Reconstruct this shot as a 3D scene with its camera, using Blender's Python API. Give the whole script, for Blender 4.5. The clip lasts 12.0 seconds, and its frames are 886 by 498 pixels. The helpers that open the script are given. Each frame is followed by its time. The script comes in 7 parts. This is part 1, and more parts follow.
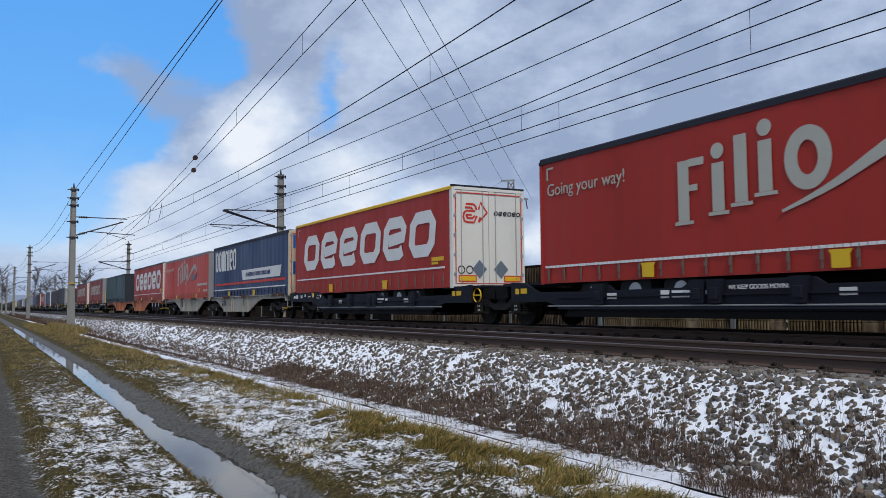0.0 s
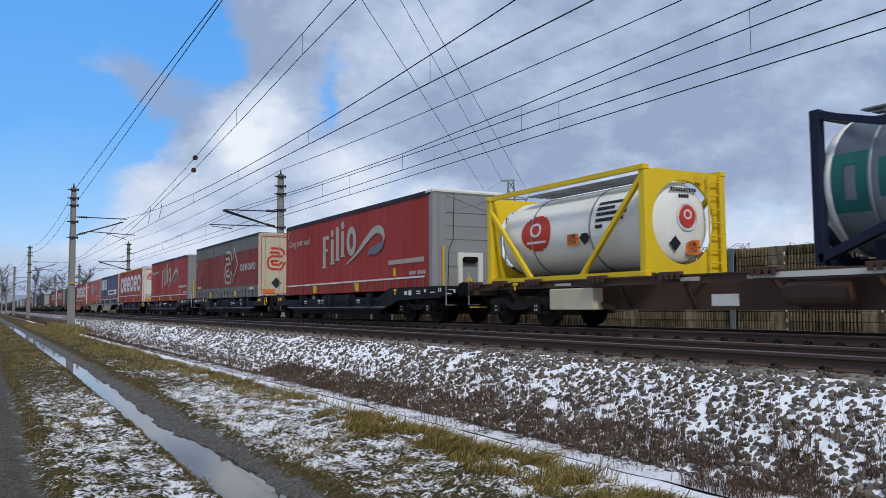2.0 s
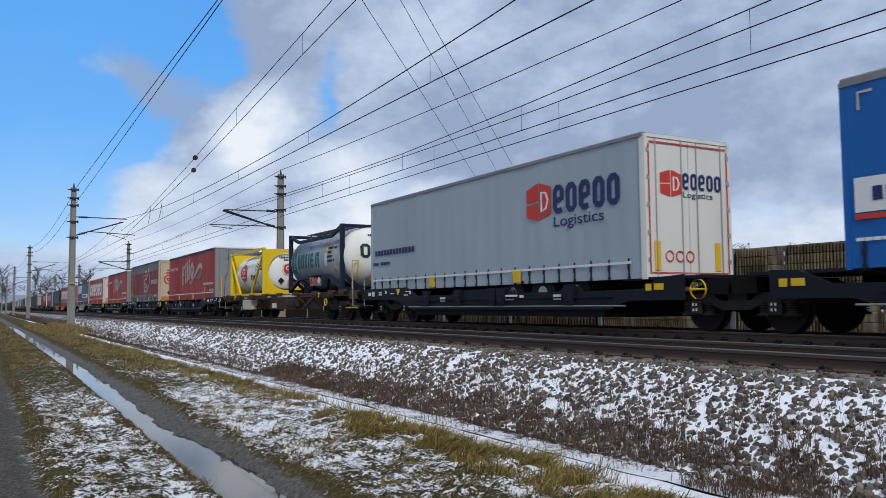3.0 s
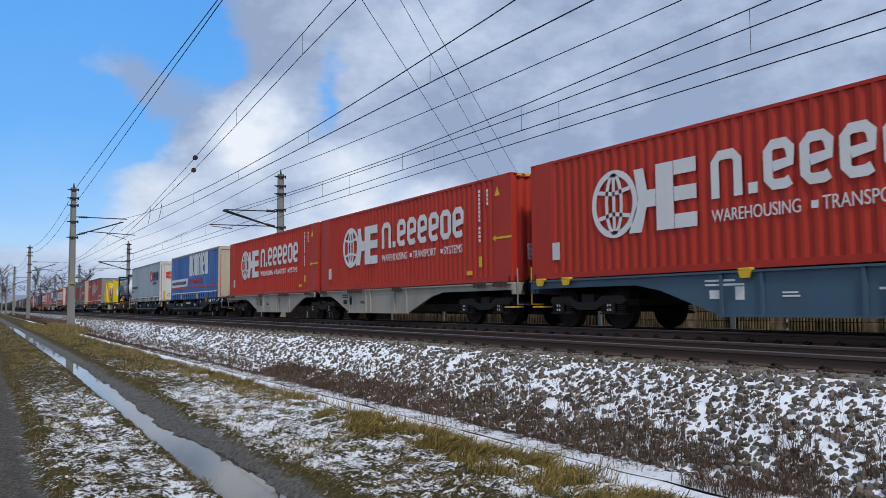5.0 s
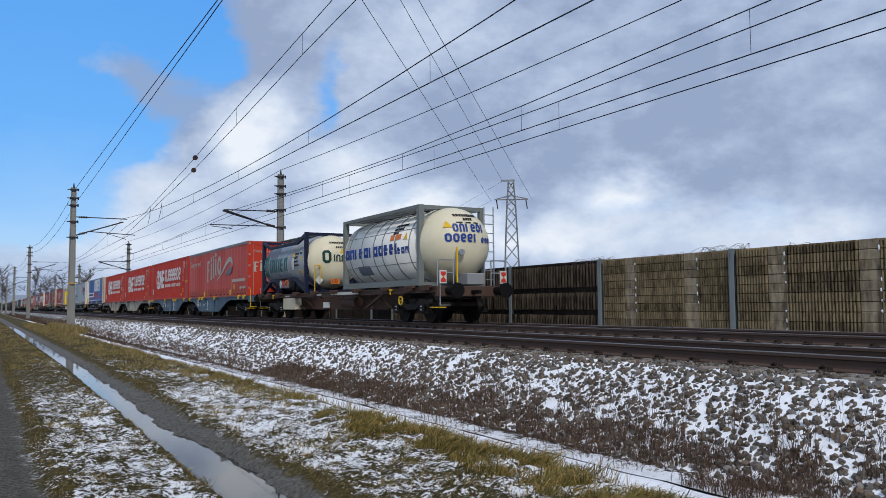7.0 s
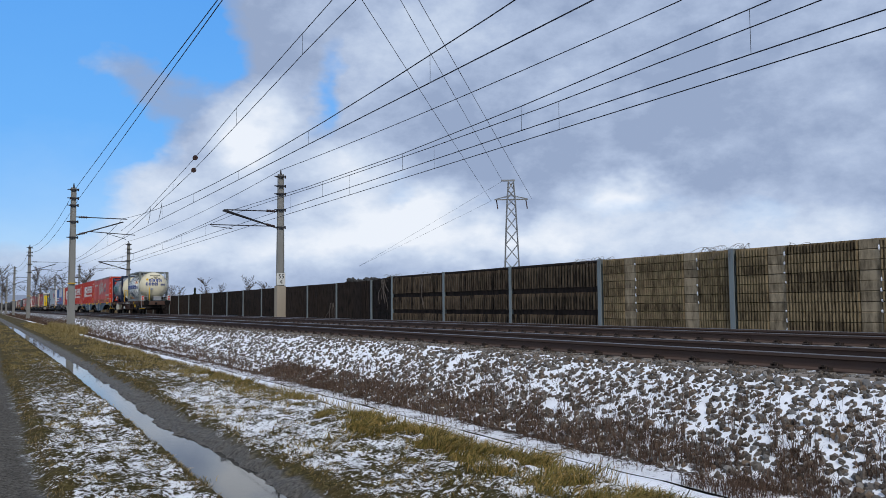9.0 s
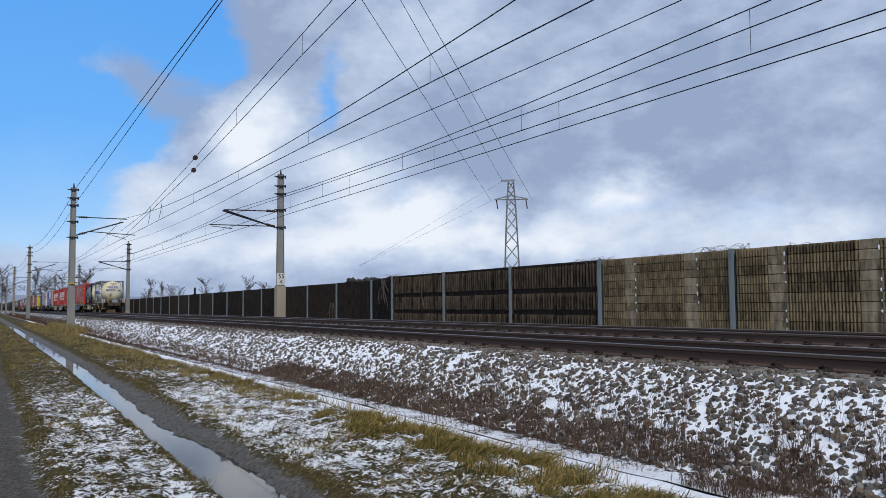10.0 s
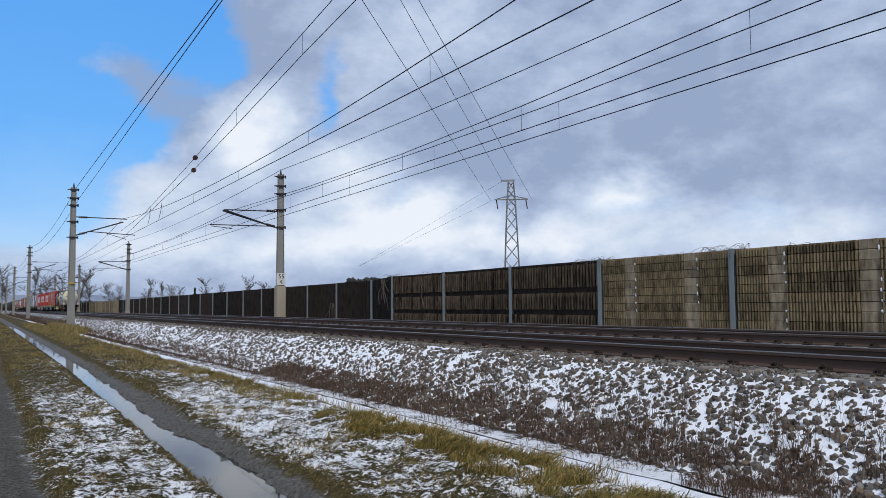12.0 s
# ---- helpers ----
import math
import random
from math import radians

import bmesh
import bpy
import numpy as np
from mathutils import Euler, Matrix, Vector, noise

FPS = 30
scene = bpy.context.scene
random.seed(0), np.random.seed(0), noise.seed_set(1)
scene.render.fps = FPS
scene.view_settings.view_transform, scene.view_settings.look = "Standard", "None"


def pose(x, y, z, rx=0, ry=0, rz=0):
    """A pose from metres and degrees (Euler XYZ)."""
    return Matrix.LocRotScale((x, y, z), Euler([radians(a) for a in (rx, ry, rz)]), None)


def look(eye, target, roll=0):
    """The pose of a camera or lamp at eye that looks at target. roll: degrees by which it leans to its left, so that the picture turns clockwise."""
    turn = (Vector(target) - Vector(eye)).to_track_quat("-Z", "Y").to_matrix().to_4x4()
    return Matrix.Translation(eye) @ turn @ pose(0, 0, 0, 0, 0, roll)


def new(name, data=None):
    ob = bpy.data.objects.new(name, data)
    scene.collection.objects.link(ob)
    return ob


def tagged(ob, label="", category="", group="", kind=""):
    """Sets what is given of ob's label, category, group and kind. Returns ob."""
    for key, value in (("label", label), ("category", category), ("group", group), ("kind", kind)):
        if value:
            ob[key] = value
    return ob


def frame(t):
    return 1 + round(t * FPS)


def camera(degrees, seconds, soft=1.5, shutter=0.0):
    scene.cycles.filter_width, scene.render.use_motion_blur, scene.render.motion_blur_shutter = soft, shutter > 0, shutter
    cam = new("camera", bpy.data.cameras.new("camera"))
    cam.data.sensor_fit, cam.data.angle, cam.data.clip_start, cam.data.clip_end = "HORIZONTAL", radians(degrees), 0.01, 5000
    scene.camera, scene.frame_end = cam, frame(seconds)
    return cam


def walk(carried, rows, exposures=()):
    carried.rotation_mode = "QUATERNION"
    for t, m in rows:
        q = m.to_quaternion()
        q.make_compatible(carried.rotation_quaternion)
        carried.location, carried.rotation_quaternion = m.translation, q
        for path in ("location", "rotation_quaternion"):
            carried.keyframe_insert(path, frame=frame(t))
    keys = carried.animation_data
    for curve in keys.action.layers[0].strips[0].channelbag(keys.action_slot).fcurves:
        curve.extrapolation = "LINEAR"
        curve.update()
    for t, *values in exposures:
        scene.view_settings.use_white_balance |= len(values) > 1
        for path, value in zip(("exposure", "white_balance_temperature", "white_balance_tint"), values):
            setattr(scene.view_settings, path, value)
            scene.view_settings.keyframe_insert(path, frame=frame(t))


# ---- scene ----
cam = camera(57.72, 12.0, soft=0.6, shutter=0.04)
EYE = (0.0, 0.0, 0.553)
VIEW = look(EYE, (EYE[0] + 0.49464, EYE[1] + 0.86630, EYE[2] + 0.06991), -0.48)
walk(cam, [(0.0, VIEW), (12.0, VIEW)])

# ---- light: thin winter sun behind broken cloud ----
SPEED = 26.54
SUN_EL, SUN_AZ = radians(44), radians(196)   # azimuth clockwise from +y
# openings of blue and bright heads of cloud: azimuth, elevation, widths, amount
SKY_CLEAR = [(4, 21, 9, 8, 0.95), (11.5, 18.5, 3.5, 4, 0.6), (13.5, 14.5, 2, 3, 0.35), (7.5, 12, 3.5, 2.2, 0.55), (15, 16.5, 2.5, 2.5, 0.3), (2, 11.5, 6, 4.5, 0.85), (21, 15.5, 1.3, 4.5, 0.7), (20, 13, 1.5, 2, 0.4), (26.5, 8.6, 2.5, 1.3, 0.45), (44, 7.4, 3.5, 1.4, 0.6), (51, 6, 4, 1.4, 0.5), (34, 7.5, 3, 1.0, 0.4), (3, 6.8, 6, 2.2, 0.75), (-3, 3, 12, 3, 0.35), (-30, 20, 20, 18, 0.5), (7.5, 14.8, 3.5, 2.2, -0.5), (16.3, 11.5, 3.5, 4, -0.6), (10, 8.5, 4, 2, -0.3), (16, 18, 3, 4, -0.35), (45, 20, 20, 11, -0.6), (-120, 35, 50, 25, 0.4)]
SKY_BRIGHT = [(16.4, 11.8, 3.0, 3.0, 0.85), (10, 8.8, 4, 2.2, 0.32), (22.5, 9.5, 2.2, 1.8, 0.45), (27.5, 6.8, 3.5, 2.0, 0.85), (23, 4.5, 9, 2.0, 0.6), (43.5, 8.2, 2.6, 1.4, 0.8), (37, 5.0, 8, 1.8, 0.65), (52, 4.5, 8, 2.2, 0.5), (8, 5, 10, 2.0, 0.4), (10, 13.5, 4, 2.6, -0.3), (16, 18.5, 5, 3, -0.15), (26, 19, 6, 4, 0.18), (38, 18, 6, 4, 0.12), (30, 11.5, 6, 2.5, -0.18), (48, 12, 9, 4, -0.12), (-90, 40, 90, 40, 0.35)]
world = bpy.data.worlds.new("winter_sky")
scene.world = world
world.use_nodes = True
wn, wl = world.node_tree.nodes, world.node_tree.links
wn.clear()
sky = wn.new("ShaderNodeTexSky")
sky.sky_type, sky.sun_disc = "NISHITA", False
sky.sun_elevation, sky.sun_rotation = SUN_EL, SUN_AZ
wout = wn.new("ShaderNodeOutputWorld")


def wmath(op, a, b=0.0, c=None, clamp=False):
    n = wn.new("ShaderNodeMath")
    n.operation, n.use_clamp = op, clamp
    for sock, v in zip(n.inputs, (a, b, c)):
        if v is None:
            continue
        if isinstance(v, (int, float)):
            sock.default_value = v
        else:
            wl.new(v, sock)
    return n.outputs[0]


def wnoise(scale, detail, rough, stretch, shift=0.0):
    mp = wn.new("ShaderNodeMapping")
    mp.inputs["Scale"].default_value, mp.inputs["Location"].default_value = stretch, (shift, shift * 0.7, 0)
    wl.new(way, mp.inputs[0])
    n = wn.new("ShaderNodeTexNoise")
    n.inputs["Scale"].default_value, n.inputs["Detail"].default_value, n.inputs["Roughness"].default_value = scale, detail, rough
    wl.new(mp.outputs[0], n.inputs["Vector"])
    return n.outputs[0]


def wramp(src, stops):
    r = wn.new("ShaderNodeValToRGB")
    while len(r.color_ramp.elements) < len(stops):
        r.color_ramp.elements.new(0.5)
    for e, (pos, c) in zip(r.color_ramp.elements, stops):
        e.position, e.color = pos, (*(c if isinstance(c, tuple) else (c, c, c)), 1)
    wl.new(src, r.inputs[0])
    return r.outputs[0]


def wmix(f, a, b):
    m = wn.new("ShaderNodeMix")
    m.data_type = "RGBA"
    for sock, v in ((m.inputs[0], f), (m.inputs[6], a), (m.inputs[7], b)):
        if isinstance(v, (int, float)):
            sock.default_value = v
        elif isinstance(v, tuple):
            sock.default_value = (*v, 1)
        else:
            wl.new(v, sock)
    return m.outputs[2]


way = wn.new("ShaderNodeTexCoord").outputs["Generated"]
sep = wn.new("ShaderNodeSeparateXYZ")
wl.new(way, sep.inputs[0])
DEG = 57.29578
billow = wnoise(5.5, 7, 0.6, (1, 1, 1.9), 3.0)
fine_b = wnoise(16, 6, 0.62, (1, 1, 1.6), 9.0)
warp1 = wmath("MULTIPLY", wmath("SUBTRACT", wnoise(4.0, 5, 0.6, (1, 1, 1.6), 21.0), 0.5), 11.0)
warp2 = wmath("MULTIPLY", wmath("SUBTRACT", wnoise(4.0, 5, 0.6, (1, 1, 1.6), 37.0), 0.5), 9.0)
az = wmath("ADD", wmath("MULTIPLY", wmath("ARCTAN2", sep.outputs[0], sep.outputs[1]), DEG), warp1)
el = wmath("ADD", wmath("MULTIPLY", wmath("ARCSINE", sep.outputs[2]), DEG), warp2)


def field(base, blobs):
    """A smooth field over the sky: blobs of (azimuth, elevation, two widths, amount)."""
    tot = base
    for a, e, sa, se, amt in blobs:
        da, de = wmath("DIVIDE", wmath("SUBTRACT", az, a), sa), wmath("DIVIDE", wmath("SUBTRACT", el, e), se)
        d2 = wmath("ADD", wmath("MULTIPLY", da, da), wmath("MULTIPLY", de, de))
        tot = wmath("MULTIPLY_ADD", wmath("POWER", 2.71828, wmath("MULTIPLY", d2, -1.0)), amt, tot)
    return tot


clear = field(wmath("MULTIPLY", wmath("SUBTRACT", 0.5, billow), 0.9), SKY_CLEAR)
cover = wramp(clear, [(0.20, 1.0), (0.42, 0.78), (0.70, 0.0)])
glow = field(wmath("MULTIPLY", wmath("SUBTRACT", fine_b, 0.5), 0.7), SKY_BRIGHT)
puff = wramp(wmath("ADD", glow, wmath("MULTIPLY", wmath("SUBTRACT", billow, 0.42), 0.95)), [(0.0, (0.29, 0.37, 0.54)), (0.22, (0.40, 0.49, 0.67)), (0.5, (0.57, 0.66, 0.81)), (0.85, (0.79, 0.84, 0.92))])
hsv = wn.new("ShaderNodeHueSaturation")
hsv.inputs["Saturation"].default_value, hsv.inputs["Value"].default_value = 1.45, 0.135
wl.new(sky.outputs[0], hsv.inputs["Color"])
blue = wmix(0.8, hsv.outputs[0], wramp(wmath("DIVIDE", el, 40.0), [(0.0, (0.45, 0.64, 0.90)), (0.30, (0.14, 0.42, 0.92)), (1.0, (0.06, 0.29, 0.86))]))
bg = wn.new("ShaderNodeBackground")
bg.inputs["Strength"].default_value = 1.06
wl.new(wmix(cover, blue, puff), bg.inputs[0])
wl.new(bg.outputs[0], wout.inputs[0])
sun_data = bpy.data.lights.new("sun", "SUN")
sun_data.energy, sun_data.angle, sun_data.color = 2.0, radians(8), (1.0, 0.95, 0.88)
sun = new("sun", sun_data)
sd = Vector((math.sin(SUN_AZ) * math.cos(SUN_EL), math.cos(SUN_AZ) * math.cos(SUN_EL), math.sin(SUN_EL)))
sun.matrix_world = look(sd * 50, (0, 0, 0))
scene.view_settings.exposure = 0.0

# ---- materials ----
def ramp(nt, src, stops):
    r = nt.nodes.new("ShaderNodeValToRGB")
    while len(r.color_ramp.elements) < len(stops):
        r.color_ramp.elements.new(0.5)
    for e, (pos, c) in zip(r.color_ramp.elements, stops):
        e.position, e.color = pos, (*(c if isinstance(c, tuple) else (c, c, c)), 1)
    nt.links.new(src, r.inputs[0])
    return r.outputs[0]


def noise_tex(nt, scale, detail=4.0, rough=0.55, stretch=(1, 1, 1), space="Object"):
    if space == "World":
        co = nt.nodes.new("ShaderNodeNewGeometry").outputs["Position"]
    else:
        co = nt.nodes.new("ShaderNodeTexCoord").outputs["Object"]
    mp = nt.nodes.new("ShaderNodeMapping")
    mp.inputs["Scale"].default_value = stretch
    nt.links.new(co, mp.inputs[0])
    n = nt.nodes.new("ShaderNodeTexNoise")
    n.inputs["Scale"].default_value, n.inputs["Detail"].default_value, n.inputs["Roughness"].default_value = scale, detail, rough
    nt.links.new(mp.outputs[0], n.inputs["Vector"])
    return n.outputs[0]


def mix(nt, fac, a, b, mode="MIX"):
    m = nt.nodes.new("ShaderNodeMix")
    m.data_type, m.blend_type = "RGBA", mode
    for sock, v in ((m.inputs[0], fac), (m.inputs[6], a), (m.inputs[7], b)):
        if isinstance(v, tuple):
            sock.default_value = (*v, 1)
        elif isinstance(v, (int, float)):
            sock.default_value = v
        else:
            nt.links.new(v, sock)
    return m.outputs[2]


def math_node(nt, op, a, b=0.0, clamp=False):
    m = nt.nodes.new("ShaderNodeMath")
    m.operation, m.use_clamp = op, clamp
    for sock, v in ((m.inputs[0], a), (m.inputs[1], b)):
        if isinstance(v, (int, float)):
            sock.default_value = v
        else:
            nt.links.new(v, sock)
    return m.outputs[0]


def bump(nt, bsdf, height, strength, dist=0.01):
    b = nt.nodes.new("ShaderNodeBump")
    b.inputs["Strength"].default_value, b.inputs["Distance"].default_value = strength, dist
    nt.links.new(height, b.inputs["Height"])
    nt.links.new(b.outputs[0], bsdf.inputs["Normal"])


def blank(name, rough=0.6, metal=0.0):
    m = bpy.data.materials.new(name)
    m.use_nodes = True
    bs = m.node_tree.nodes["Principled BSDF"]
    bs.inputs["Roughness"].default_value, bs.inputs["Metallic"].default_value = rough, metal
    return m, m.node_tree, bs


def surf(name, col, dirt=(0.10, 0.09, 0.08), rough=0.5, metal=0.0, amount=0.35, streak=True, grain=0.12, relief=0.15, big=1.2, fine=40.0, space="Object"):
    """A painted or weathered surface: colour, streaks of dirt, fine grain and relief."""
    m, nt, bs = blank(name, rough, metal)
    n1 = noise_tex(nt, big, 5, 0.6, (1, 1, 0.22) if streak else (1, 1, 1), space)
    n2 = noise_tex(nt, fine, 3, 0.6, (1, 1, 1), space)
    f1 = ramp(nt, n1, [(0.42, 0.0), (0.78, amount)])
    c = mix(nt, f1, col, dirt)
    lo, hi = tuple(v * (1 - grain * 2) for v in col), tuple(min(1, v * (1 + grain)) for v in col)
    c = mix(nt, 0.45, c, mix(nt, n2, lo, hi))
    nt.links.new(c, bs.inputs["Base Color"])
    nt.links.new(ramp(nt, n1, [(0.3, max(rough - 0.08, 0)), (0.8, min(rough + 0.2, 1))]), bs.inputs["Roughness"])
    bs.inputs["Specular IOR Level"].default_value = 0.15 if max(col) < 0.09 else 0.28
    bump(nt, bs, n2, relief, 0.004)
    return m


RAIL_RUST = surf("rusty_rail", (0.084, 0.058, 0.048), (0.10, 0.055, 0.035), 0.85, 0.0, 0.5, False)
RAIL_HEAD = surf("worn_rail_head", (0.20, 0.18, 0.17), (0.12, 0.10, 0.09), 0.32, 0.9, 0.5, False)
CLIP = surf("rusty_clip", (0.035, 0.028, 0.025), (0.09, 0.06, 0.04), 0.7, 0.2, 0.5, False)
SLEEPER = surf("concrete_sleeper", (0.23, 0.20, 0.17), (0.10, 0.08, 0.06), 0.85, 0, 0.5, False)
MAST_STEEL = surf("galvanised_steel", (0.26, 0.27, 0.27), (0.13, 0.12, 0.11), 0.5, 0.35, 0.4)
MAST_CONC = surf("mast_concrete", (0.25, 0.25, 0.235), (0.13, 0.12, 0.11), 0.8, 0, 0.5)
FOOTING = surf("stained_footing_concrete", (0.36, 0.31, 0.24), (0.16, 0.12, 0.08), 0.85, 0, 0.6)
DARK_STEEL = surf("dark_steel", (0.045, 0.045, 0.05), (0.1, 0.09, 0.08), 0.55, 0.4, 0.3)
WIRE = surf("weathered_copper_wire", (0.03, 0.035, 0.045), (0.05, 0.05, 0.05), 0.55, 0.4, 0.2)
INSUL = surf("brown_insulator", (0.06, 0.035, 0.03), (0.1, 0.08, 0.07), 0.25, 0, 0.2)
POST_GALV = surf("wall_post_steel", (0.20, 0.235, 0.245), (0.09, 0.085, 0.08), 0.7, 0.0, 0.4)
BLACK_WAGON = surf("black_wagon_paint", (0.011, 0.013, 0.020), (0.026, 0.024, 0.022), 0.6, 0.1, 0.35)
BLACK_DEEP = surf("sooty_underframe", (0.006, 0.006, 0.006), (0.02, 0.017, 0.014), 0.8, 0.1, 0.4, False)
BEIGE_WAGON = surf("grey_beige_wagon_paint", (0.34, 0.32, 0.27), (0.12, 0.08, 0.06), 0.6, 0, 0.7)
BLUE_WAGON = surf("slate_blue_wagon_paint", (0.062, 0.112, 0.16), (0.05, 0.05, 0.05), 0.45, 0, 0.35)
BROWN_WAGON = surf("rust_brown_wagon_paint", (0.075, 0.045, 0.035), (0.15, 0.10, 0.07), 0.65, 0, 0.6)
ORANGE_WAGON = surf("faded_orange_wagon_paint", (0.42, 0.13, 0.05), (0.1, 0.06, 0.04), 0.55, 0, 0.5)
BOGIE = surf("grimy_bogie_steel", (0.028, 0.025, 0.023), (0.07, 0.055, 0.04), 0.8, 0.0, 0.5, False)
WHEEL = surf("wheel_steel", (0.012, 0.010, 0.009), (0.035, 0.026, 0.02), 0.75, 0.1, 0.4, False)
BRIGHT_STEEL = surf("bare_steel", (0.45, 0.45, 0.45), (0.2, 0.18, 0.16), 0.35, 0.8, 0.4, False)
RUBBER = surf("tyre_rubber", (0.02, 0.02, 0.021), (0.07, 0.065, 0.06), 0.8, 0, 0.4, False)
WHITE_MARK = surf("white_lettering", (0.72, 0.72, 0.70), (0.35, 0.33, 0.30), 0.5, 0, 0.3, relief=0.03)
CREAM_MARK = surf("pale_grey_lettering", (0.43, 0.42, 0.36), (0.30, 0.27, 0.24), 0.5, 0, 0.35, relief=0.03)
BLACK_MARK = surf("black_lettering", (0.015, 0.016, 0.02), (0.05, 0.05, 0.05), 0.5, 0, 0.2, relief=0.03)
NAVY_MARK = surf("navy_lettering", (0.018, 0.028, 0.11), (0.05, 0.05, 0.08), 0.5, 0, 0.2, relief=0.03)
BLUE_MARK = surf("bright_blue_lettering", (0.012, 0.05, 0.25), (0.05, 0.06, 0.15), 0.5, 0, 0.2, relief=0.03)
GREEN_MARK = surf("teal_green_lettering", (0.01, 0.115, 0.105), (0.04, 0.1, 0.09), 0.5, 0, 0.3, relief=0.03)
DKGREEN_MARK = surf("dark_green_lettering", (0.01, 0.05, 0.045), (0.04, 0.05, 0.05), 0.5, 0, 0.2, relief=0.03)
RED_MARK = surf("red_lettering", (0.55, 0.045, 0.03), (0.3, 0.06, 0.05), 0.5, 0, 0.3, relief=0.03)
GREYBLUE_MARK = surf("grey_blue_print", (0.13, 0.17, 0.21), (0.2, 0.18, 0.16), 0.5, 0, 0.3, relief=0.03)
ORANGE_PLATE = surf("orange_hazard_plate", (0.72, 0.19, 0.035), (0.4, 0.15, 0.06), 0.45, 0, 0.4, relief=0.03)
YELLOW = surf("safety_yellow_paint", (0.72, 0.45, 0.02), (0.35, 0.2, 0.05), 0.5, 0, 0.45, relief=0.05)
YELLOW_FRAME = surf("yellow_tank_frame_paint", (0.76, 0.53, 0.015), (0.42, 0.27, 0.06), 0.45, 0, 0.4)
STRAP = surf("dark_strap", (0.02, 0.02, 0.025), (0.06, 0.05, 0.05), 0.6, 0, 0.3, relief=0.03)
RED_STRAP = surf("grimy_brown_strap", (0.15, 0.105, 0.085), (0.08, 0.05, 0.04), 0.6, 0, 0.3, relief=0.03)
PLATE = surf("white_plate", (0.62, 0.62, 0.58), (0.3, 0.28, 0.24), 0.5, 0, 0.4, relief=0.03)
RED_TARP = surf("red_tarpaulin", (0.355, 0.024, 0.015), (0.18, 0.03, 0.022), 0.5, 0, 0.4, relief=0.2, big=0.7)
RED_TARP_ORANGE = surf("orange_red_tarpaulin", (0.52, 0.042, 0.018), (0.28, 0.045, 0.03), 0.42, 0, 0.35, relief=0.2, big=0.7)
RED_TARP_DULL = surf("faded_red_tarpaulin", (0.235, 0.030, 0.022), (0.11, 0.045, 0.035), 0.55, 0, 0.6, relief=0.25, big=0.8)
GREY_TARP = surf("dirty_grey_tarpaulin", (0.17, 0.17, 0.16), (0.075, 0.07, 0.06), 0.6, 0, 0.7, relief=0.25)
LIGHT_TARP = surf("pale_grey_tarpaulin", (0.33, 0.385, 0.42), (0.22, 0.23, 0.23), 0.42, 0, 0.35, relief=0.15, big=0.7)
BLUE_TARP = surf("blue_tarpaulin", (0.006, 0.105, 0.36), (0.02, 0.07, 0.17), 0.4, 0, 0.3, relief=0.15, big=0.7)
NAVY_TARP = surf("navy_tarpaulin", (0.012, 0.035, 0.105), (0.03, 0.04, 0.07), 0.4, 0, 0.3, relief=0.15, big=0.7)
GREEN_TARP = surf("dark_green_tarpaulin", (0.015, 0.045, 0.045), (0.04, 0.05, 0.05), 0.4, 0, 0.4, relief=0.2)
DARK_TARP = surf("charcoal_tarpaulin", (0.03, 0.035, 0.045), (0.06, 0.06, 0.06), 0.5, 0, 0.4, relief=0.2)
WHITE_PANEL = surf("white_box_panel", (0.70, 0.69, 0.63), (0.36, 0.33, 0.27), 0.4, 0, 0.35, relief=0.05)
CREAM_PANEL = surf("grimy_cream_panel", (0.56, 0.50, 0.36), (0.26, 0.21, 0.14), 0.5, 0, 0.5, relief=0.05)
GREY_PANEL = surf("light_grey_panel", (0.25, 0.26, 0.265), (0.18, 0.17, 0.15), 0.5, 0, 0.4, relief=0.05)
ROOF_DARK = surf("dark_roof_rail", (0.022, 0.024, 0.035), (0.06, 0.06, 0.06), 0.5, 0, 0.3)
ROOF_GREY = surf("grey_roof_rail", (0.22, 0.22, 0.22), (0.1, 0.1, 0.09), 0.5, 0.2, 0.4)
RED_STEEL = surf("red_container_steel", (0.44, 0.032, 0.016), (0.21, 0.035, 0.02), 0.5, 0, 0.45, relief=0.1)
TANK_WHITE = surf("white_tank_shell", (0.82, 0.82, 0.77), (0.40, 0.37, 0.32), 0.5, 0, 0.4, relief=0.04)
TANK_CREAM = surf("cream_tank_end", (0.70, 0.64, 0.46), (0.40, 0.34, 0.22), 0.35, 0, 0.35, relief=0.04)
TANK_STEEL = surf("silver_blue_tank_cladding", (0.29, 0.32, 0.35), (0.13, 0.14, 0.15), 0.36, 0.3, 0.5, relief=0.05)
NAVY_FRAME = surf("dark_navy_tank_frame", (0.013, 0.018, 0.042), (0.05, 0.05, 0.06), 0.5, 0, 0.3)
GREYGREEN_FRAME = surf("grey_tank_frame", (0.17, 0.19, 0.18), (0.10, 0.09, 0.08), 0.55, 0.0, 0.45)
BARK = surf("winter_bark", (0.13, 0.108, 0.092), (0.09, 0.08, 0.07), 0.9, 0, 0.5, space="World")
CONIFER = surf("dark_conifer", (0.015, 0.024, 0.014), (0.03, 0.035, 0.02), 0.9, 0, 0.4, False, space="World")
WOODS = surf("far_winter_woods", (0.055, 0.055, 0.055), (0.09, 0.085, 0.08), 0.95, 0, 0.6, False, big=0.08, fine=0.6, space="World")
# pale blue distance haze is mixed into the snowy hill colour
FAR_HILL = surf("haze_tinted_hill", (0.22, 0.26, 0.33), (0.28, 0.31, 0.36), 0.95, 0, 0.5, False, big=0.03, fine=0.3, space="World")


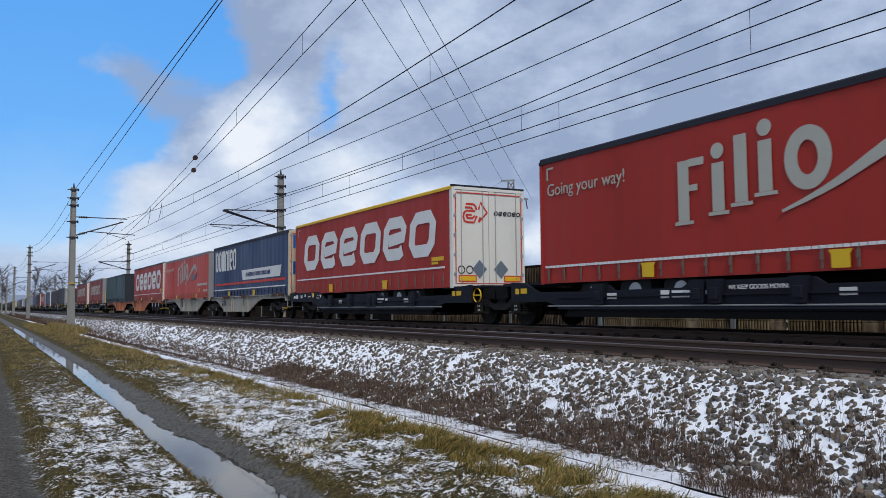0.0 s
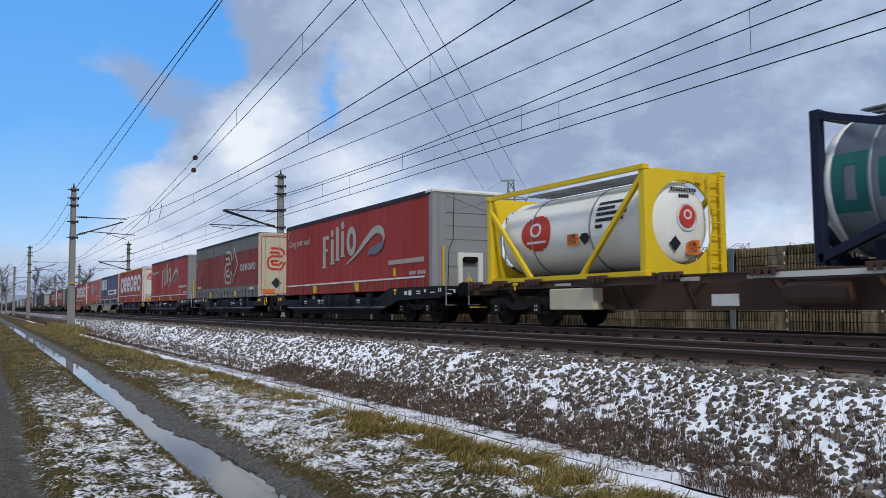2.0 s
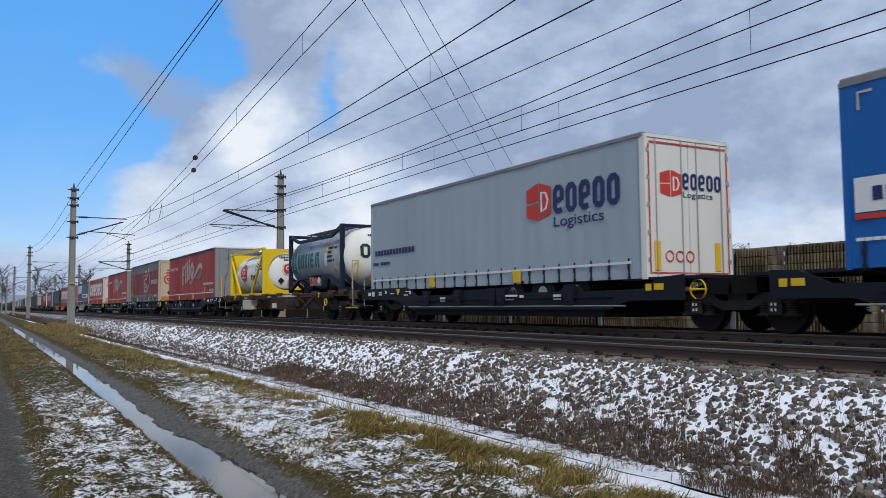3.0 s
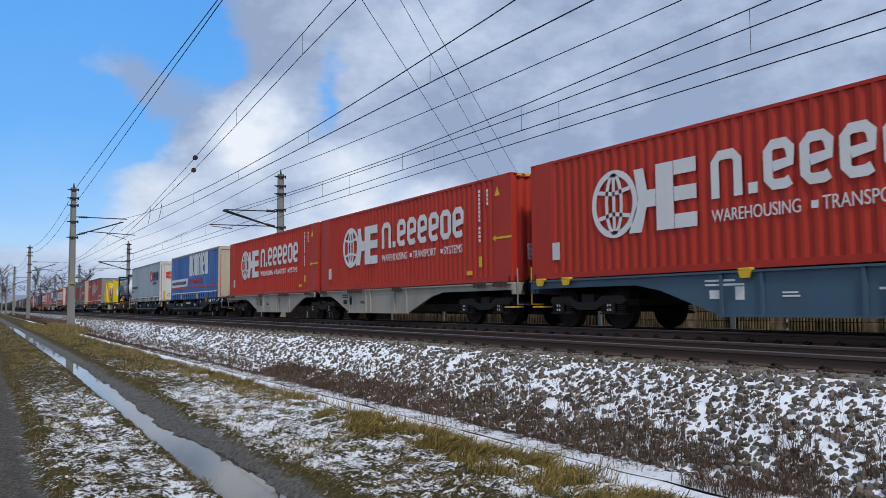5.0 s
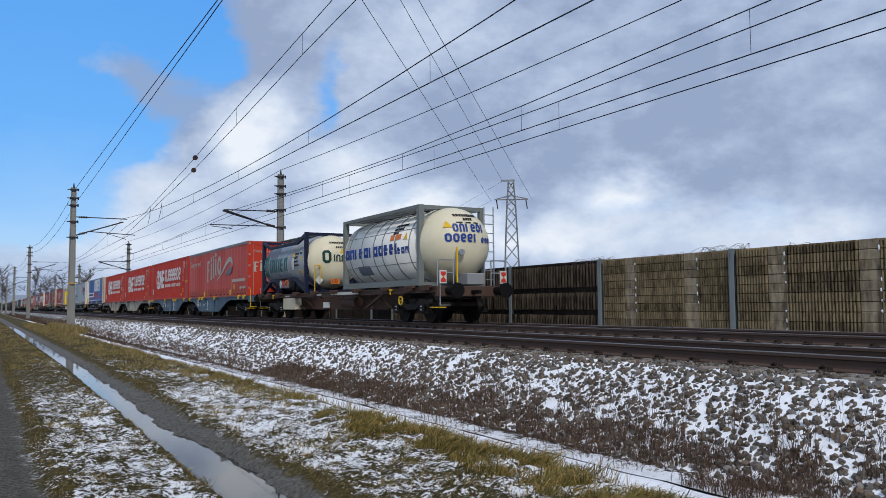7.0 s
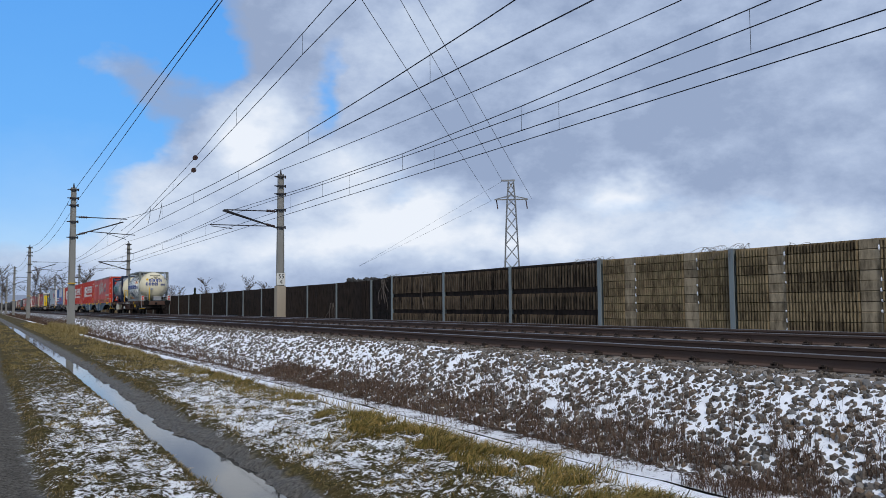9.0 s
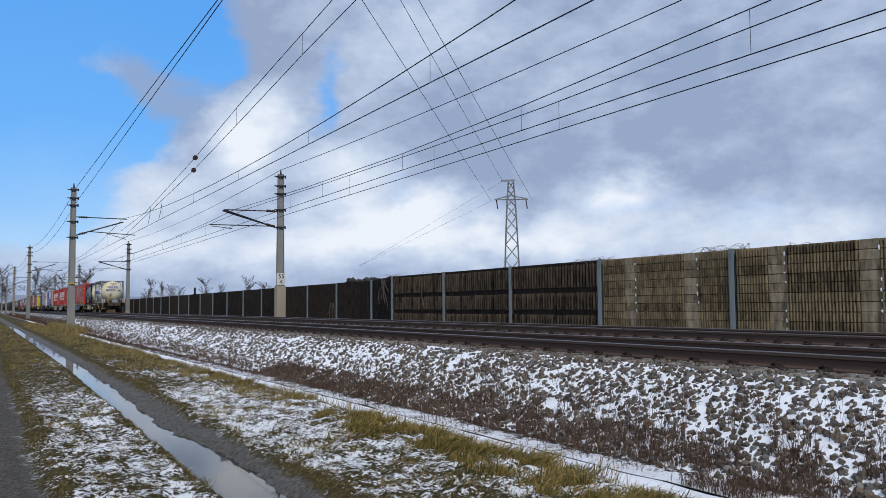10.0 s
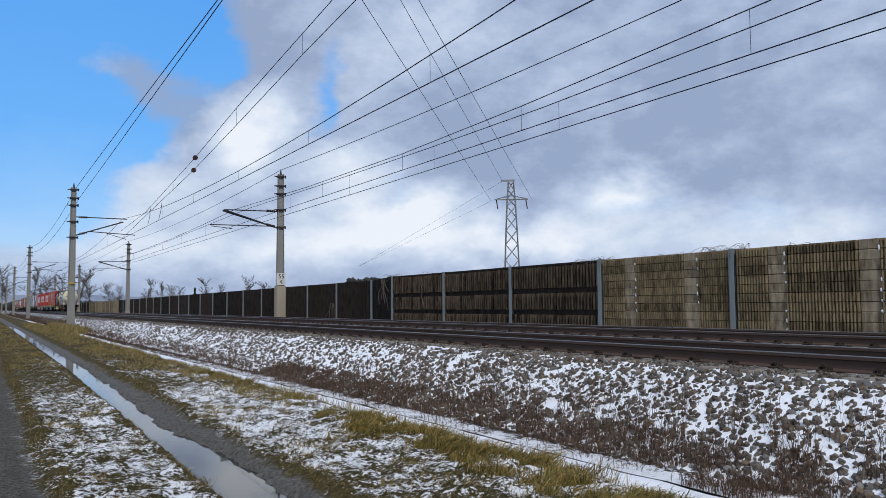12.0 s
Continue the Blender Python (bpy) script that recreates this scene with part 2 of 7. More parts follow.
def slat_material(name, pale, dark):
    m, nt, bs = blank(name, 0.85)
    bs.inputs["Specular IOR Level"].default_value = 0.15
    info = nt.nodes.new("ShaderNodeObjectInfo")
    n = noise_tex(nt, 2.2, 5, 0.65, (3, 3, 0.8), "World")
    f = math_node(nt, "ADD", n, math_node(nt, "MULTIPLY", info.outputs["Random"], 0.18))
    c = ramp(nt, f, [(0.40, dark), (0.72, pale)])
    nt.links.new(c, bs.inputs["Base Color"])
    bump(nt, bs, noise_tex(nt, 60, 3, 0.6, (1, 1, 0.1), "World"), 0.3, 0.003)
    return m


SLAT = slat_material("weathered_timber_slat", (0.115, 0.088, 0.062), (0.010, 0.008, 0.007))
PANEL_DARK = slat_material("black_stained_panel", (0.034, 0.025, 0.020), (0.006, 0.005, 0.005))
WALL_CONC = slat_material("stained_wall_concrete", (0.28, 0.215, 0.125), (0.070, 0.052, 0.032))
WALL_CONC_SMOOTH = slat_material("smooth_wall_concrete", (0.37, 0.30, 0.20), (0.10, 0.078, 0.050))


def snow_material():
    m, nt, bs = blank("thin_snow", 0.55)
    n = noise_tex(nt, 9, 5, 0.6, (1, 1, 1), "World")
    nt.links.new(ramp(nt, n, [(0.3, (0.78, 0.80, 0.84)), (0.7, (0.88, 0.89, 0.92))]), bs.inputs["Base Color"])
    bump(nt, bs, noise_tex(nt, 70, 4, 0.6, (1, 1, 1), "World"), 0.4, 0.01)
    return m


SNOW = snow_material()


def stone_material():
    m, nt, bs = blank("ballast_stone", 0.85)
    bs.inputs["Specular IOR Level"].default_value = 0.12
    g = nt.nodes.new("ShaderNodeNewGeometry")
    c = ramp(nt, g.outputs["Random Per Island"], [(0.0, (0.03, 0.024, 0.018)), (0.28, (0.10, 0.082, 0.062)), (0.52, (0.18, 0.168, 0.155)), (0.76, (0.19, 0.125, 0.072)), (0.88, (0.16, 0.165, 0.17)), (1.0, (0.36, 0.34, 0.31))])
    c = mix(nt, 0.45, c, mix(nt, ramp(nt, noise_tex(nt, 38, 4, 0.65, (1, 1, 1), "World"), [(0.35, 0.0), (0.65, 1.0)]), (0.016, 0.012, 0.010), (0.17, 0.15, 0.13)))
    nt.links.new(c, bs.inputs["Base Color"])
    bump(nt, bs, noise_tex(nt, 55, 4, 0.6, (1, 1, 1), "World"), 0.5, 0.01)
    return m


STONE = stone_material()


def bed_material():
    """Ballast far along the line: stones with snow between them."""
    m, nt, bs = blank("ballast_bed", 0.85)
    v = nt.nodes.new("ShaderNodeTexVoronoi")
    v.inputs["Scale"].default_value = 13
    nt.links.new(nt.nodes.new("ShaderNodeNewGeometry").outputs["Position"], v.inputs["Vector"])
    cell = ramp(nt, v.outputs["Color"], [(0.2, (0.07, 0.062, 0.055)), (0.8, (0.2, 0.19, 0.18))])
    s = ramp(nt, math_node(nt, "ADD", v.outputs["Distance"], math_node(nt, "MULTIPLY", noise_tex(nt, 3, 4, 0.6, (1, 1, 1), "World"), 0.5)), [(0.98, 0.0), (1.15, 1.0)])
    nt.links.new(mix(nt, s, cell, (0.70, 0.72, 0.76)), bs.inputs["Base Color"])
    bump(nt, bs, v.outputs["Distance"], 0.8, 0.04)
    return m


BED = bed_material()


def ground_material():
    """Strips along the line: tarmac path, turf with snow, wet rut, turf again, weed strip."""
    m, nt, bs = blank("verge_ground", 0.9)
    pos = nt.nodes.new("ShaderNodeNewGeometry").outputs["Position"]
    sep = nt.nodes.new("ShaderNodeSeparateXYZ")
    nt.links.new(pos, sep.inputs[0])
    wob = math_node(nt, "MULTIPLY", math_node(nt, "SUBTRACT", noise_tex(nt, 1.3, 5, 0.65, (1, 0.5, 1), "World"), 0.5), 0.55)
    x = math_node(nt, "ADD", sep.outputs[0], wob)

    def step(a, b):
        r = nt.nodes.new("ShaderNodeMapRange")
        r.interpolation_type = "SMOOTHSTEP"
        r.inputs[1].default_value, r.inputs[2].default_value = a, b
        nt.links.new(x, r.inputs[0])
        return r.outputs[0]
    fine = noise_tex(nt, 24, 6, 0.75, (1, 1, 1), "World")
    mid = noise_tex(nt, 4.2, 7, 0.72, (1, 0.8, 1), "World")
    big = noise_tex(nt, 0.45, 3, 0.5, (1, 0.5, 1), "World")
    turf = ramp(nt, fine, [(0.28, (0.010, 0.008, 0.004)), (0.5, (0.060, 0.050, 0.017)), (0.72, (0.20, 0.155, 0.062))])
    turf = mix(nt, ramp(nt, mid, [(0.42, 0.0), (0.7, 0.65)]), turf, (0.075, 0.045, 0.020))
    cover = math_node(nt, "ADD", math_node(nt, "MULTIPLY", mid, 0.46), math_node(nt, "MULTIPLY", fine, 0.54))
    cover = math_node(nt, "ADD", cover, math_node(nt, "MULTIPLY", math_node(nt, "SUBTRACT", big, 0.5), 0.24))
    far = nt.nodes.new("ShaderNodeMapRange")
    far.inputs[1].default_value, far.inputs[2].default_value, far.inputs[3].default_value, far.inputs[4].default_value = 11.0, 60.0, 0.0, 0.24
    nt.links.new(sep.outputs[1], far.inputs[0])
    cover = math_node(nt, "SUBTRACT", cover, far.outputs[0])
    # the rut drifts away from the path; bare turf lines its rims
    drift = nt.nodes.new("ShaderNodeMapRange")
    drift.inputs[1].default_value, drift.inputs[2].default_value, drift.inputs[3].default_value, drift.inputs[4].default_value = 6.0, 22.0, 0.0, 0.20
    nt.links.new(sep.outputs[1], drift.inputs[0])
    wob2 = math_node(nt, "MULTIPLY", math_node(nt, "SUBTRACT", noise_tex(nt, 5, 4, 0.65, (1, 0.6, 1), "World"), 0.5), 0.22)
    xr = math_node(nt, "SUBTRACT", math_node(nt, "ADD", sep.outputs[0], wob2), drift.outputs[0])

    def band(lo0, lo1, hi0, hi1):
        out = []
        for a, b in ((lo0, lo1), (hi0, hi1)):
            r = nt.nodes.new("ShaderNodeMapRange")
            r.interpolation_type = "SMOOTHSTEP"
            r.inputs[1].default_value, r.inputs[2].default_value = a, b
            nt.links.new(xr, r.inputs[0])
            out.append(r.outputs[0])
        return math_node(nt, "MULTIPLY", out[0], math_node(nt, "SUBTRACT", 1.0, out[1]))
    rim = band(1.52, 1.64, 2.50, 2.68)
    cover = math_node(nt, "SUBTRACT", cover, math_node(nt, "MULTIPLY", rim, 0.07))
    edge = math_node(nt, "MULTIPLY", step(0.35, 0.5), math_node(nt, "SUBTRACT", 1.0, step(0.55, 0.80)))
    cover = math_node(nt, "SUBTRACT", cover, math_node(nt, "MULTIPLY", edge, 0.06))
    snow = ramp(nt, cover, [(0.490, 0.0), (0.516, 1.0)])
    mud = mix(nt, ramp(nt, fine, [(0.35, 0.0), (0.65, 1.0)]), (0.034, 0.031, 0.027), (0.175, 0.162, 0.142))
    grit = ramp(nt, noise_tex(nt, 30, 6, 0.85, (1, 1, 1), "World"), [(0.40, 0.0), (0.60, 1.0)])
    tar = mix(nt, grit, (0.022, 0.020, 0.018), (0.17, 0.155, 0.13))
    tar = mix(nt, ramp(nt, mid, [(0.45, 0.0), (0.7, 0.5)]), tar, (0.072, 0.064, 0.052))
    weed = mix(nt, fine, (0.022, 0.015, 0.011), (0.085, 0.058, 0.040))
    snowy = mix(nt, snow, turf, (0.88, 0.89, 0.91))
    path = math_node(nt, "MULTIPLY", step(-2.75, -2.45), math_node(nt, "SUBTRACT", 1.0, step(0.36, 0.52)))
    c = mix(nt, path, snowy, tar)
    rut = band(1.66, 1.74, 2.34, 2.46)
    c = mix(nt, rut, c, mud)
    wsnow = ramp(nt, math_node(nt, "SUBTRACT", cover, math_node(nt, "MULTIPLY", step(5.25, 5.5), 0.10)), [(0.43, 0.0), (0.47, 1.0)])
    c = mix(nt, step(4.85, 4.95), c, mix(nt, wsnow, weed, (0.85, 0.86, 0.89)))
    nt.links.new(c, bs.inputs["Base Color"])
    nt.links.new(ramp(nt, rut, [(0.0, 0.92), (1.0, 0.7)]), bs.inputs["Roughness"])
    nt.links.new(ramp(nt, rut, [(0.0, 0.10), (1.0, 0.18)]), bs.inputs["Specular IOR Level"])
    bump(nt, bs, math_node(nt, "ADD", fine, math_node(nt, "MULTIPLY", snow, 0.4)), 0.7, 0.035)
    return m


GROUND = ground_material()
m_, nt_, bs_ = blank("rut_water", 0.03)
bs_.inputs["Base Color"].default_value = (0.035, 0.035, 0.032, 1)
bs_.inputs["IOR"].default_value = 1.33
bump(nt_, bs_, noise_tex(nt_, 5, 2, 0.5, (1, 1, 1), "World"), 0.02, 0.01)
WATER = m_


def blade_material(name, a, b, c):
    m, nt, bs = blank(name, 0.75)
    bs.inputs["Specular IOR Level"].default_value = 0.15
    g = nt.nodes.new("ShaderNodeNewGeometry")
    nt.links.new(ramp(nt, g.outputs["Random Per Island"], [(0.0, a), (0.5, b), (1.0, c)]), bs.inputs["Base Color"])
    return m


GRASS = blade_material("winter_grass", (0.045, 0.038, 0.012), (0.17, 0.126, 0.046), (0.41, 0.30, 0.145))
TUFT = blade_material("olive_tuft_grass", (0.034, 0.032, 0.009), (0.15, 0.125, 0.028), (0.44, 0.29, 0.10))
STRAW = blade_material("straw_grass", (0.12, 0.092, 0.03), (0.25, 0.19, 0.07), (0.38, 0.30, 0.15))
WEED = blade_material("dead_brown_weeds", (0.032, 0.019, 0.013), (0.094, 0.059, 0.042), (0.19, 0.126, 0.088))


# ---- mesh helpers ----
def box(bm, x0, x1, y0, y1, z0, z1, bevel=0.0):
    r = bmesh.ops.create_cube(bm, size=1, matrix=Matrix.Translation(((x0 + x1) / 2, (y0 + y1) / 2, (z0 + z1) / 2)) @ Matrix.Diagonal((abs(x1 - x0), abs(y1 - y0), abs(z1 - z0), 1)))
    if bevel:
        es = list({e for v in r["verts"] for e in v.link_edges})
        bmesh.ops.bevel(bm, geom=es, offset=bevel, segments=1, affect="EDGES")
    return bm


def rod(bm, a, b, r, n=8, r2=None):
    a, b = Vector(a), Vector(b)
    d = b - a
    m = Matrix.Translation((a + b) / 2) @ d.to_track_quat("Z", "Y").to_matrix().to_4x4()
    bmesh.ops.create_cone(bm, cap_ends=True, segments=n, radius1=r, radius2=r if r2 is None else r2, depth=d.length, matrix=m)
    return bm


def beam(bm, a, b, w, h=None):
    """A square bar from a to b."""
    a, b = Vector(a), Vector(b)
    d = b - a
    m = Matrix.Translation((a + b) / 2) @ d.to_track_quat("Z", "Y").to_matrix().to_4x4() @ Matrix.Diagonal((w, h or w, d.length, 1))
    bmesh.ops.create_cube(bm, size=1, matrix=m)
    return bm


def prism(bm, outline, x0, x1):
    """An outline in y and z, thick from x0 to x1."""
    va = [bm.verts.new((x0, y, z)) for y, z in outline]
    vb = [bm.verts.new((x1, y, z)) for y, z in outline]
    n = len(outline)
    bm.faces.new(va)
    bm.faces.new(vb[::-1])
    for i in range(n):
        bm.faces.new((va[i], vb[i], vb[(i + 1) % n], va[(i + 1) % n]))
    bmesh.ops.recalc_face_normals(bm, faces=bm.faces)
    return bm


def lathe(bm, profile, axis_y=True, x=0.0, z=0.0, n=40):
    """A profile of (y, r) turned round the line x, z along y."""
    rings = []
    for y, r in profile:
        rings.append([bm.verts.new((x + r * math.cos(2 * math.pi * k / n), y, z + r * math.sin(2 * math.pi * k / n))) for k in range(n)])
    for a, b in zip(rings, rings[1:]):
        for k in range(n):
            f = bm.faces.new((a[k], a[(k + 1) % n], b[(k + 1) % n], b[k]))
            f.smooth = True
    for r in (rings[0], rings[-1]):
        bm.faces.new(r)
    bmesh.ops.recalc_face_normals(bm, faces=bm.faces)
    return bm


def mesh_of(name, bm, material):
    me = bpy.data.meshes.new(name)
    bm.to_mesh(me)
    bm.free()
    me.materials.append(material)
    return me


def part(name, bm, material, parent=None, label=""):
    ob = new(name, mesh_of(name, bm, material))
    ob.parent = parent
    return tagged(ob, label)


def again(name, me, parent, x=0.0, y=0.0, z=0.0, rz=0.0):
    ob = new(name, me)
    ob.parent = parent
    ob.matrix_basis = pose(x, y, z, 0, 0, rz)
    return ob


def thing(name, label, category, group="", kind=""):
    return tagged(new(name), label, category, group, kind)


def cube_of(*a, bevel=0.0):
    return box(bmesh.new(), *a, bevel=bevel)

# ---- ground, verge, ballast and track (x across the line, y along it, z = 0 at the rail top) ----
def smooth(a, b, v):
    u = min(max((v - a) / (b - a), 0.0), 1.0)
    return u * u * (3 - 2 * u)


def ground_z(x, y, lumps=True):
    z = -0.95 - 0.05 * smooth(-3, -8, x)
    n = noise.noise(Vector((x * 1.6, y * 0.9, 3.1))) if lumps else 0.0
    n2 = noise.noise(Vector((x * 6.0, y * 5.0, 7.7))) if lumps else 0.0
    n3 = noise.noise(Vector((x * 13.0, y * 10.0, 1.7))) if lumps else 0.0
    turf = smooth(0.42, 0.62, x) * (1 - smooth(4.45, 4.70, x))
    z += turf * (0.045 + 0.03 * n + 0.046 * n2 + 0.026 * n3)
    z += 0.04 * smooth(2.9, 3.8, x) * (1 - smooth(4.1, 4.6, x))
    # wheel rut: a steep rim, a wet trough, then a low shelf of mud
    r = x - 0.0125 * (min(max(y, 6.0), 22.0) - 6.0) + 0.05 * n + 0.022 * n2
    rut = smooth(1.60, 1.74, r) * (1 - smooth(2.28, 2.50, r))
    shelf = smooth(2.18, 2.36, r + 0.20 * smooth(8.5, 11.0, y) - 0.08 * smooth(13.0, 17.0, y))
    z -= rut * (0.150 + 0.020 * n + 0.012 * n2 - 0.080 * shelf)
    z += rut * (0.004 * n3 + 0.010 * noise.noise(Vector((x * 22, y * 16, 5.0))) * smooth(9, 12, y))
    z += 0.03 * n * smooth(4.9, 5.2, x) * (1 - smooth(5.6, 6.0, x))
    return z


def spread(stops):
    out = []
    for a, b, s in stops:
        n = max(1, round((b - a) / s))
        out += [a + (b - a) * k / n for k in range(n)]
    return out + [stops[-1][1]]


xs = spread([(-3000, -200, 700), (-200, -20, 30), (-20, -1, 2.5), (-1, 0.3, 0.2), (0.3, 4.7, 0.042), (4.7, 6.0, 0.08), (6.0, 20, 2), (20, 200, 30), (200, 3000, 700)])
ys = spread([(-300, -10, 40), (-10, 2, 1.5), (2, 16, 0.07), (16, 32, 0.16), (32, 80, 0.6), (80, 400, 10), (400, 3500, 300)])
verts = [(x, y, ground_z(x, y, 0.2 < x < 6.1 and 1 < y < 90)) for y in ys for x in xs]
nx = len(xs)
faces = [(j * nx + i, j * nx + i + 1, (j + 1) * nx + i + 1, (j + 1) * nx + i) for j in range(len(ys) - 1) for i in range(nx - 1)]
me = bpy.data.meshes.new("ground")
me.from_pydata(verts, [], faces)
me.polygons.foreach_set("use_smooth", [True] * len(me.polygons))
me.materials.append(GROUND)
tagged(new("ground", me), "flat verge with frosted turf, thin snow and a tarmac path", "ground", kind="structure")

bm = bmesh.new()
wx = spread([(1.55, 2.75, 0.12)])
wys = spread([(-12, 80, 2.0)])
grid = [[bm.verts.new((x, y, -1.022)) for x in wx] for y in wys]
for r0, r1 in zip(grid, grid[1:]):
    for i in range(len(wx) - 1):
        bm.faces.new((r0[i], r0[i + 1], r1[i + 1], r1[i]))
tagged(part("water", bm, WATER), "still meltwater lying in a muddy wheel rut", "puddle", kind="structure")

# snow-covered cable trough between verge and ballast
trough = thing("cable_trough", "concrete cable trough under a smooth strip of snow", "cable trough", kind="structure")
part("trough_body", cube_of(4.64, 4.97, -10, 300, -1.15, -0.945, bevel=0.01), SLEEPER, trough)
bm = bmesh.new()
rows = []
for k in range(1201):
    y = -6 + 0.1 * k
    w = 0.035 * noise.noise(Vector((y * 1.3, 0, 0))), 0.03 * noise.noise(Vector((y * 1.1, 5, 0)))
    h = 0.012 * noise.noise(Vector((y * 2.1, 9, 0)))
    rows.append([bm.verts.new(v) for v in ((4.62 + w[0], y, -0.96), (4.68 + w[0], y, -0.922 + h), (4.80, y, -0.915 + h), (4.93 + w[1], y, -0.924 + h), (4.98 + w[1], y, -0.96))])
for a, b in zip(rows, rows[1:]):
    for i in range(4):
        bm.faces.new((a[i], a[i + 1], b[i + 1], b[i])).smooth = True
part("snow_cover", bm, SNOW, trough, "smooth white snow on the lids")


# thin black bars that draw a wavy dark line beside the trough
bm = bmesh.new()
for k in range(90):
    ya, yb = 3.0 + 0.5 * k, 3.5 + 0.5 * k
    ca, cb = [(4.985 + 0.02 * noise.noise(Vector((y * 0.8, 2, 0))), y, -0.940 + 0.040 * noise.noise(Vector((y * 1.7, 4, 0)))) for y in (ya, yb)]
    beam(bm, ca, cb, 0.015)
tagged(part("trough_edge_line", bm, BLACK_DEEP), "thin wavy black line along the snowy trough edge", "cable")


def bed_z(x):
    pts = ((5.35, -1.02), (5.75, -0.86), (6.85, -0.26), (7.2, -0.205), (7.6, -0.19), (15.3, -0.19), (16.6, -0.9), (16.9, -1.0))
    for (xa, za), (xb, zb) in zip(pts, pts[1:]):
        if x <= xb:
            return za + (zb - za) * max(0.0, (x - xa) / (xb - xa))
    return pts[-1][1]


def bed_strip(name, ya, yb, dx, dy, material, xa=5.35, xb=16.9, rough=0.02):
    bxs, bys = spread([(xa, min(7.3, xb), dx)] + ([(7.3, xb, 0.6)] if xb > 7.3 else [])), spread([(ya, yb, dy)])
    vs = [(x, y, bed_z(x) + (rough * (noise.noise(Vector((x * 7, y * 7, 1))) + 0.6 * noise.noise(Vector((x * 17, y * 17, 4)))) if x < 7.35 else -0.02)) for y in bys for x in bxs]
    n = len(bxs)
    fs = [(j * n + i, j * n + i + 1, (j + 1) * n + i + 1, (j + 1) * n + i) for j in range(len(bys) - 1) for i in range(n - 1)]
    me = bpy.data.meshes.new(name)
    me.from_pydata(vs, [], fs)
    me.polygons.foreach_set("use_smooth", [True] * len(fs))
    me.materials.append(material)
    return new(name, me)


ballast = thing("ballast", "grey crushed stone ballast bank dusted with snow", "ballast", kind="structure")
for nm, ya, yb, dx, dy, mt, a, b in (("snow_layer", -4, 26, 0.04, 0.05, SNOW, 5.35, 7.3), ("snow_layer", 26, 90, 0.12, 0.2, SNOW, 5.35, 7.3), ("stone_bed", -40, 90, 0.5, 2.0, BED, 7.3, 16.9), ("stone_bed", 90, 1500, 0.3, 20, BED, 5.35, 16.9)):
    bed_strip(nm, ya, yb, dx, dy, mt, a, b).parent = ballast
bed_strip("stone_bed", -40, -4, 0.5, 2.0, BED, 5.35, 7.3).parent = ballast


def scatter_mesh(name, blocks, material, parent=None):
    """blocks: lists of (verts n x k x 3, faces of one piece)."""
    vs, fs, base = [], [], 0
    for arr, piece in blocks:
        n, k, _ = arr.shape
        vs.append(arr.reshape(-1, 3))
        off = base + np.arange(n) * k
        for f in piece:
            fs.append((off[:, None] + np.array(f)[None, :]).tolist())
        base += n * k
    me = bpy.data.meshes.new(name)
    me.from_pydata(np.concatenate(vs).tolist(), [], [f for g in fs for f in g])
    me.materials.append(material)
    ob = new(name, me)
    ob.parent = parent
    return ob


def ico(sub):
    bm = bmesh.new()
    bmesh.ops.create_icosphere(bm, subdivisions=sub, radius=1)
    v = np.array([tuple(p.co) for p in bm.verts])
    f = [tuple(p.index for p in g.verts) for g in bm.faces]
    bm.free()
    return v, f


def stones(rng, pts, size, sub):
    """Angular stones: squashed, cut by random planes and turned."""
    v, f = ico(sub)
    n = len(pts)
    arr = np.repeat(v[None], n, 0)
    for _ in range(7):
        d = rng.normal(size=(n, 3))
        d /= np.linalg.norm(d, axis=1)[:, None]
        cut = rng.uniform(0.35, 0.75, n)
        over = np.maximum(np.einsum("nkc,nc->nk", arr, d) - cut[:, None], 0)
        arr = arr - over[:, :, None] * d[:, None, :]
    arr = arr * (rng.uniform(0.6, 1.25, (n, 3)) * size[:, None])[:, None, :]
    q = rng.normal(size=(n, 4))
    q /= np.linalg.norm(q, axis=1)[:, None]
    w, x, y, z = q.T
    R = np.stack([1 - 2 * (y * y + z * z), 2 * (x * y - w * z), 2 * (x * z + w * y), 2 * (x * y + w * z), 1 - 2 * (x * x + z * z), 2 * (y * z - w * x), 2 * (x * z - w * y), 2 * (y * z + w * x), 1 - 2 * (x * x + y * y)], -1).reshape(n, 3, 3)
    return np.einsum("nij,nkj->nki", R, arr) + pts[:, None, :], f


rng = np.random.default_rng(4)


def stone_block(ya, yb, xa, xb, density, smin, smax, sub, sink):
    n = int((yb - ya) * (xb - xa) * density)
    x, y = rng.uniform(xa, xb, n), rng.uniform(ya, yb, n)
    s = rng.uniform(smin, smax, n) * rng.choice([1, 1, 1, 0.6, 1.25], n)
    keep = np.array([noise.noise(Vector((a * 1.2, b * 1.2, 2))) + noise.noise(Vector((a * 5, b * 5, 6))) * 0.5 for a, b in zip(x, y)]) > (-0.42 - 0.5 * (x < 5.95) - 0.6 * (x > 7.2))
    x, y, s = x[keep], y[keep], s[keep]
    z = np.array([bed_z(a) for a in x]) + s * rng.uniform(sink[0], sink[1], len(s))
    return stones(rng, np.stack([x, y, z], 1), s, sub)


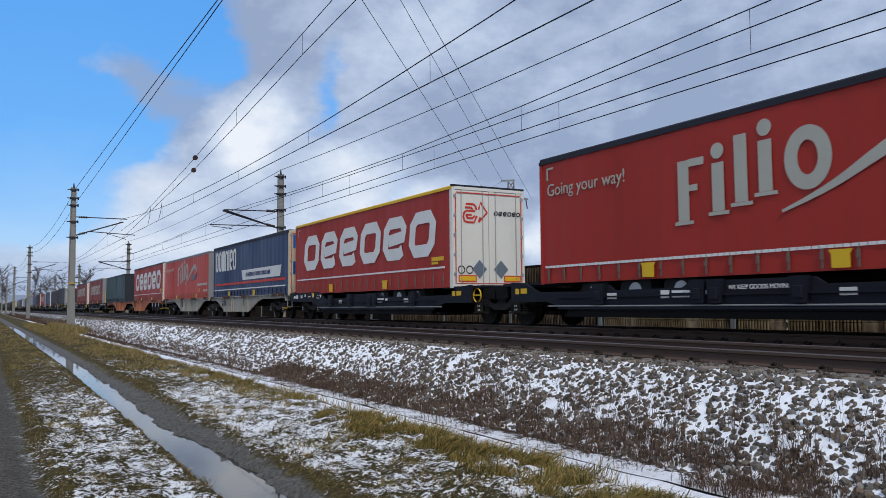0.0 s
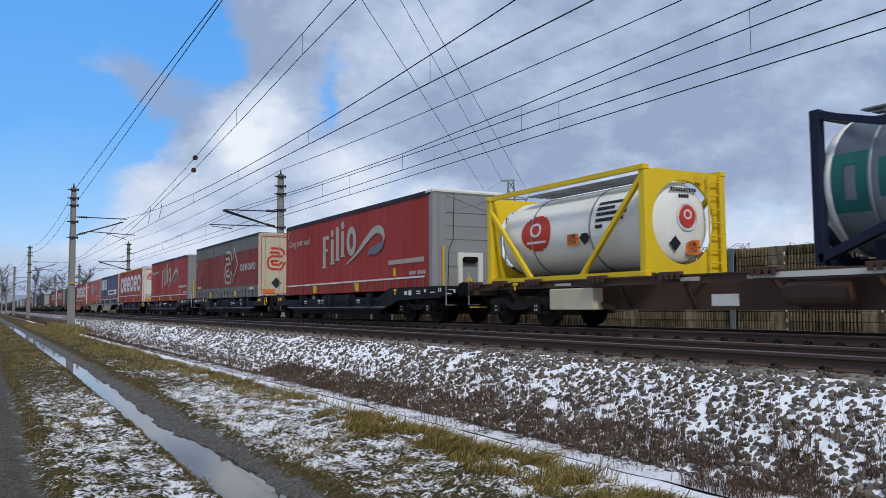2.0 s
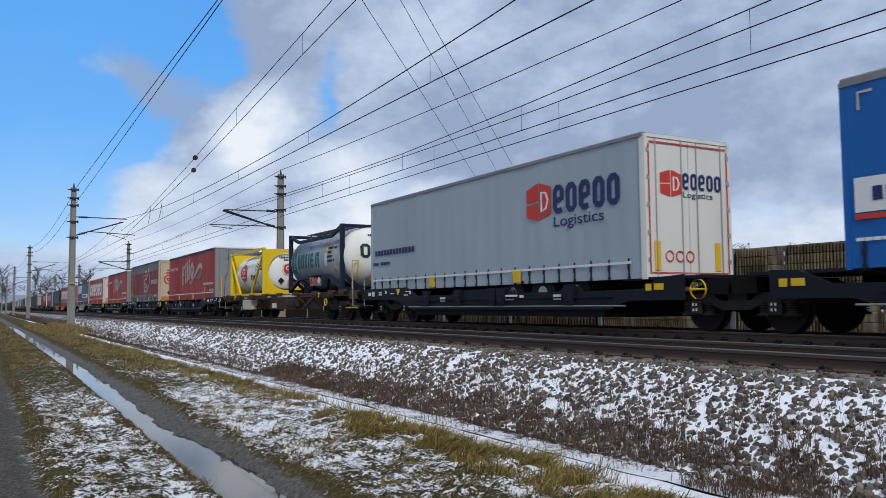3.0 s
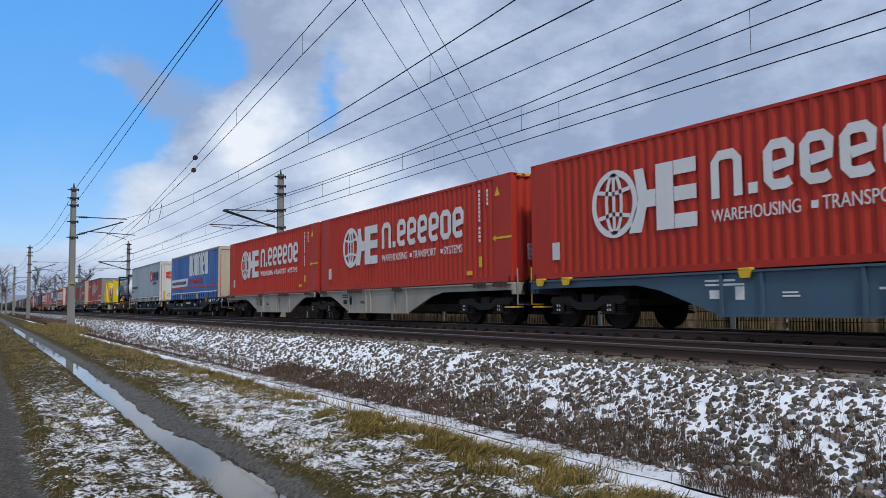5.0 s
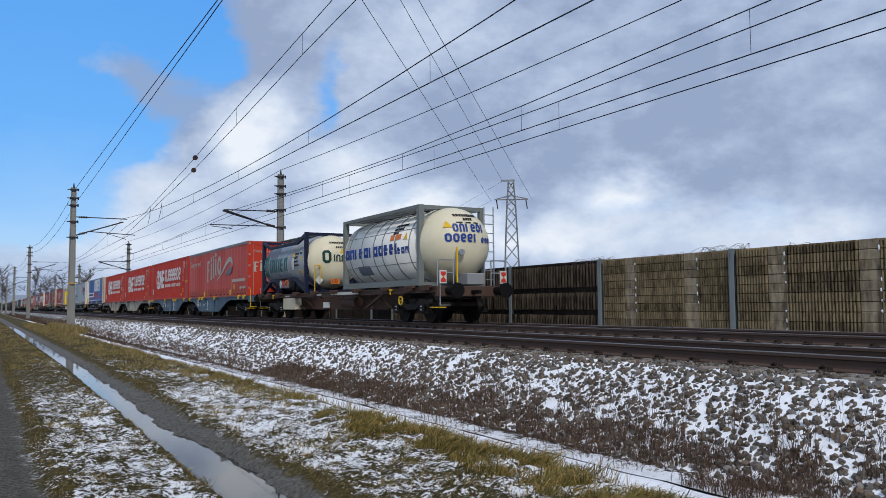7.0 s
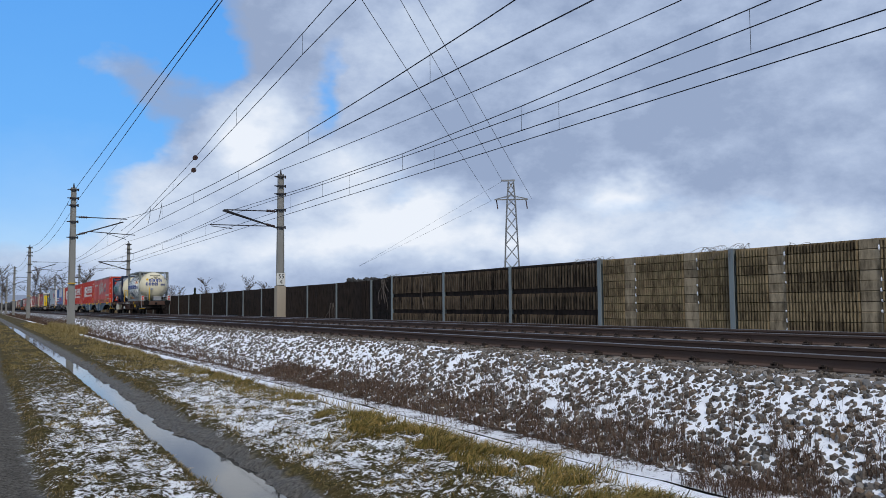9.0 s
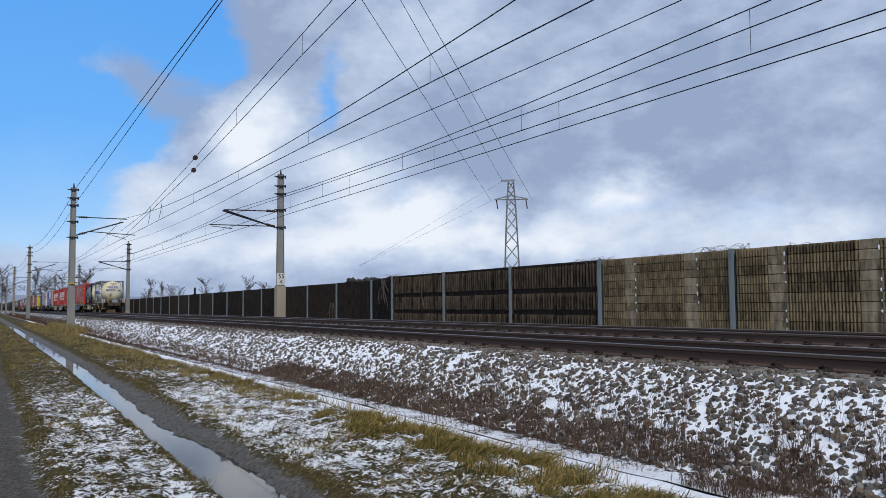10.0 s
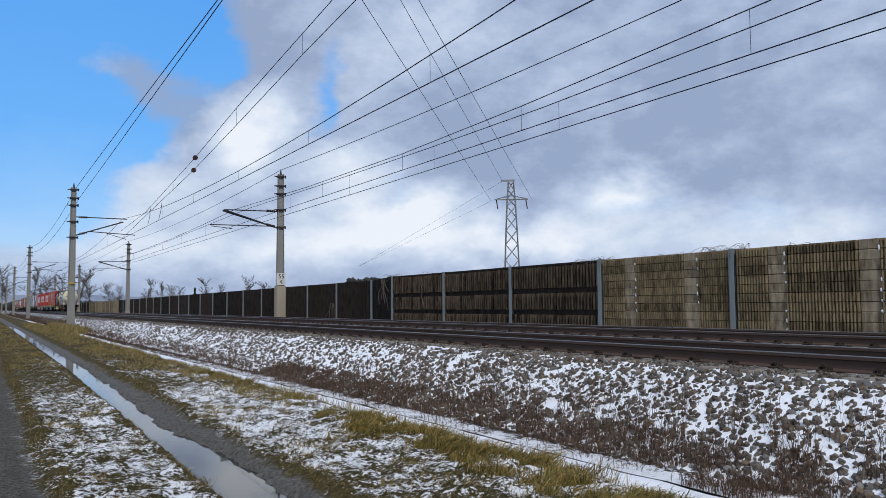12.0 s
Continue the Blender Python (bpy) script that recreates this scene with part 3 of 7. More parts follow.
blocks = [stone_block(2.6, 18, 5.45, 5.98, 260, 0.024, 0.046, 1, (-0.3, 0.5)), stone_block(-4, 2.6, 5.5, 7.6, 150, 0.03, 0.05, 1, (-0.5, 0.35)), stone_block(2.6, 13, 5.7, 7.15, 440, 0.024, 0.049, 1, (-0.5, 0.35)), stone_block(13, 30, 5.65, 7.15, 250, 0.026, 0.05, 1, (-0.55, 0.3)),
          stone_block(30, 90, 5.65, 7.1, 100, 0.035, 0.06, 1, (-0.6, 0.2)), stone_block(2.6, 30, 7.2, 7.62, 420, 0.024, 0.040, 1, (-0.3, 0.4)), stone_block(2.6, 26, 5.3, 5.75, 130, 0.025, 0.05, 1, (-0.3, 0.5)), stone_block(30, 90, 7.1, 7.62, 120, 0.035, 0.05, 1, (-0.3, 0.4))]
tagged(scatter_mesh("ballast_stones", blocks, STONE), "loose grey and brown ballast stones poking through snow", "gravel", kind="stuff")


def blades(rng, pts, h, w, lean, bend):
    n = len(pts)
    a = rng.uniform(0, 2 * np.pi, n)
    side = np.stack([np.cos(a), np.sin(a), np.zeros(n)], 1) * w[:, None] / 2
    b = rng.uniform(0, 2 * np.pi, n)
    dirn = np.stack([np.cos(b), np.sin(b), np.zeros(n)], 1) * (lean * h)[:, None] + np.array(bend)[None] * h[:, None]
    up = np.stack([np.zeros(n), np.zeros(n), h], 1)
    mid, tip = pts + up * 0.6 + dirn * 0.35, pts + up * rng.uniform(0.75, 1.0, n)[:, None] + dirn
    return np.stack([pts - side, pts + side, mid + side * 0.7, mid - side * 0.7, tip], 1), [(0, 1, 2, 3), (3, 2, 4)]


def turf_points(n, xa, xb, ya, yb, scale, cut, power=1.0):
    x = rng.uniform(xa, xb, n)
    y = ya + (yb - ya) * rng.uniform(0, 1, n) ** power
    keep = np.array([noise.noise(Vector((a * scale, b * scale * 0.7, 11))) for a, b in zip(x, y)]) > cut
    x, y = x[keep], y[keep]
    return np.stack([x, y, [ground_z(a, b) - 0.01 for a, b in zip(x, y)]], 1)


gb = []
for n, xa, xb, ya, yb, sc, cut, h0, h1, pw in ((30000, 0.50, 1.7, 3.5, 26, 3.4, 0.16, 0.02, 0.05, 1.6), (42000, 2.5, 4.62, 3.0, 26, 3.2, 0.12, 0.025, 0.065, 1.6), (3500, 0.46, 0.64, 3.5, 26, 3, 0.0, 0.02, 0.07, 1.5), (4000, 1.56, 1.72, 4.5, 22, 3, -0.1, 0.02, 0.05, 1.5), (4000, 2.46, 2.7, 4.5, 22, 3, -0.1, 0.02, 0.05, 1.5)):
    P = turf_points(n, xa, xb, ya, yb, sc, cut, pw)
    h = rng.uniform(h0, h1, len(P))
    gb.append(blades(rng, P, h, rng.uniform(0.003, 0.007, len(P)) * (1 + P[:, 1] / 20), rng.uniform(0.2, 1.2, len(P)), (0.35, -0.6, 0)))
tagged(scatter_mesh("grass", gb, GRASS), "flattened green and straw winter grass on the verge", "grass", kind="stuff")

# arching tufts in drooping sheaves beside the trough and here and there on the turf
tb = []
for n, xa, xb, ya, yb, k, h0, h1 in ((150, 3.75, 4.56, 3.3, 9.5, 170, 0.08, 0.19), (60, 3.8, 4.54, 9.5, 18, 120, 0.07, 0.16), (44, 2.7, 4.0, 4.0, 12, 70, 0.06, 0.14), (34, 0.6, 1.6, 5.5, 14, 60, 0.05, 0.11)):
    for _ in range(n):
        cx, cy = rng.uniform(xa, xb), rng.uniform(ya, yb)
        if noise.noise(Vector((cx * 2.3, cy * 1.6, 31))) < -0.1:
            continue
        r = rng.uniform(0.05, 0.11)
        P = np.stack([rng.normal(cx, r, k), rng.normal(cy, r * 1.2, k), np.full(k, ground_z(cx, cy) - 0.02)], 1)
        a = rng.uniform(0, 2 * np.pi)
        tb.append(blades(rng, P, rng.uniform(h0, h1, k) * rng.uniform(0.6, 1.1), rng.uniform(0.004, 0.009, k) * (1 + cy / 30), rng.uniform(0.3, 1.1, k), (0.55 * math.cos(a) + 0.35, 0.55 * math.sin(a) - 0.35, -0.15)))
tagged(scatter_mesh("grass_tufts", tb, TUFT), "drooping olive and straw grass tufts between snow patches", "grass", kind="stuff")

sb = []
for n, xa, xb, ya, yb, h0, h1, pw in ((5000, 3.6, 4.6, 12, 30, 0.05, 0.15, 1.2), (9000, 3.2, 4.8, 26, 90, 0.06, 0.18, 1.2), (5000, 4.2, 5.3, 50, 68, 0.25, 0.65, 1.0), (6000, 0.6, 1.7, 22, 80, 0.04, 0.1, 1.3), (5000, 2.9, 3.6, 20, 80, 0.05, 0.12, 1.3), (700, 4.45, 4.66, 5.0, 14, 0.12, 0.22, 1.0)):
    P = turf_points(n, xa, xb, ya, yb, 1.1, -0.1, pw)
    h = rng.uniform(h0, h1, len(P))
    sb.append(blades(rng, P, h, rng.uniform(0.006, 0.013, len(P)) * (1 + P[:, 1] / 45) * np.where(P[:, 1] < 15, 0.5, 1.0), rng.uniform(0.2, 0.7, len(P)), (0.15, -0.15, 0)))
tagged(scatter_mesh("straw_grass", sb, STRAW), "tall yellow straw grass beside the trough and mast", "grass", kind="stuff")

wb = []
for n, xa, xb, ya, yb, h0, h1, pw in ((14000, 5.4, 5.98, 3.0, 18, 0.03, 0.12, 1.3), (6500, 5.25, 5.9, 14, 80, 0.05, 0.18, 1.4), (1500, 5.35, 6.2, 3.2, 14, 0.14, 0.28, 1.0), (1100, 5.9, 6.6, 3.2, 11, 0.08, 0.24, 1.2), (1500, 5.05, 5.35, 4, 50, 0.04, 0.12, 1.4), (2200, 5.0, 5.5, 2.6, 4.9, 0.05, 0.16, 1.0), (7000, 4.9, 6.2, 75, 230, 0.12, 0.35, 1.3)):
    P = turf_points(n, xa, xb, ya, yb, 3.4, -0.14, pw)
    P[:, 2] = [max(bed_z(a), -0.97) for a in P[:, 0]]
    h = rng.uniform(h0, h1, len(P))
    wb.append(blades(rng, P, h, rng.uniform(0.003, 0.006, len(P)) * (1 + P[:, 1] / 22), rng.uniform(0.05, 0.5, len(P)), (0, 0, 0)))
    for _ in range(2):
        twig = P + np.stack([np.zeros(len(P)), np.zeros(len(P)), h * rng.uniform(0.3, 0.75, len(P))], 1)
        wb.append(blades(rng, twig, h * 0.45, np.full(len(P), 0.004) * (1 + P[:, 1] / 22), rng.uniform(0.5, 1.2, len(P)), (0, 0, 0)))
tagged(scatter_mesh("dead_weeds", wb, WEED), "dead brown weeds along the foot of the ballast", "weeds", kind="stuff")


# ---- the two tracks ----
def rail_profile(bm, outline, ya, yb):
    va = [bm.verts.new((x, ya, z)) for x, z in outline]
    vb = [bm.verts.new((x, yb, z)) for x, z in outline]
    n = len(outline)
    for i in range(n):
        bm.faces.new((va[i], vb[i], vb[(i + 1) % n], va[(i + 1) % n]))
    bm.faces.new(va), bm.faces.new(vb[::-1])
    bmesh.ops.recalc_face_normals(bm, faces=bm.faces)
    return bm


foot = [(-0.075, -0.172), (0.075, -0.172), (0.075, -0.160), (0.014, -0.140), (0.009, -0.10), (0.009, -0.052), (0.034, -0.042), (0.036, -0.008), (-0.036, -0.008), (-0.034, -0.042), (-0.009, -0.052), (-0.009, -0.10), (-0.014, -0.140), (-0.075, -0.160)]
head = [(-0.036, -0.012), (0.036, -0.012), (0.033, -0.004), (0.022, 0.0), (-0.022, 0.0), (-0.033, -0.004)]
rail_me = mesh_of("rail", rail_profile(bmesh.new(), foot, -40, 1500), RAIL_RUST)
head_me = mesh_of("rail_head", rail_profile(bmesh.new(), head, -40, 1500), RAIL_HEAD)
bm = cube_of(-1.3, 1.3, -0.13, 0.13, -0.36, -0.178, bevel=0.02)
sleeper_me = mesh_of("sleeper", bm, SLEEPER)
bm = cube_of(-0.15, -0.055, -0.075, 0.075, -0.18, -0.150, bevel=0.01)
rod(bm, (-0.108, 0, -0.17), (-0.108, 0, -0.10), 0.016, 6)
rod(bm, (-0.108, 0, -0.125), (-0.108, 0, -0.105), 0.030, 6)
beam(bm, (-0.12, -0.05, -0.135), (-0.065, -0.06, -0.14), 0.022)
beam(bm, (-0.12, 0.05, -0.135), (-0.065, 0.06, -0.14), 0.022)
clip_me = mesh_of("rail_clip", bm, CLIP)
TRACK_NEAR, TRACK_FAR = 8.532, 13.20
for tx, many in ((TRACK_NEAR, 110), (TRACK_FAR, 100)):
    track = thing("railway_track", "rusty steel rails with polished heads on concrete sleepers", "railway track", "pair of tracks", "structure")
    track.matrix_basis = pose(tx, 0, 0)
    for sx in (-0.752, 0.752):
        r = again("rail", rail_me, track, sx)
        again("rail_head", head_me, r)
    for k in range(many):
        y = 1.2 + 0.6 * k
        again("sleeper", sleeper_me, track, 0, y)
        for sx in (-0.752, 0.752):
            again("rail_clip", clip_me, track, sx, y)

# ---- noise barrier beyond the far track ----
WALL_X = 17.0
barrier = thing("noise_barrier_wall", "railway noise barrier of ribbed concrete and dark timber slats", "noise barrier", kind="structure")


def post(y, x=WALL_X, top=1.97, w=0.15):
    bm = cube_of(x - 0.11, x - 0.085, y - w / 2, y + w / 2, -0.95, top)
    box(bm, x + 0.085, x + 0.11, y - w / 2, y + w / 2, -0.95, top)
    box(bm, x - 0.085, x + 0.085, y - 0.012, y + 0.012, -0.95, top)
    return part("post", bm, POST_GALV, barrier, "galvanised steel post")


def block_mesh(length, ribs):
    bm = bmesh.new()
    if ribs:
        box(bm, 0.02, 0.14, 0, length, 0.004, 0.226)
        n = round(length / 0.085)
        for k in range(n):
            c = (k + 0.5) * length / n
            va = [bm.verts.new((x, y, z)) for z in (0.012, 0.218) for x, y in ((0.022, c - 0.032), (-0.055, c - 0.015), (-0.055, c + 0.015), (0.022, c + 0.032))]
            for i in range(3):
                bm.faces.new((va[i], va[i + 1], va[i + 5], va[i + 4]))
            bm.faces.new(va[4:8])
        bmesh.ops.recalc_face_normals(bm, faces=bm.faces)
    else:
        box(bm, -0.02, 0.14, 0.006, length - 0.006, 0.004, 0.226, bevel=0.008)
    return mesh_of("block", bm, WALL_CONC if ribs else WALL_CONC_SMOOTH)


BAY = ((0.10, 0.96, 1), (1.06, 0.51, 0), (1.57, 1.90, 1), (3.47, 0.51, 0), (3.98, 1.12, 1))
bay_meshes = [block_mesh(ln, r) for _, ln, r in BAY]
for py in (19.65, 14.46, 9.27):
    post(py)
    for (o, ln, r), me in zip(BAY, bay_meshes):
        for c in range(10):
            again("block", me, barrier, WALL_X + 0.004 * ((c * 7 + int(py)) % 3), py - o - ln, -0.37 + 0.232 * c + 0.002 * (c % 2))
    for o in (1.06 + 0.51, 3.47 + 0.51):
        for c in range(1, 10):
            if random.random() < 0.4 + 0.05 * c:
                bm = bmesh.new()
                bmesh.ops.create_icosphere(bm, subdivisions=1, radius=1, matrix=Matrix.Translation((WALL_X - 0.03, py - o + random.uniform(-0.02, 0.02), -0.37 + 0.232 * c + 0.02)) @ Matrix.Diagonal((0.03, 0.028, random.uniform(0.025, 0.07), 1)))
                part("snow_clump", bm, SNOW, barrier, "small clump of snow stuck in a joint")
    part("core", cube_of(WALL_X + 0.05, WALL_X + 0.13, py - 5.02, py - 0.03, -0.95, 1.93), WALL_CONC, barrier)

bm = bmesh.new()
for z0, z1 in ((-0.85, 0.20), (0.38, 0.94), (1.12, 1.86)):
    box(bm, -0.10, 0.0, -0.022, 0.022, z0, z1)
slat_me = mesh_of("slat", bm, SLAT)
for k in range(3):
    ya = 19.65 + 4.97 * k
    if k:
        post(ya)
    part("backing_panel", cube_of(WALL_X + 0.01, WALL_X + 0.07, ya + 0.05, ya + 4.92, -0.95, 1.90), PANEL_DARK, barrier)
    part("cap_rail", cube_of(WALL_X - 0.06, WALL_X + 0.08, ya + 0.05, ya + 4.92, 1.87, 1.95, bevel=0.01), PANEL_DARK, barrier)
    for j in range(31):
        again("slat", slat_me, barrier, WALL_X + random.uniform(0, 0.01), ya + 0.13 + j * 0.157 + random.uniform(-0.006, 0.006), random.uniform(-0.01, 0.01), random.uniform(-2, 2))


def ribbed_panel(xa, ya, xb, yb, za, zb, mat, pitch=0.2):
    bm = bmesh.new()
    d = Vector((xb - xa, yb - ya, 0))
    ln = d.length
    d.normalize()
    nrm = Vector((-d.y, d.x, 0))
    n = int(ln / pitch)
    prev = None
    top = lambda u: za + (zb - za) * u / ln
    pts = []
    for k in range(n):
        u = k * ln / n
        for du, off in ((0, 0.0), (0.45, 0.0), (0.5, 0.05), (0.95, 0.05)):
            pts.append((u + du * ln / n, off))
    pts.append((ln, 0.0))
    for u, off in pts:
        p = Vector((xa, ya, 0)) + d * u + nrm * off
        cur = (bm.verts.new((p.x, p.y, -0.95)), bm.verts.new((p.x, p.y, top(u))))
        if prev:
            bm.faces.new((prev[0], cur[0], cur[1], prev[1]))
        prev = cur
    r = bmesh.ops.extrude_face_region(bm, geom=list(bm.faces))
    bmesh.ops.translate(bm, verts=[v for v in r["geom"] if isinstance(v, bmesh.types.BMVert)], vec=(0.08, 0, 0))
    bmesh.ops.recalc_face_normals(bm, faces=bm.faces)
    return part("panel", bm, mat, barrier)


post(34.56)
ribbed_panel(WALL_X, 34.62, 17.9, 38.82, 1.95, 1.90, PANEL_DARK, 0.14)
WALL_B = 17.9
for k in range(46):
    ya = 38.9 + 4.85 * k
    top = 1.90 - 0.0018 * (ya - 38.9)
    post(ya, WALL_B, top + 0.02, 0.13)
    pale = 127 < ya < 166
    ribbed_panel(WALL_B, ya + 0.06, WALL_B, ya + 4.8, top, top, WALL_CONC if pale else PANEL_DARK, 0.14 if ya < 80 else 0.4)
part("panel", cube_of(WALL_B, WALL_B + 0.1, 262, 900, -0.95, 1.45), PANEL_DARK, barrier)


def bramble(x, y, z, n, spreadx, h, seed):
    """Dry tangled stems hanging over the wall's top."""
    rnd = random.Random(seed)
    bm = bmesh.new()
    for _ in range(n):
        p = Vector((x + rnd.uniform(-0.1, 0.1), y + rnd.uniform(-spreadx, spreadx), z - 0.03))
        d = Vector((rnd.uniform(-0.4, 0.2), rnd.uniform(-1, 1), rnd.uniform(0.3, 1.0)))
        for s in range(5):
            q = p + d * h * 0.32
            beam(bm, p, q, 0.007)
            p = q
            d = d + Vector((rnd.uniform(-0.3, 0.2), rnd.uniform(-0.5, 0.5), -0.45))
    return tagged(part("bramble", bm, BARK), "dry leafless bramble stems tangled over the barrier's top", "bramble", kind="stuff")


for i, (y, n, s, h) in enumerate(((14.6, 34, 0.7, 0.32), (19.9, 26, 0.8, 0.25), (17.3, 9, 0.6, 0.14), (16.3, 7, 0.5, 0.16), (12.5, 5, 0.4, 0.2), (34.6, 22, 0.6, 0.3), (30.5, 10, 0.5, 0.25), (25.5, 6, 0.6, 0.2))):
    bramble(WALL_X, y, 1.95, n, s, h, i)


def vine(x, y, z, seed, n):
    """Pale dead stems climbing down a dark panel."""
    rnd = random.Random(seed)
    bm = bmesh.new()
    for _ in range(n):
        p = Vector((x - 0.14, y + rnd.uniform(-0.25, 0.25), z))
        d = Vector((0, rnd.uniform(-0.6, 0.6), -1))
        for _ in range(rnd.randint(4, 8)):
            q = p + d * 0.2
            beam(bm, p, q, 0.022)
            p = q
            d = (d + Vector((rnd.uniform(-0.03, 0.03), rnd.uniform(-0.8, 0.8), -0.25))).normalized()
    return tagged(part("vine", bm, BARK), "dead pale creeper hanging down the dark panel", "creeper", kind="stuff")


vine(17.25, 36.0, 1.85, 3, 7)
vine(WALL_X, 31.3, 1.75, 6, 2)
vine(WALL_B, 44.3, 0.75, 9, 4)


# ---- overhead line ----
def mast(x, y, z0, top, side, sign=False, footing=None, far=False):
    """An H-section mast that tapers; side is +1 where its track lies at larger x."""
    ob = thing("catenary_mast", "grey tapered railway mast carrying cantilever arms and insulators", "catenary mast", "masts along the line")
    ob.matrix_basis = pose(x, y, 0)
    bm = bmesh.new()
    w0, w1 = (0.25, 0.17)
    for a, b in ((-1, -0.82), (0.82, 1)):
        vs = [bm.verts.new(v) for v in ((a * w0, -0.15, z0), (b * w0, -0.15, z0), (b * w0, 0.15, z0), (a * w0, 0.15, z0), (a * w1, -0.11, top), (b * w1, -0.11, top), (b * w1, 0.11, top), (a * w1, 0.11, top))]
        for f in ((0, 1, 2, 3), (4, 5, 6, 7), (0, 1, 5, 4), (1, 2, 6, 5), (2, 3, 7, 6), (3, 0, 4, 7)):
            bm.faces.new([vs[i] for i in f])
    vs = [bm.verts.new(v) for v in ((-w0 * 0.83, -0.02, z0), (w0 * 0.83, -0.02, z0), (w1 * 0.83, -0.02, top), (-w1 * 0.83, -0.02, top), (-w0 * 0.83, 0.02, z0), (w0 * 0.83, 0.02, z0), (w1 * 0.83, 0.02, top), (-w1 * 0.83, 0.02, top))]
    bm.faces.new(vs[:4]), bm.faces.new(vs[4:])
    bmesh.ops.recalc_face_normals(bm, faces=bm.faces)
    part("pole", bm, MAST_CONC, ob)
    part("cap", rod(bmesh.new(), (0, 0, top), (0, 0, top + 0.3), 0.07, 8, 0.03), DARK_STEEL, ob)
    for z in (top - 0.15, top - 0.75, top - 1.25, 6.6, 5.5):
        bm = cube_of(-0.24, 0.24, -0.15, 0.15, z - 0.045, z + 0.045)
        box(bm, -0.40, -0.2, -0.03, 0.03, z - 0.03, z + 0.03)
        rod(bm, (0.3, 0, z - 0.09), (0.3, 0, z + 0.09), 0.05)
        part("clamp", bm, DARK_STEEL, ob)
    if footing is not None:
        part("footing", cube_of(-0.29, 0.29, -0.27, 0.27, -1.2, footing, bevel=0.03), FOOTING, ob, "stained concrete footing")
    else:
        part("footing", cube_of(-0.4, 0.4, -0.4, 0.4, -1.4, z0 + 0.08, bevel=0.03), FOOTING, ob, "concrete footing")
        part("band", cube_of(-0.255, 0.255, -0.155, 0.155, 2.27, 2.32), YELLOW, ob)
    s = side

    def arm(name, a, b, r):
        part(name, rod(bmesh.new(), a, b, r, 8), DARK_STEEL, ob)
    reach = 3.55
    if not far:
        arm("top_tube", (0.2 * s, 0, 6.94), (reach * s, 0, 6.93), 0.035)
        arm("bracket_tube", (0.2 * s, 0, 5.66), (reach * 0.93 * s, 0, 6.72), 0.045)
        arm("registration_tube", (0.95 * s, 0, 5.95), (4.1 * s, 0, 5.80), 0.03)
        arm("steady_arm", (2.2 * s, 0, 5.85), (3.5 * s, 0, 5.47), 0.02)
    else:
        arm("top_tube", (0.2 * s, 0, 6.50), (reach * s, 0, 6.44), 0.035)
        arm("bracket_tube", (0.2 * s, 0, 5.45), (reach * s, 0, 6.44), 0.045)
        arm("bracket_tube", (0.2 * s, 0.25, 5.50), (reach * s, 0.25, 6.40), 0.045)
        arm("registration_tube", (0.6 * s, 0, 5.55), (4.35 * s, 0, 5.50), 0.03)
        arm("steady_arm", (4.3 * s, 0, 5.42), (3.0 * s, 0, 5.30), 0.02)
    for z, dz in ((6.94 if not far else 6.5, 0), (5.7 if not far else 5.5, 0.22)):
        bm = bmesh.new()
        for k in range(5):
            c = 0.42 + 0.11 * k
            rod(bm, ((c - 0.03) * s, 0, z + dz * (c - 0.2)), ((c + 0.03) * s, 0, z + dz * (c - 0.2)), 0.085, 10)
        part("insulator", bm, INSUL, ob)
    if sign:
        pl = part("kilometre_sign", cube_of(-0.30, 0.26, -0.22, -0.20, 1.9, 2.62, bevel=0.005), PLATE, ob, "white kilometre plate with black figures")
        for txt, tz in (("55", 2.30), ("4", 1.97)):
            cu = bpy.data.curves.new("figures", "FONT")
            cu.body, cu.size, cu.align_x, cu.extrude = txt, 0.38, "CENTER", 0.004
            cu.materials.append(BLACK_MARK)
            t = new("figures", cu)
            t.parent = pl
            t.matrix_basis = pose(0, -0.226, tz, 90, 0, 0)
    return ob


for k in range(5):
    mast(5.27, 61.3 + 61.4 * k, -1.15, 9.0, 1)
for k in range(5):
    mast(16.0, 48.5 + 61.0 * k, -0.2, 8.85, -1, sign=k == 0, footing=1.85 if k == 0 else 0.2, far=True)


def wire(name, label, pts, r=0.012, group="overhead wires"):
    cu = bpy.data.curves.new(name, "CURVE")
    cu.dimensions, cu.bevel_depth, cu.bevel_resolution = "3D", r, 1
    sp = cu.splines.new("POLY")
    sp.points.add(len(pts) - 1)
    for p, q in zip(sp.points, pts):
        p.co = (*q, 1)
    cu.materials.append(WIRE)
    ob = new(name, cu)
    return tagged(ob, label, "overhead wire", group)


def sag(x, ya, yb, z, dip, n=14):
    return [(x, ya + (yb - ya) * k / n, z - dip * 4 * (k / n) * (1 - k / n)) for k in range(n + 1)]


def spans(x, y0, span, count, z, dip):
    out = []
    for k in range(count):
        out += sag(x, y0 + span * k, y0 + span * (k + 1), z, dip)[:-1]
    return out + [(x, y0 + span * count, z)]


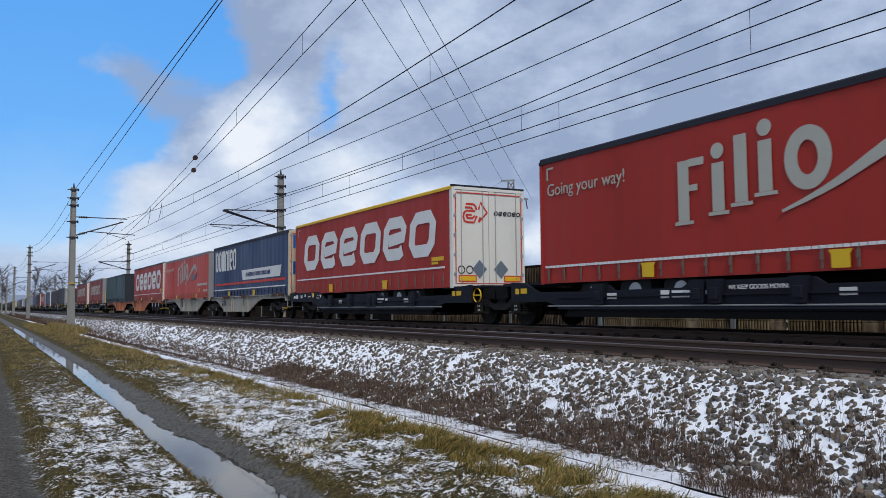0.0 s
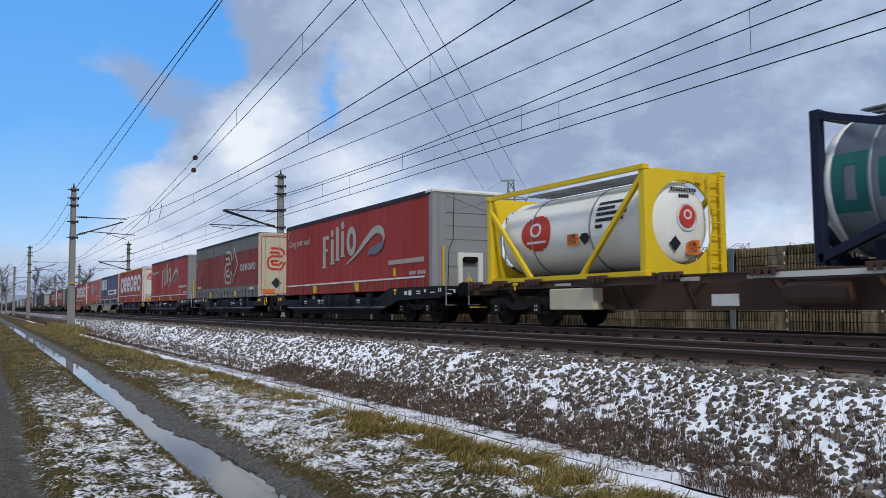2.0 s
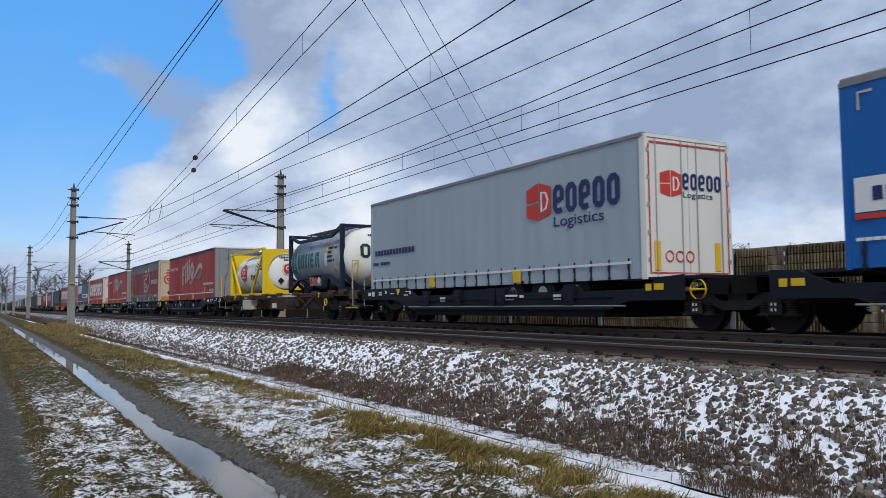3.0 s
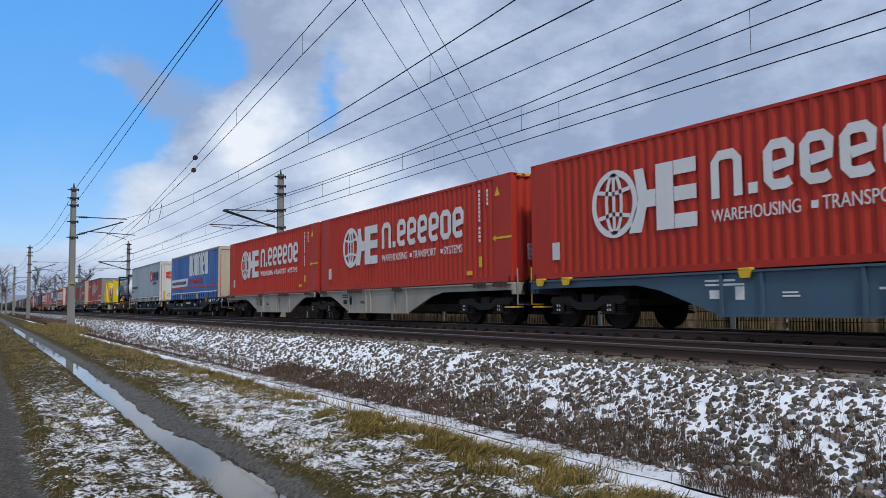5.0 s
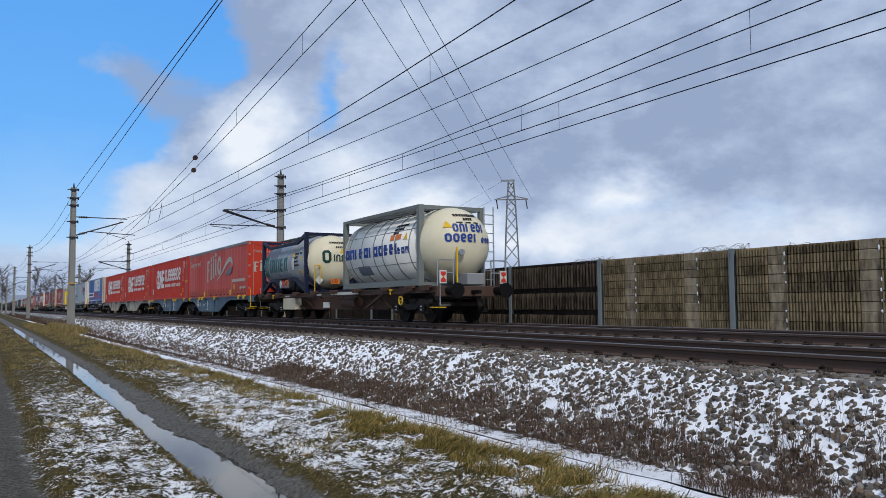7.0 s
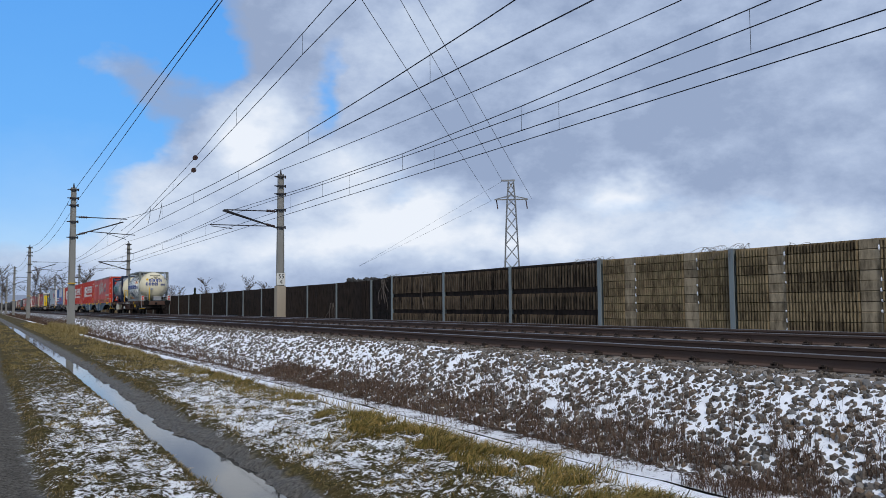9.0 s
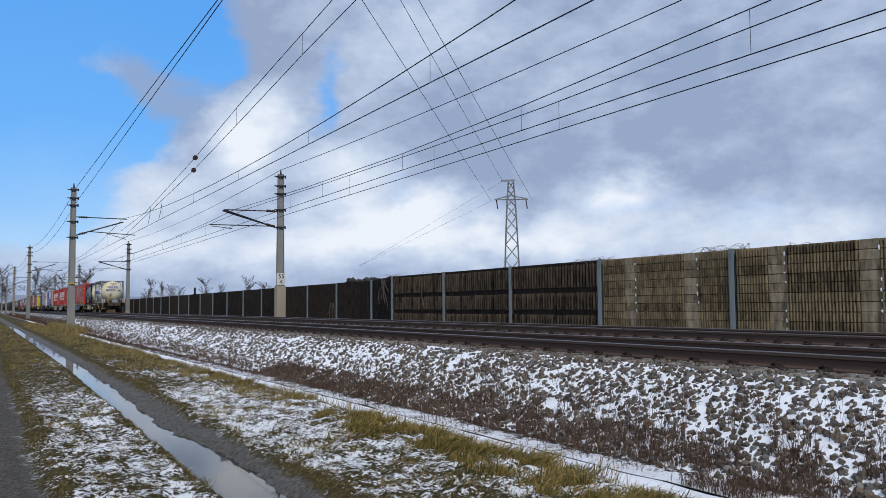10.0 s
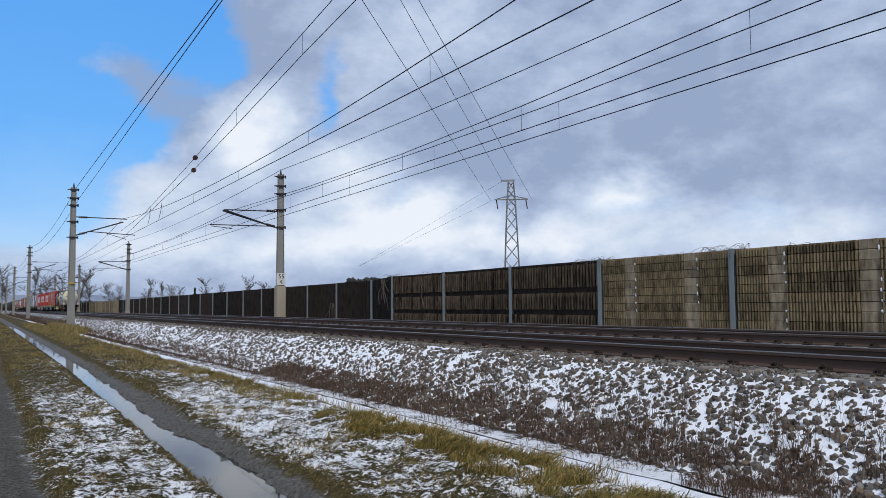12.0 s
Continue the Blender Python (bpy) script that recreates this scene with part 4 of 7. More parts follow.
def catenary(x, y0, span, count, zc, dip, zw, step, r=0.013):
    top = spans(x, y0, span, count, zc, dip)
    w = wire("catenary_wire", "dark sagging messenger wire with droppers above the track", top, r)
    wire("contact_wire", "taut dark copper contact wire above the track", [(x, y0, zw), (x, y0 + span * count, zw)], r)
    for k in range(3):
        for j in range(1, int(span / step)):
            y = y0 + span * k + j * step
            u = (j * step) / span
            z = zc - dip * 4 * u * (1 - u)
            if y > -5:
                d = rod(bmesh.new(), (x, y, zw), (x, y, z), 0.006, 5)
                part("dropper", d, WIRE, w)


catenary(8.5, -0.1, 61.4, 5, 6.95, 1.10, 5.5, 7.75)
catenary(13.17, 48.5, 61.0, 4, 6.50, 0.38, 5.5, 7.65)
for x, zs, ds in ((13.17, ((-12, 7.2), (0, 6.78), (10, 6.44), (18.5, 6.2), (26, 6.1), (36, 6.2), (48.5, 6.5)), (10.6, 18.5, 26.0, 34.0)), (14.05, ((-12, 6.95), (9.6, 6.44), (18.6, 6.30), (26, 6.32), (36, 6.42), (48.5, 6.62), (80, 6.4), (109.5, 6.6)), (17.9, 25.2, 33.0, 41.0))):
    w = wire("catenary_wire", "dark sagging messenger wire with droppers above the track", [(x, a, b) for a, b in zs], 0.013)
    wire("contact_wire", "taut dark copper contact wire above the track", [(x, -12, 5.5), (x, zs[-1][0], 5.5)], 0.013)
    for y in ds:
        za = np.interp(y, [a for a, _ in zs], [b for _, b in zs])
        part("dropper", rod(bmesh.new(), (x, y, 5.5), (x, y, float(za)), 0.006, 5), WIRE, w)
wire("feeder_wire", "dark feeder cable strung along the near masts", [(5.6, -10, 9.3), (5.6, 21, 9.2), (5.6, 45, 8.6), (5.62, 61.3, 8.25)] + spans(5.62, 61.3, 61.4, 4, 8.25, 0.9), 0.016)
wire("feeder_wire", "dark feeder cable strung along the near masts", spans(5.42, -0.1, 61.4, 1, 9.0, -0.08) + spans(5.42, 61.3, 61.4, 4, 8.98, 0.9), 0.016)
wire("return_wire", "dark return cable strung over the far mast tops", spans(16.0, -12.5, 61.0, 5, 9.12, 0.48), 0.015)
wire("catenary_wire", "dark catenary wire rising out of the near track", [(8.5, -5, 12.0), (8.5, 21.2, 9.37), (8.5, 31.3, 8.43), (8.5, 38.5, 7.61), (8.5, 52, 6.4), (8.45, 61.3, 6.1)], 0.013)
lift = wire("contact_wire", "dark contact wire rising out of the near track", [(8.5, -5, 11.0), (8.5, 19.5, 8.79), (8.5, 23.6, 8.47), (8.5, 31.3, 7.74), (8.5, 38.8, 7.06), (8.5, 61.3, 5.55)], 0.013)
for y, za, zb in ((23.7, 8.46, 9.13), (31.3, 7.74, 8.43), (43.5, 6.75, 7.17), (48.0, 6.44, 6.77)):
    part("dropper", rod(bmesh.new(), (8.5, y, za), (8.5, y, zb), 0.006, 5), WIRE, lift)
for y, z in ((38.5, 7.61), (38.8, 7.06)):
    bm = bmesh.new()
    for k in range(3):
        rod(bm, (8.5, y - 0.12 + 0.1 * k, z), (8.5, y - 0.06 + 0.1 * k, z), 0.12 - 0.02 * k, 10)
    tagged(part("wire_insulator", bm, INSUL), "dark ribbed insulator strung in the overhead wire", "insulator", "wire insulators")
for i in range(2):
    y0 = 50 - 3.5 * i
    wire("jumper_cable", "dark jumper cable looped between the overhead wires", [(8.5, y0, 6.5 - 0.1 * i), (8.45, y0 - 0.1, 6.15), (8.5, y0 + 0.3, 5.95), (8.5, y0 + 0.9, 5.55)], 0.014)


# ---- lattice pylon of the power line ----
def pylon(x, y):
    ob = thing("power_pylon", "grey steel lattice pylon with a crossarm and insulators", "pylon")
    ob.matrix_basis = pose(x, y, 0, 0, 0, -35)
    levels = [(-1, 1.75), (2.5, 1.6), (6.0, 1.45), (9.3, 1.32), (12.4, 1.2), (15.2, 1.08), (17.8, 0.96), (20.0, 0.86), (21.6, 0.75), (23.2, 0.62), (24.9, 0.5)]
    bm = bmesh.new()
    for (za, wa), (zb, wb) in zip(levels, levels[1:]):
        for sx, sy in ((1, 1), (1, -1), (-1, -1), (-1, 1)):
            beam(bm, (sx * wa, sy * wa, za), (sx * wb, sy * wb, zb), 0.2)
        for s in (1, -1):
            beam(bm, (-wa, s * wa, za), (wb, s * wb, zb), 0.1)
            beam(bm, (wa, s * wa, za), (-wb, s * wb, zb), 0.1)
            beam(bm, (s * wa, -wa, za), (s * wb, wb, zb), 0.1)
            beam(bm, (s * wa, wa, za), (s * wb, -wb, zb), 0.1)
    part("lattice_tower", bm, MAST_STEEL, ob)
    bm = bmesh.new()
    for s in (1, -1):
        beam(bm, (-3.3, s * 0.3, 21.3), (3.3, s * 0.3, 21.3), 0.14)
        beam(bm, (-3.3, s * 0.2, 21.35), (0, s * 0.7, 22.1), 0.1)
        beam(bm, (3.3, s * 0.2, 21.35), (0, s * 0.7, 22.1), 0.1)
    part("crossarm", bm, MAST_STEEL, ob)
    part("top_arm", beam(bmesh.new(), (-1.9, 0, 25.1), (0.8, 0, 25.1), 0.32), MAST_STEEL, ob)
    for sx in (-2.9, 2.9):
        part("insulator", rod(bmesh.new(), (sx, 0, 21.2), (sx + 0.25, 0, 19.4), 0.11, 8), INSUL, ob)
    return ob


pylon(90.0, 130.3)
for a, b in (((87.3, 133.4, 21.2), (24.6, 55.3, 24.0)), ((92.6, 127.0, 21.2), (28.4, 53.2, 24.0)), ((89.0, 131.8, 25.1), (28.9, 57.3, 25.5))):
    a, b = Vector(a), Vector(b)
    wire("power_line", "thin power cable sloping down to the lattice pylon", [a, b, b + (b - a) * 0.4], 0.03, "power cables")
for a in ((87.3, 133.4, 21.2), (89.0, 131.8, 25.1)):
    wire("power_line", "thin power cable leaving the lattice pylon", [a, (110, 250, 14)], 0.022, "power cables")


# ---- distance: leafless trees, woods and hills ----
def tree_mesh(seed):
    """A bare crown: kinked limbs of three-sided lengths that carry finer limbs all along."""
    rnd = random.Random(seed)
    vs, fs = [], []

    def length(p, q, ra, rb):
        d = (q - p).normalized()
        a = d.orthogonal().normalized()
        b = d.cross(a)
        n = len(vs)
        for c, r in ((p, ra), (q, rb)):
            for k in range(3):
                vs.append(c + a * r * math.cos(2.094 * k) + b * r * math.sin(2.094 * k))
        for k in range(3):
            fs.append((n + k, n + (k + 1) % 3, n + 3 + (k + 1) % 3, n + 3 + k))

    def grow(p, d, ln, r, depth):
        steps = 4
        for i in range(steps):
            d = (d + Vector((rnd.uniform(-0.2, 0.2), rnd.uniform(-0.2, 0.2), 0.08))).normalized()
            q = p + d * ln / steps
            length(p, q, r * (1 - 0.2 * i), r * (0.8 - 0.2 * i) + 0.0006)
            if depth < 3 and (depth or i):
                for _ in range(6 if depth == 0 else 2 + (rnd.random() < 0.4)):
                    a = rnd.uniform(0, 6.28)
                    side = Vector((math.cos(a), math.sin(a), rnd.uniform(0.1, 1.0)))
                    grow(p + (q - p) * rnd.random(), (d * 0.25 + side).normalized(), ln * rnd.uniform(0.30, 0.50) * (1 - 0.10 * i), max(r * 0.42, 0.0013), depth + 1)
            p = q
    grow(Vector((0, 0, 0)), Vector((0, 0, 1)), 0.86, 0.013, 0)
    me = bpy.data.meshes.new("crown")
    me.from_pydata(vs, [], fs)
    me.materials.append(BARK)
    return me


tree_meshes = [tree_mesh(s) for s in (1, 5, 9, 14)]
for i, (x, y, h) in enumerate(((5.9, 259.9, 12.8), (-1.0, 262.0, 10), (12.4, 259.7, 12.6), (15.5, 275.0, 12), (19.5, 259.3, 11), (24, 259.1, 11.2), (27.2, 258.6, 12.6), (33.0, 257.9, 9.2), (36, 268, 8), (42.6, 256.5, 9.6), (47.7, 255.6, 9), (51.2, 254.9, 8.6), (54, 262, 7.5), (61.0, 252.8, 10), (71.3, 250.0, 10.6), (75.5, 249.0, 9.6), (66, 256, 8.2))):
    tr = thing("bare_tree", "leafless winter tree with fine dark branches", "tree", "bare trees far off")
    tr.matrix_basis = pose(x, y, -1, 0, 0, i * 67)
    o = again("crown", tree_meshes[i % 4], tr)
    o.scale = (h * 1.15, h * 1.15, h * 1.08)


def wood_belt(name, label, pts, h, clump, n, mat, seed):
    """A belt of many small clumps with an uneven top."""
    rg = np.random.default_rng(seed)
    v, f = ico(1)
    u = rg.uniform(0, len(pts) - 1, n)
    P = np.array(pts, float)
    i = u.astype(int)
    base = P[i] + (P[i + 1] - P[i]) * (u - i)[:, None]
    hh = np.array([0.65 + 0.5 * noise.noise(Vector((a * 1.7, seed, 0))) + 0.25 * noise.noise(Vector((a * 9, seed, 3))) for a in u * 4])
    z = rg.uniform(0, 1, n) * np.maximum(hh, 0.15) * (h if np.isscalar(h) else np.interp(u, range(len(pts)), h))
    c = np.stack([base[:, 0] + rg.normal(0, clump, n), base[:, 1] + rg.normal(0, clump, n), base[:, 2] + z], 1)
    arr = v[None] * (rg.uniform(0.5, 1.2, (n, 3)) * clump)[:, None, :] * rg.uniform(0.7, 1.2, (n, len(v), 1)) + c[:, None, :]
    return tagged(scatter_mesh(name, [(arr, f)], mat), label, "woods", kind="stuff")


wood_belt("far_woods", "low dark line of far winter woods", [(-60, 420, -1), (20, 430, -1), (80, 420, -1), (150, 400, -1), (230, 380, -1)], 6.0, 1.3, 5200, WOODS, 3)
wood_belt("wooded_hill", "low wooded rise behind the barrier", [(100, 330, -1), (128, 322, 4), (140, 318, 8), (160, 310, 8.5), (176, 300, 4)], 5.0, 1.2, 1800, WOODS, 8)
bm = bmesh.new()
ridge = [(-700, 1500, 0), (-300, 1600, 20), (0, 1620, 27), (200, 1600, 24), (420, 1560, 16), (650, 1500, 10), (1000, 1300, 0)]
for k in range(len(ridge) - 1):
    a, b = ridge[k], ridge[k + 1]
    for j in range(12):
        u0, u1 = j / 12, (j + 1) / 12
        w = [[a[i] + (b[i] - a[i]) * u for i in range(3)] for u in (u0, u1)]
        zs = [q[2] + 5 * noise.noise(Vector((q[0] * 0.02, 0, 2))) for q in w]
        bm.faces.new([bm.verts.new(v) for v in ((w[0][0], w[0][1], -2), (w[1][0], w[1][1], -2), (w[1][0], w[1][1] + 60, zs[1]), (w[0][0], w[0][1] + 60, zs[0]))])
tagged(part("hills", bm, FAR_HILL), "pale far hills on the horizon", "hill", kind="structure")
co = thing("conifer", "small dark conifer standing behind the barrier", "tree")
co.matrix_basis = pose(53.5, 240, -1)
bm = bmesh.new()
rg_ = random.Random(2)
for k in range(90):
    z = rg_.uniform(1, 7.2)
    r = (7.6 - z) * 0.33
    a = rg_.uniform(0, 6.28)
    rod(bm, (0, 0, z), (r * math.cos(a), r * math.sin(a), z - 0.35 * r), 0.35, 4, 0.04)
part("crown", bm, CONIFER, co)
part("trunk", rod(bmesh.new(), (0, 0, 0), (0, 0, 7), 0.16, 6, 0.03), BARK, co)

# ---- the train: wagons first, then what they carry ----
MOVERS = []
NEAR = -1.0   # sign of x on the side of the path


def carried(ob, y):
    ob.matrix_basis = pose(TRACK_FAR, y, 0)
    MOVERS.append((ob, y))
    return ob


def side_m(x, y, z):
    """A flat sheet on a side wall: u runs towards -y, v upwards."""
    return Matrix(((0, 0, -1, x), (-1, 0, 0, y), (0, 1, 0, z), (0, 0, 0, 1)))


def end_m(x, y, z):
    """A flat sheet on an end wall that looks towards -y."""
    return Matrix(((1, 0, 0, x), (0, 0, -1, y), (0, 1, 0, z), (0, 0, 0, 1)))


def plate_poly(bm, pts, t=0.006, z0=0.0):
    va = [bm.verts.new((x, y, z0 + t)) for x, y in pts]
    vb = [bm.verts.new((x, y, z0)) for x, y in pts]
    bm.faces.new(va)
    n = len(pts)
    for i in range(n):
        bm.faces.new((va[i], vb[i], vb[(i + 1) % n], va[(i + 1) % n]))


def rect(bm, u0, u1, v0, v1, slant=0.0, t=0.006):
    plate_poly(bm, [(u0 + slant * v0, v0), (u1 + slant * v0, v0), (u1 + slant * v1, v1), (u0 + slant * v1, v1)], t)


def ribbon(bm, pts, w, closed=False, t=0.006):
    """A band of width w (or a width for each point) along a line."""
    n = len(pts)
    ws = w if isinstance(w, (list, tuple)) else [w] * n
    a, b = [], []
    for i, (x, y) in enumerate(pts):
        p = pts[(i - 1) % n] if closed or i else pts[0]
        q = pts[(i + 1) % n] if closed or i < n - 1 else pts[-1]
        d = Vector((q[0] - p[0], q[1] - p[1])).normalized()
        o = Vector((-d.y, d.x)) * ws[i] / 2
        a.append((x + o.x, y + o.y)), b.append((x - o.x, y - o.y))
    ta, tb = [bm.verts.new((*p, t)) for p in a], [bm.verts.new((*p, t)) for p in b]
    la, lb = [bm.verts.new((*p, 0)) for p in a], [bm.verts.new((*p, 0)) for p in b]
    for i in range(n if closed else n - 1):
        j = (i + 1) % n
        for f in ((tb[i], tb[j], ta[j], ta[i]), (ta[i], ta[j], la[j], la[i]), (lb[i], lb[j], tb[j], tb[i])):
            bm.faces.new(f)


def oval(cx, cy, rx, ry, n=28):
    return [(cx + rx * math.cos(2 * math.pi * k / n), cy + ry * math.sin(2 * math.pi * k / n)) for k in range(n)]


def sheet(name, bm, material, parent, m, label=""):
    ob = part(name, bm, material, parent, label)
    bmesh_fix = ob.data
    bmesh_fix.update()
    ob.matrix_basis = m
    return ob


def marks(bm, shapes, u, v, h, w, gap, stroke, slant=0.0):
    """A row of plain blocks: O ring, C open ring, I bar, N arch, B solid block, - space."""
    for s in shapes:
        def r(a, b, c, d):
            rect(bm, u + a, u + b, v + c, v + d, slant)
        k, g = stroke, 0.002
        if s == "I":
            r(0, k, 0, h)
            u += k + gap
            continue
        if s == "i":
            r(0, k, 0, h * 0.74)
            plate_poly(bm, oval(u + k / 2 + slant * (v + h * 0.9), v + h * 0.92, k * 0.55, k * 0.55, 12))
            u += k + gap
            continue
        if s == "-":
            u += w * 0.5
            continue
        if s == "B":
            r(0, w, 0, h)
        else:
            a, b, c = k / 2, w - k / 2, min(w, h) * 0.16
            lo, hi = k / 2, h - k / 2
            if s == "O":
                path = [(a + c, lo), (b - c, lo), (b, lo + c), (b, hi - c), (b - c, hi), (a + c, hi), (a, hi - c), (a, lo + c)]
            elif s == "N":
                path = [(a, 0), (a, hi - c), (a + c, hi), (b - c, hi), (b, hi - c), (b, 0)]
            else:
                path = [(b, lo + c * 0.5), (b - c, lo), (a + c, lo), (a, lo + c), (a, hi - c), (a + c, hi), (b - c, hi), (b, hi - c), (b, h * 0.52), (a + k * 0.52, h * 0.46)]
            ribbon(bm, [(u + p + slant * (v + q), v + q) for p, q in path], k, s == "O")
        u += w + gap
    return bm


def text(body, size, material, parent, m, label="", squeeze=1.0, name="lettering"):
    cu = bpy.data.curves.new("lettering", "FONT")
    cu.body, cu.size, cu.extrude = body, size, 0.003
    tmp = new("lettering", cu)
    me = bpy.data.meshes.new_from_object(tmp)
    bpy.data.objects.remove(tmp)
    me.materials.clear()
    me.materials.append(material)
    ob = new(name, me)
    ob.parent = parent
    ob.matrix_basis = m @ Matrix.Diagonal((squeeze, 1, 1, 1))
    return tagged(ob, label)


def bars(parent, m, rows, material, name="small_print"):
    """Small print as bars: rows of (u, v, length, height)."""
    bm = bmesh.new()
    for u, v, ln, h in rows:
        rect(bm, u, u + ln, v, v + h)
    return sheet(name, bm, material, parent, m)


# running gear, shared by all wagons
def lathe_x(bm, profile, y, z, n=24):
    rings = [[bm.verts.new((x, y + r * math.cos(2 * math.pi * k / n), z + r * math.sin(2 * math.pi * k / n))) for k in range(n)] for x, r in profile]
    for a, b in zip(rings, rings[1:]):
        for k in range(n):
            bm.faces.new((a[k], a[(k + 1) % n], b[(k + 1) % n], b[k]))
    bm.faces.new(rings[0]), bm.faces.new(rings[-1])
    bmesh.ops.recalc_face_normals(bm, faces=bm.faces)


bm = bmesh.new()
for s in (1, -1):
    lathe_x(bm, [(s * 0.82, 0.16), (s * 0.81, 0.36), (s * 0.825, 0.42), (s * 0.825, 0.455), (s * 0.70, 0.46), (s * 0.685, 0.49), (s * 0.66, 0.49), (s * 0.66, 0.16)], 0, 0.46)
rod(bm, (-1.05, 0, 0.46), (1.05, 0, 0.46), 0.08, 10)
wheelset_me = mesh_of("wheelset", bm, WHEEL)
bm = bmesh.new()
for s in (1, -1):
    x = s * 1.0
    prism(bm, [(-1.35, 0.62), (-1.25, 0.74), (-0.55, 0.74), (-0.35, 0.60), (0.35, 0.60), (0.55, 0.74), (1.25, 0.74), (1.35, 0.62), (1.2, 0.56), (0.55, 0.52), (0.3, 0.42), (-0.3, 0.42), (-0.55, 0.52), (-1.2, 0.56)], x - 0.06, x + 0.06)
    for y in (-0.9, 0.9):
        box(bm, x - 0.09 + s * 0.04, x + 0.13 * s + 0.05, y - 0.15, y + 0.15, 0.33, 0.60, bevel=0.03)
        for dy in (-0.27, 0.27):
            for k in range(5):
                rod(bm, (x + 0.02 * s, y + dy, 0.37 + 0.045 * k), (x + 0.02 * s, y + dy, 0.395 + 0.045 * k), 0.095, 10)
            box(bm, x - 0.1, x + 0.1, y + dy - 0.11, y + dy + 0.11, 0.32, 0.36)
box(bm, -1.0, 1.0, -0.22, 0.22, 0.45, 0.78)
for y in (-1.3, 1.3):
    box(bm, -0.95, 0.95, y - 0.05, y + 0.05, 0.52, 0.66)
bogie_me = mesh_of("bogie", bm, BOGIE)
bm = bmesh.new()
for y in (-0.9, 0.9):
    for dz in (0.40, 0.50):
        rect(bm, -y - 0.05, -y - 0.02, dz, dz + 0.05)
        rect(bm, -y + 0.03, -y + 0.06, dz, dz + 0.05)
axle_mark_me = mesh_of("axle_box_mark", bm, WHITE_MARK)


def bogie(parent, y):
    b = again("bogie", bogie_me, parent, 0, y)
    again("wheelset", wheelset_me, b, 0, -0.9)
    again("wheelset", wheelset_me, b, 0, 0.9)
    a = again("axle_box_mark", axle_mark_me, b)
    a.matrix_basis = side_m(-1.155, 0, 0)
    return b


def buffers(parent, y, s, material=BLACK_DEEP):
    """Headstock with two buffers and a coupling at the end y; s is the way it looks."""
    part("headstock", cube_of(-1.28, 1.28, y - 0.06, y + 0.06, 0.82, 1.14, bevel=0.015), material, parent)
    for x in (-0.875, 0.875):
        bm = rod(bmesh.new(), (x, y, 1.0), (x, y + s * 0.36, 1.0), 0.13, 14)
        rod(bm, (x, y + s * 0.36, 1.0), (x, y + s * 0.60, 1.0), 0.10, 14)
        rod(bm, (x, y + s * 0.58, 1.0), (x, y + s * 0.63, 1.0), 0.235, 18)
        part("buffer", bm, BLACK_DEEP, parent)
    bm = cube_of(-0.06, 0.06, y, y + s * 0.5, 0.9, 1.02, bevel=0.02)
    rod(bm, (0.15, y, 0.85), (0.3, y + s * 0.4, 0.45), 0.03, 6)
    rod(bm, (0.3, y + s * 0.4, 0.45), (0.15, y + s * 0.55, 0.75), 0.03, 6)
    part("coupling", bm, BLACK_DEEP, parent)
    bm = rod(bmesh.new(), (-1.2, y + s * 0.12, 0.55), (-1.2, y + s * 0.12, 1.5), 0.018, 6)
    rod(bm, (-1.2, y + s * 0.12, 0.56), (-0.85, y + s * 0.12, 0.56), 0.018, 6)
    part("shunter_handrail", bm, YELLOW if material is BLUE_WAGON else BRIGHT_STEEL, parent)
    part("step", cube_of(-1.3, -0.9, y - s * 0.35, y - s * 0.05, 0.48, 0.51), YELLOW if material is not BLACK_WAGON else BLACK_DEEP, parent)


bm = prism(bmesh.new(), [(-0.19, 1.0), (-0.14, 0.55), (0.14, 0.55), (0.19, 1.0)], -1.44, -1.36)
box(bm, -1.47, -1.36, -0.09, 0.09, 0.62, 0.84, bevel=0.015)
bracket_me = mesh_of("lifting_bracket", bm, BLACK_WAGON)
bm = cube_of(-1.42, -1.36, -0.08, 0.08, 1.04, 1.10, bevel=0.01)
rod(bm, (-1.40, 0, 0.92), (-1.40, 0, 1.05), 0.022, 8)
hook_me = mesh_of("tie_down_hook", bm, YELLOW)


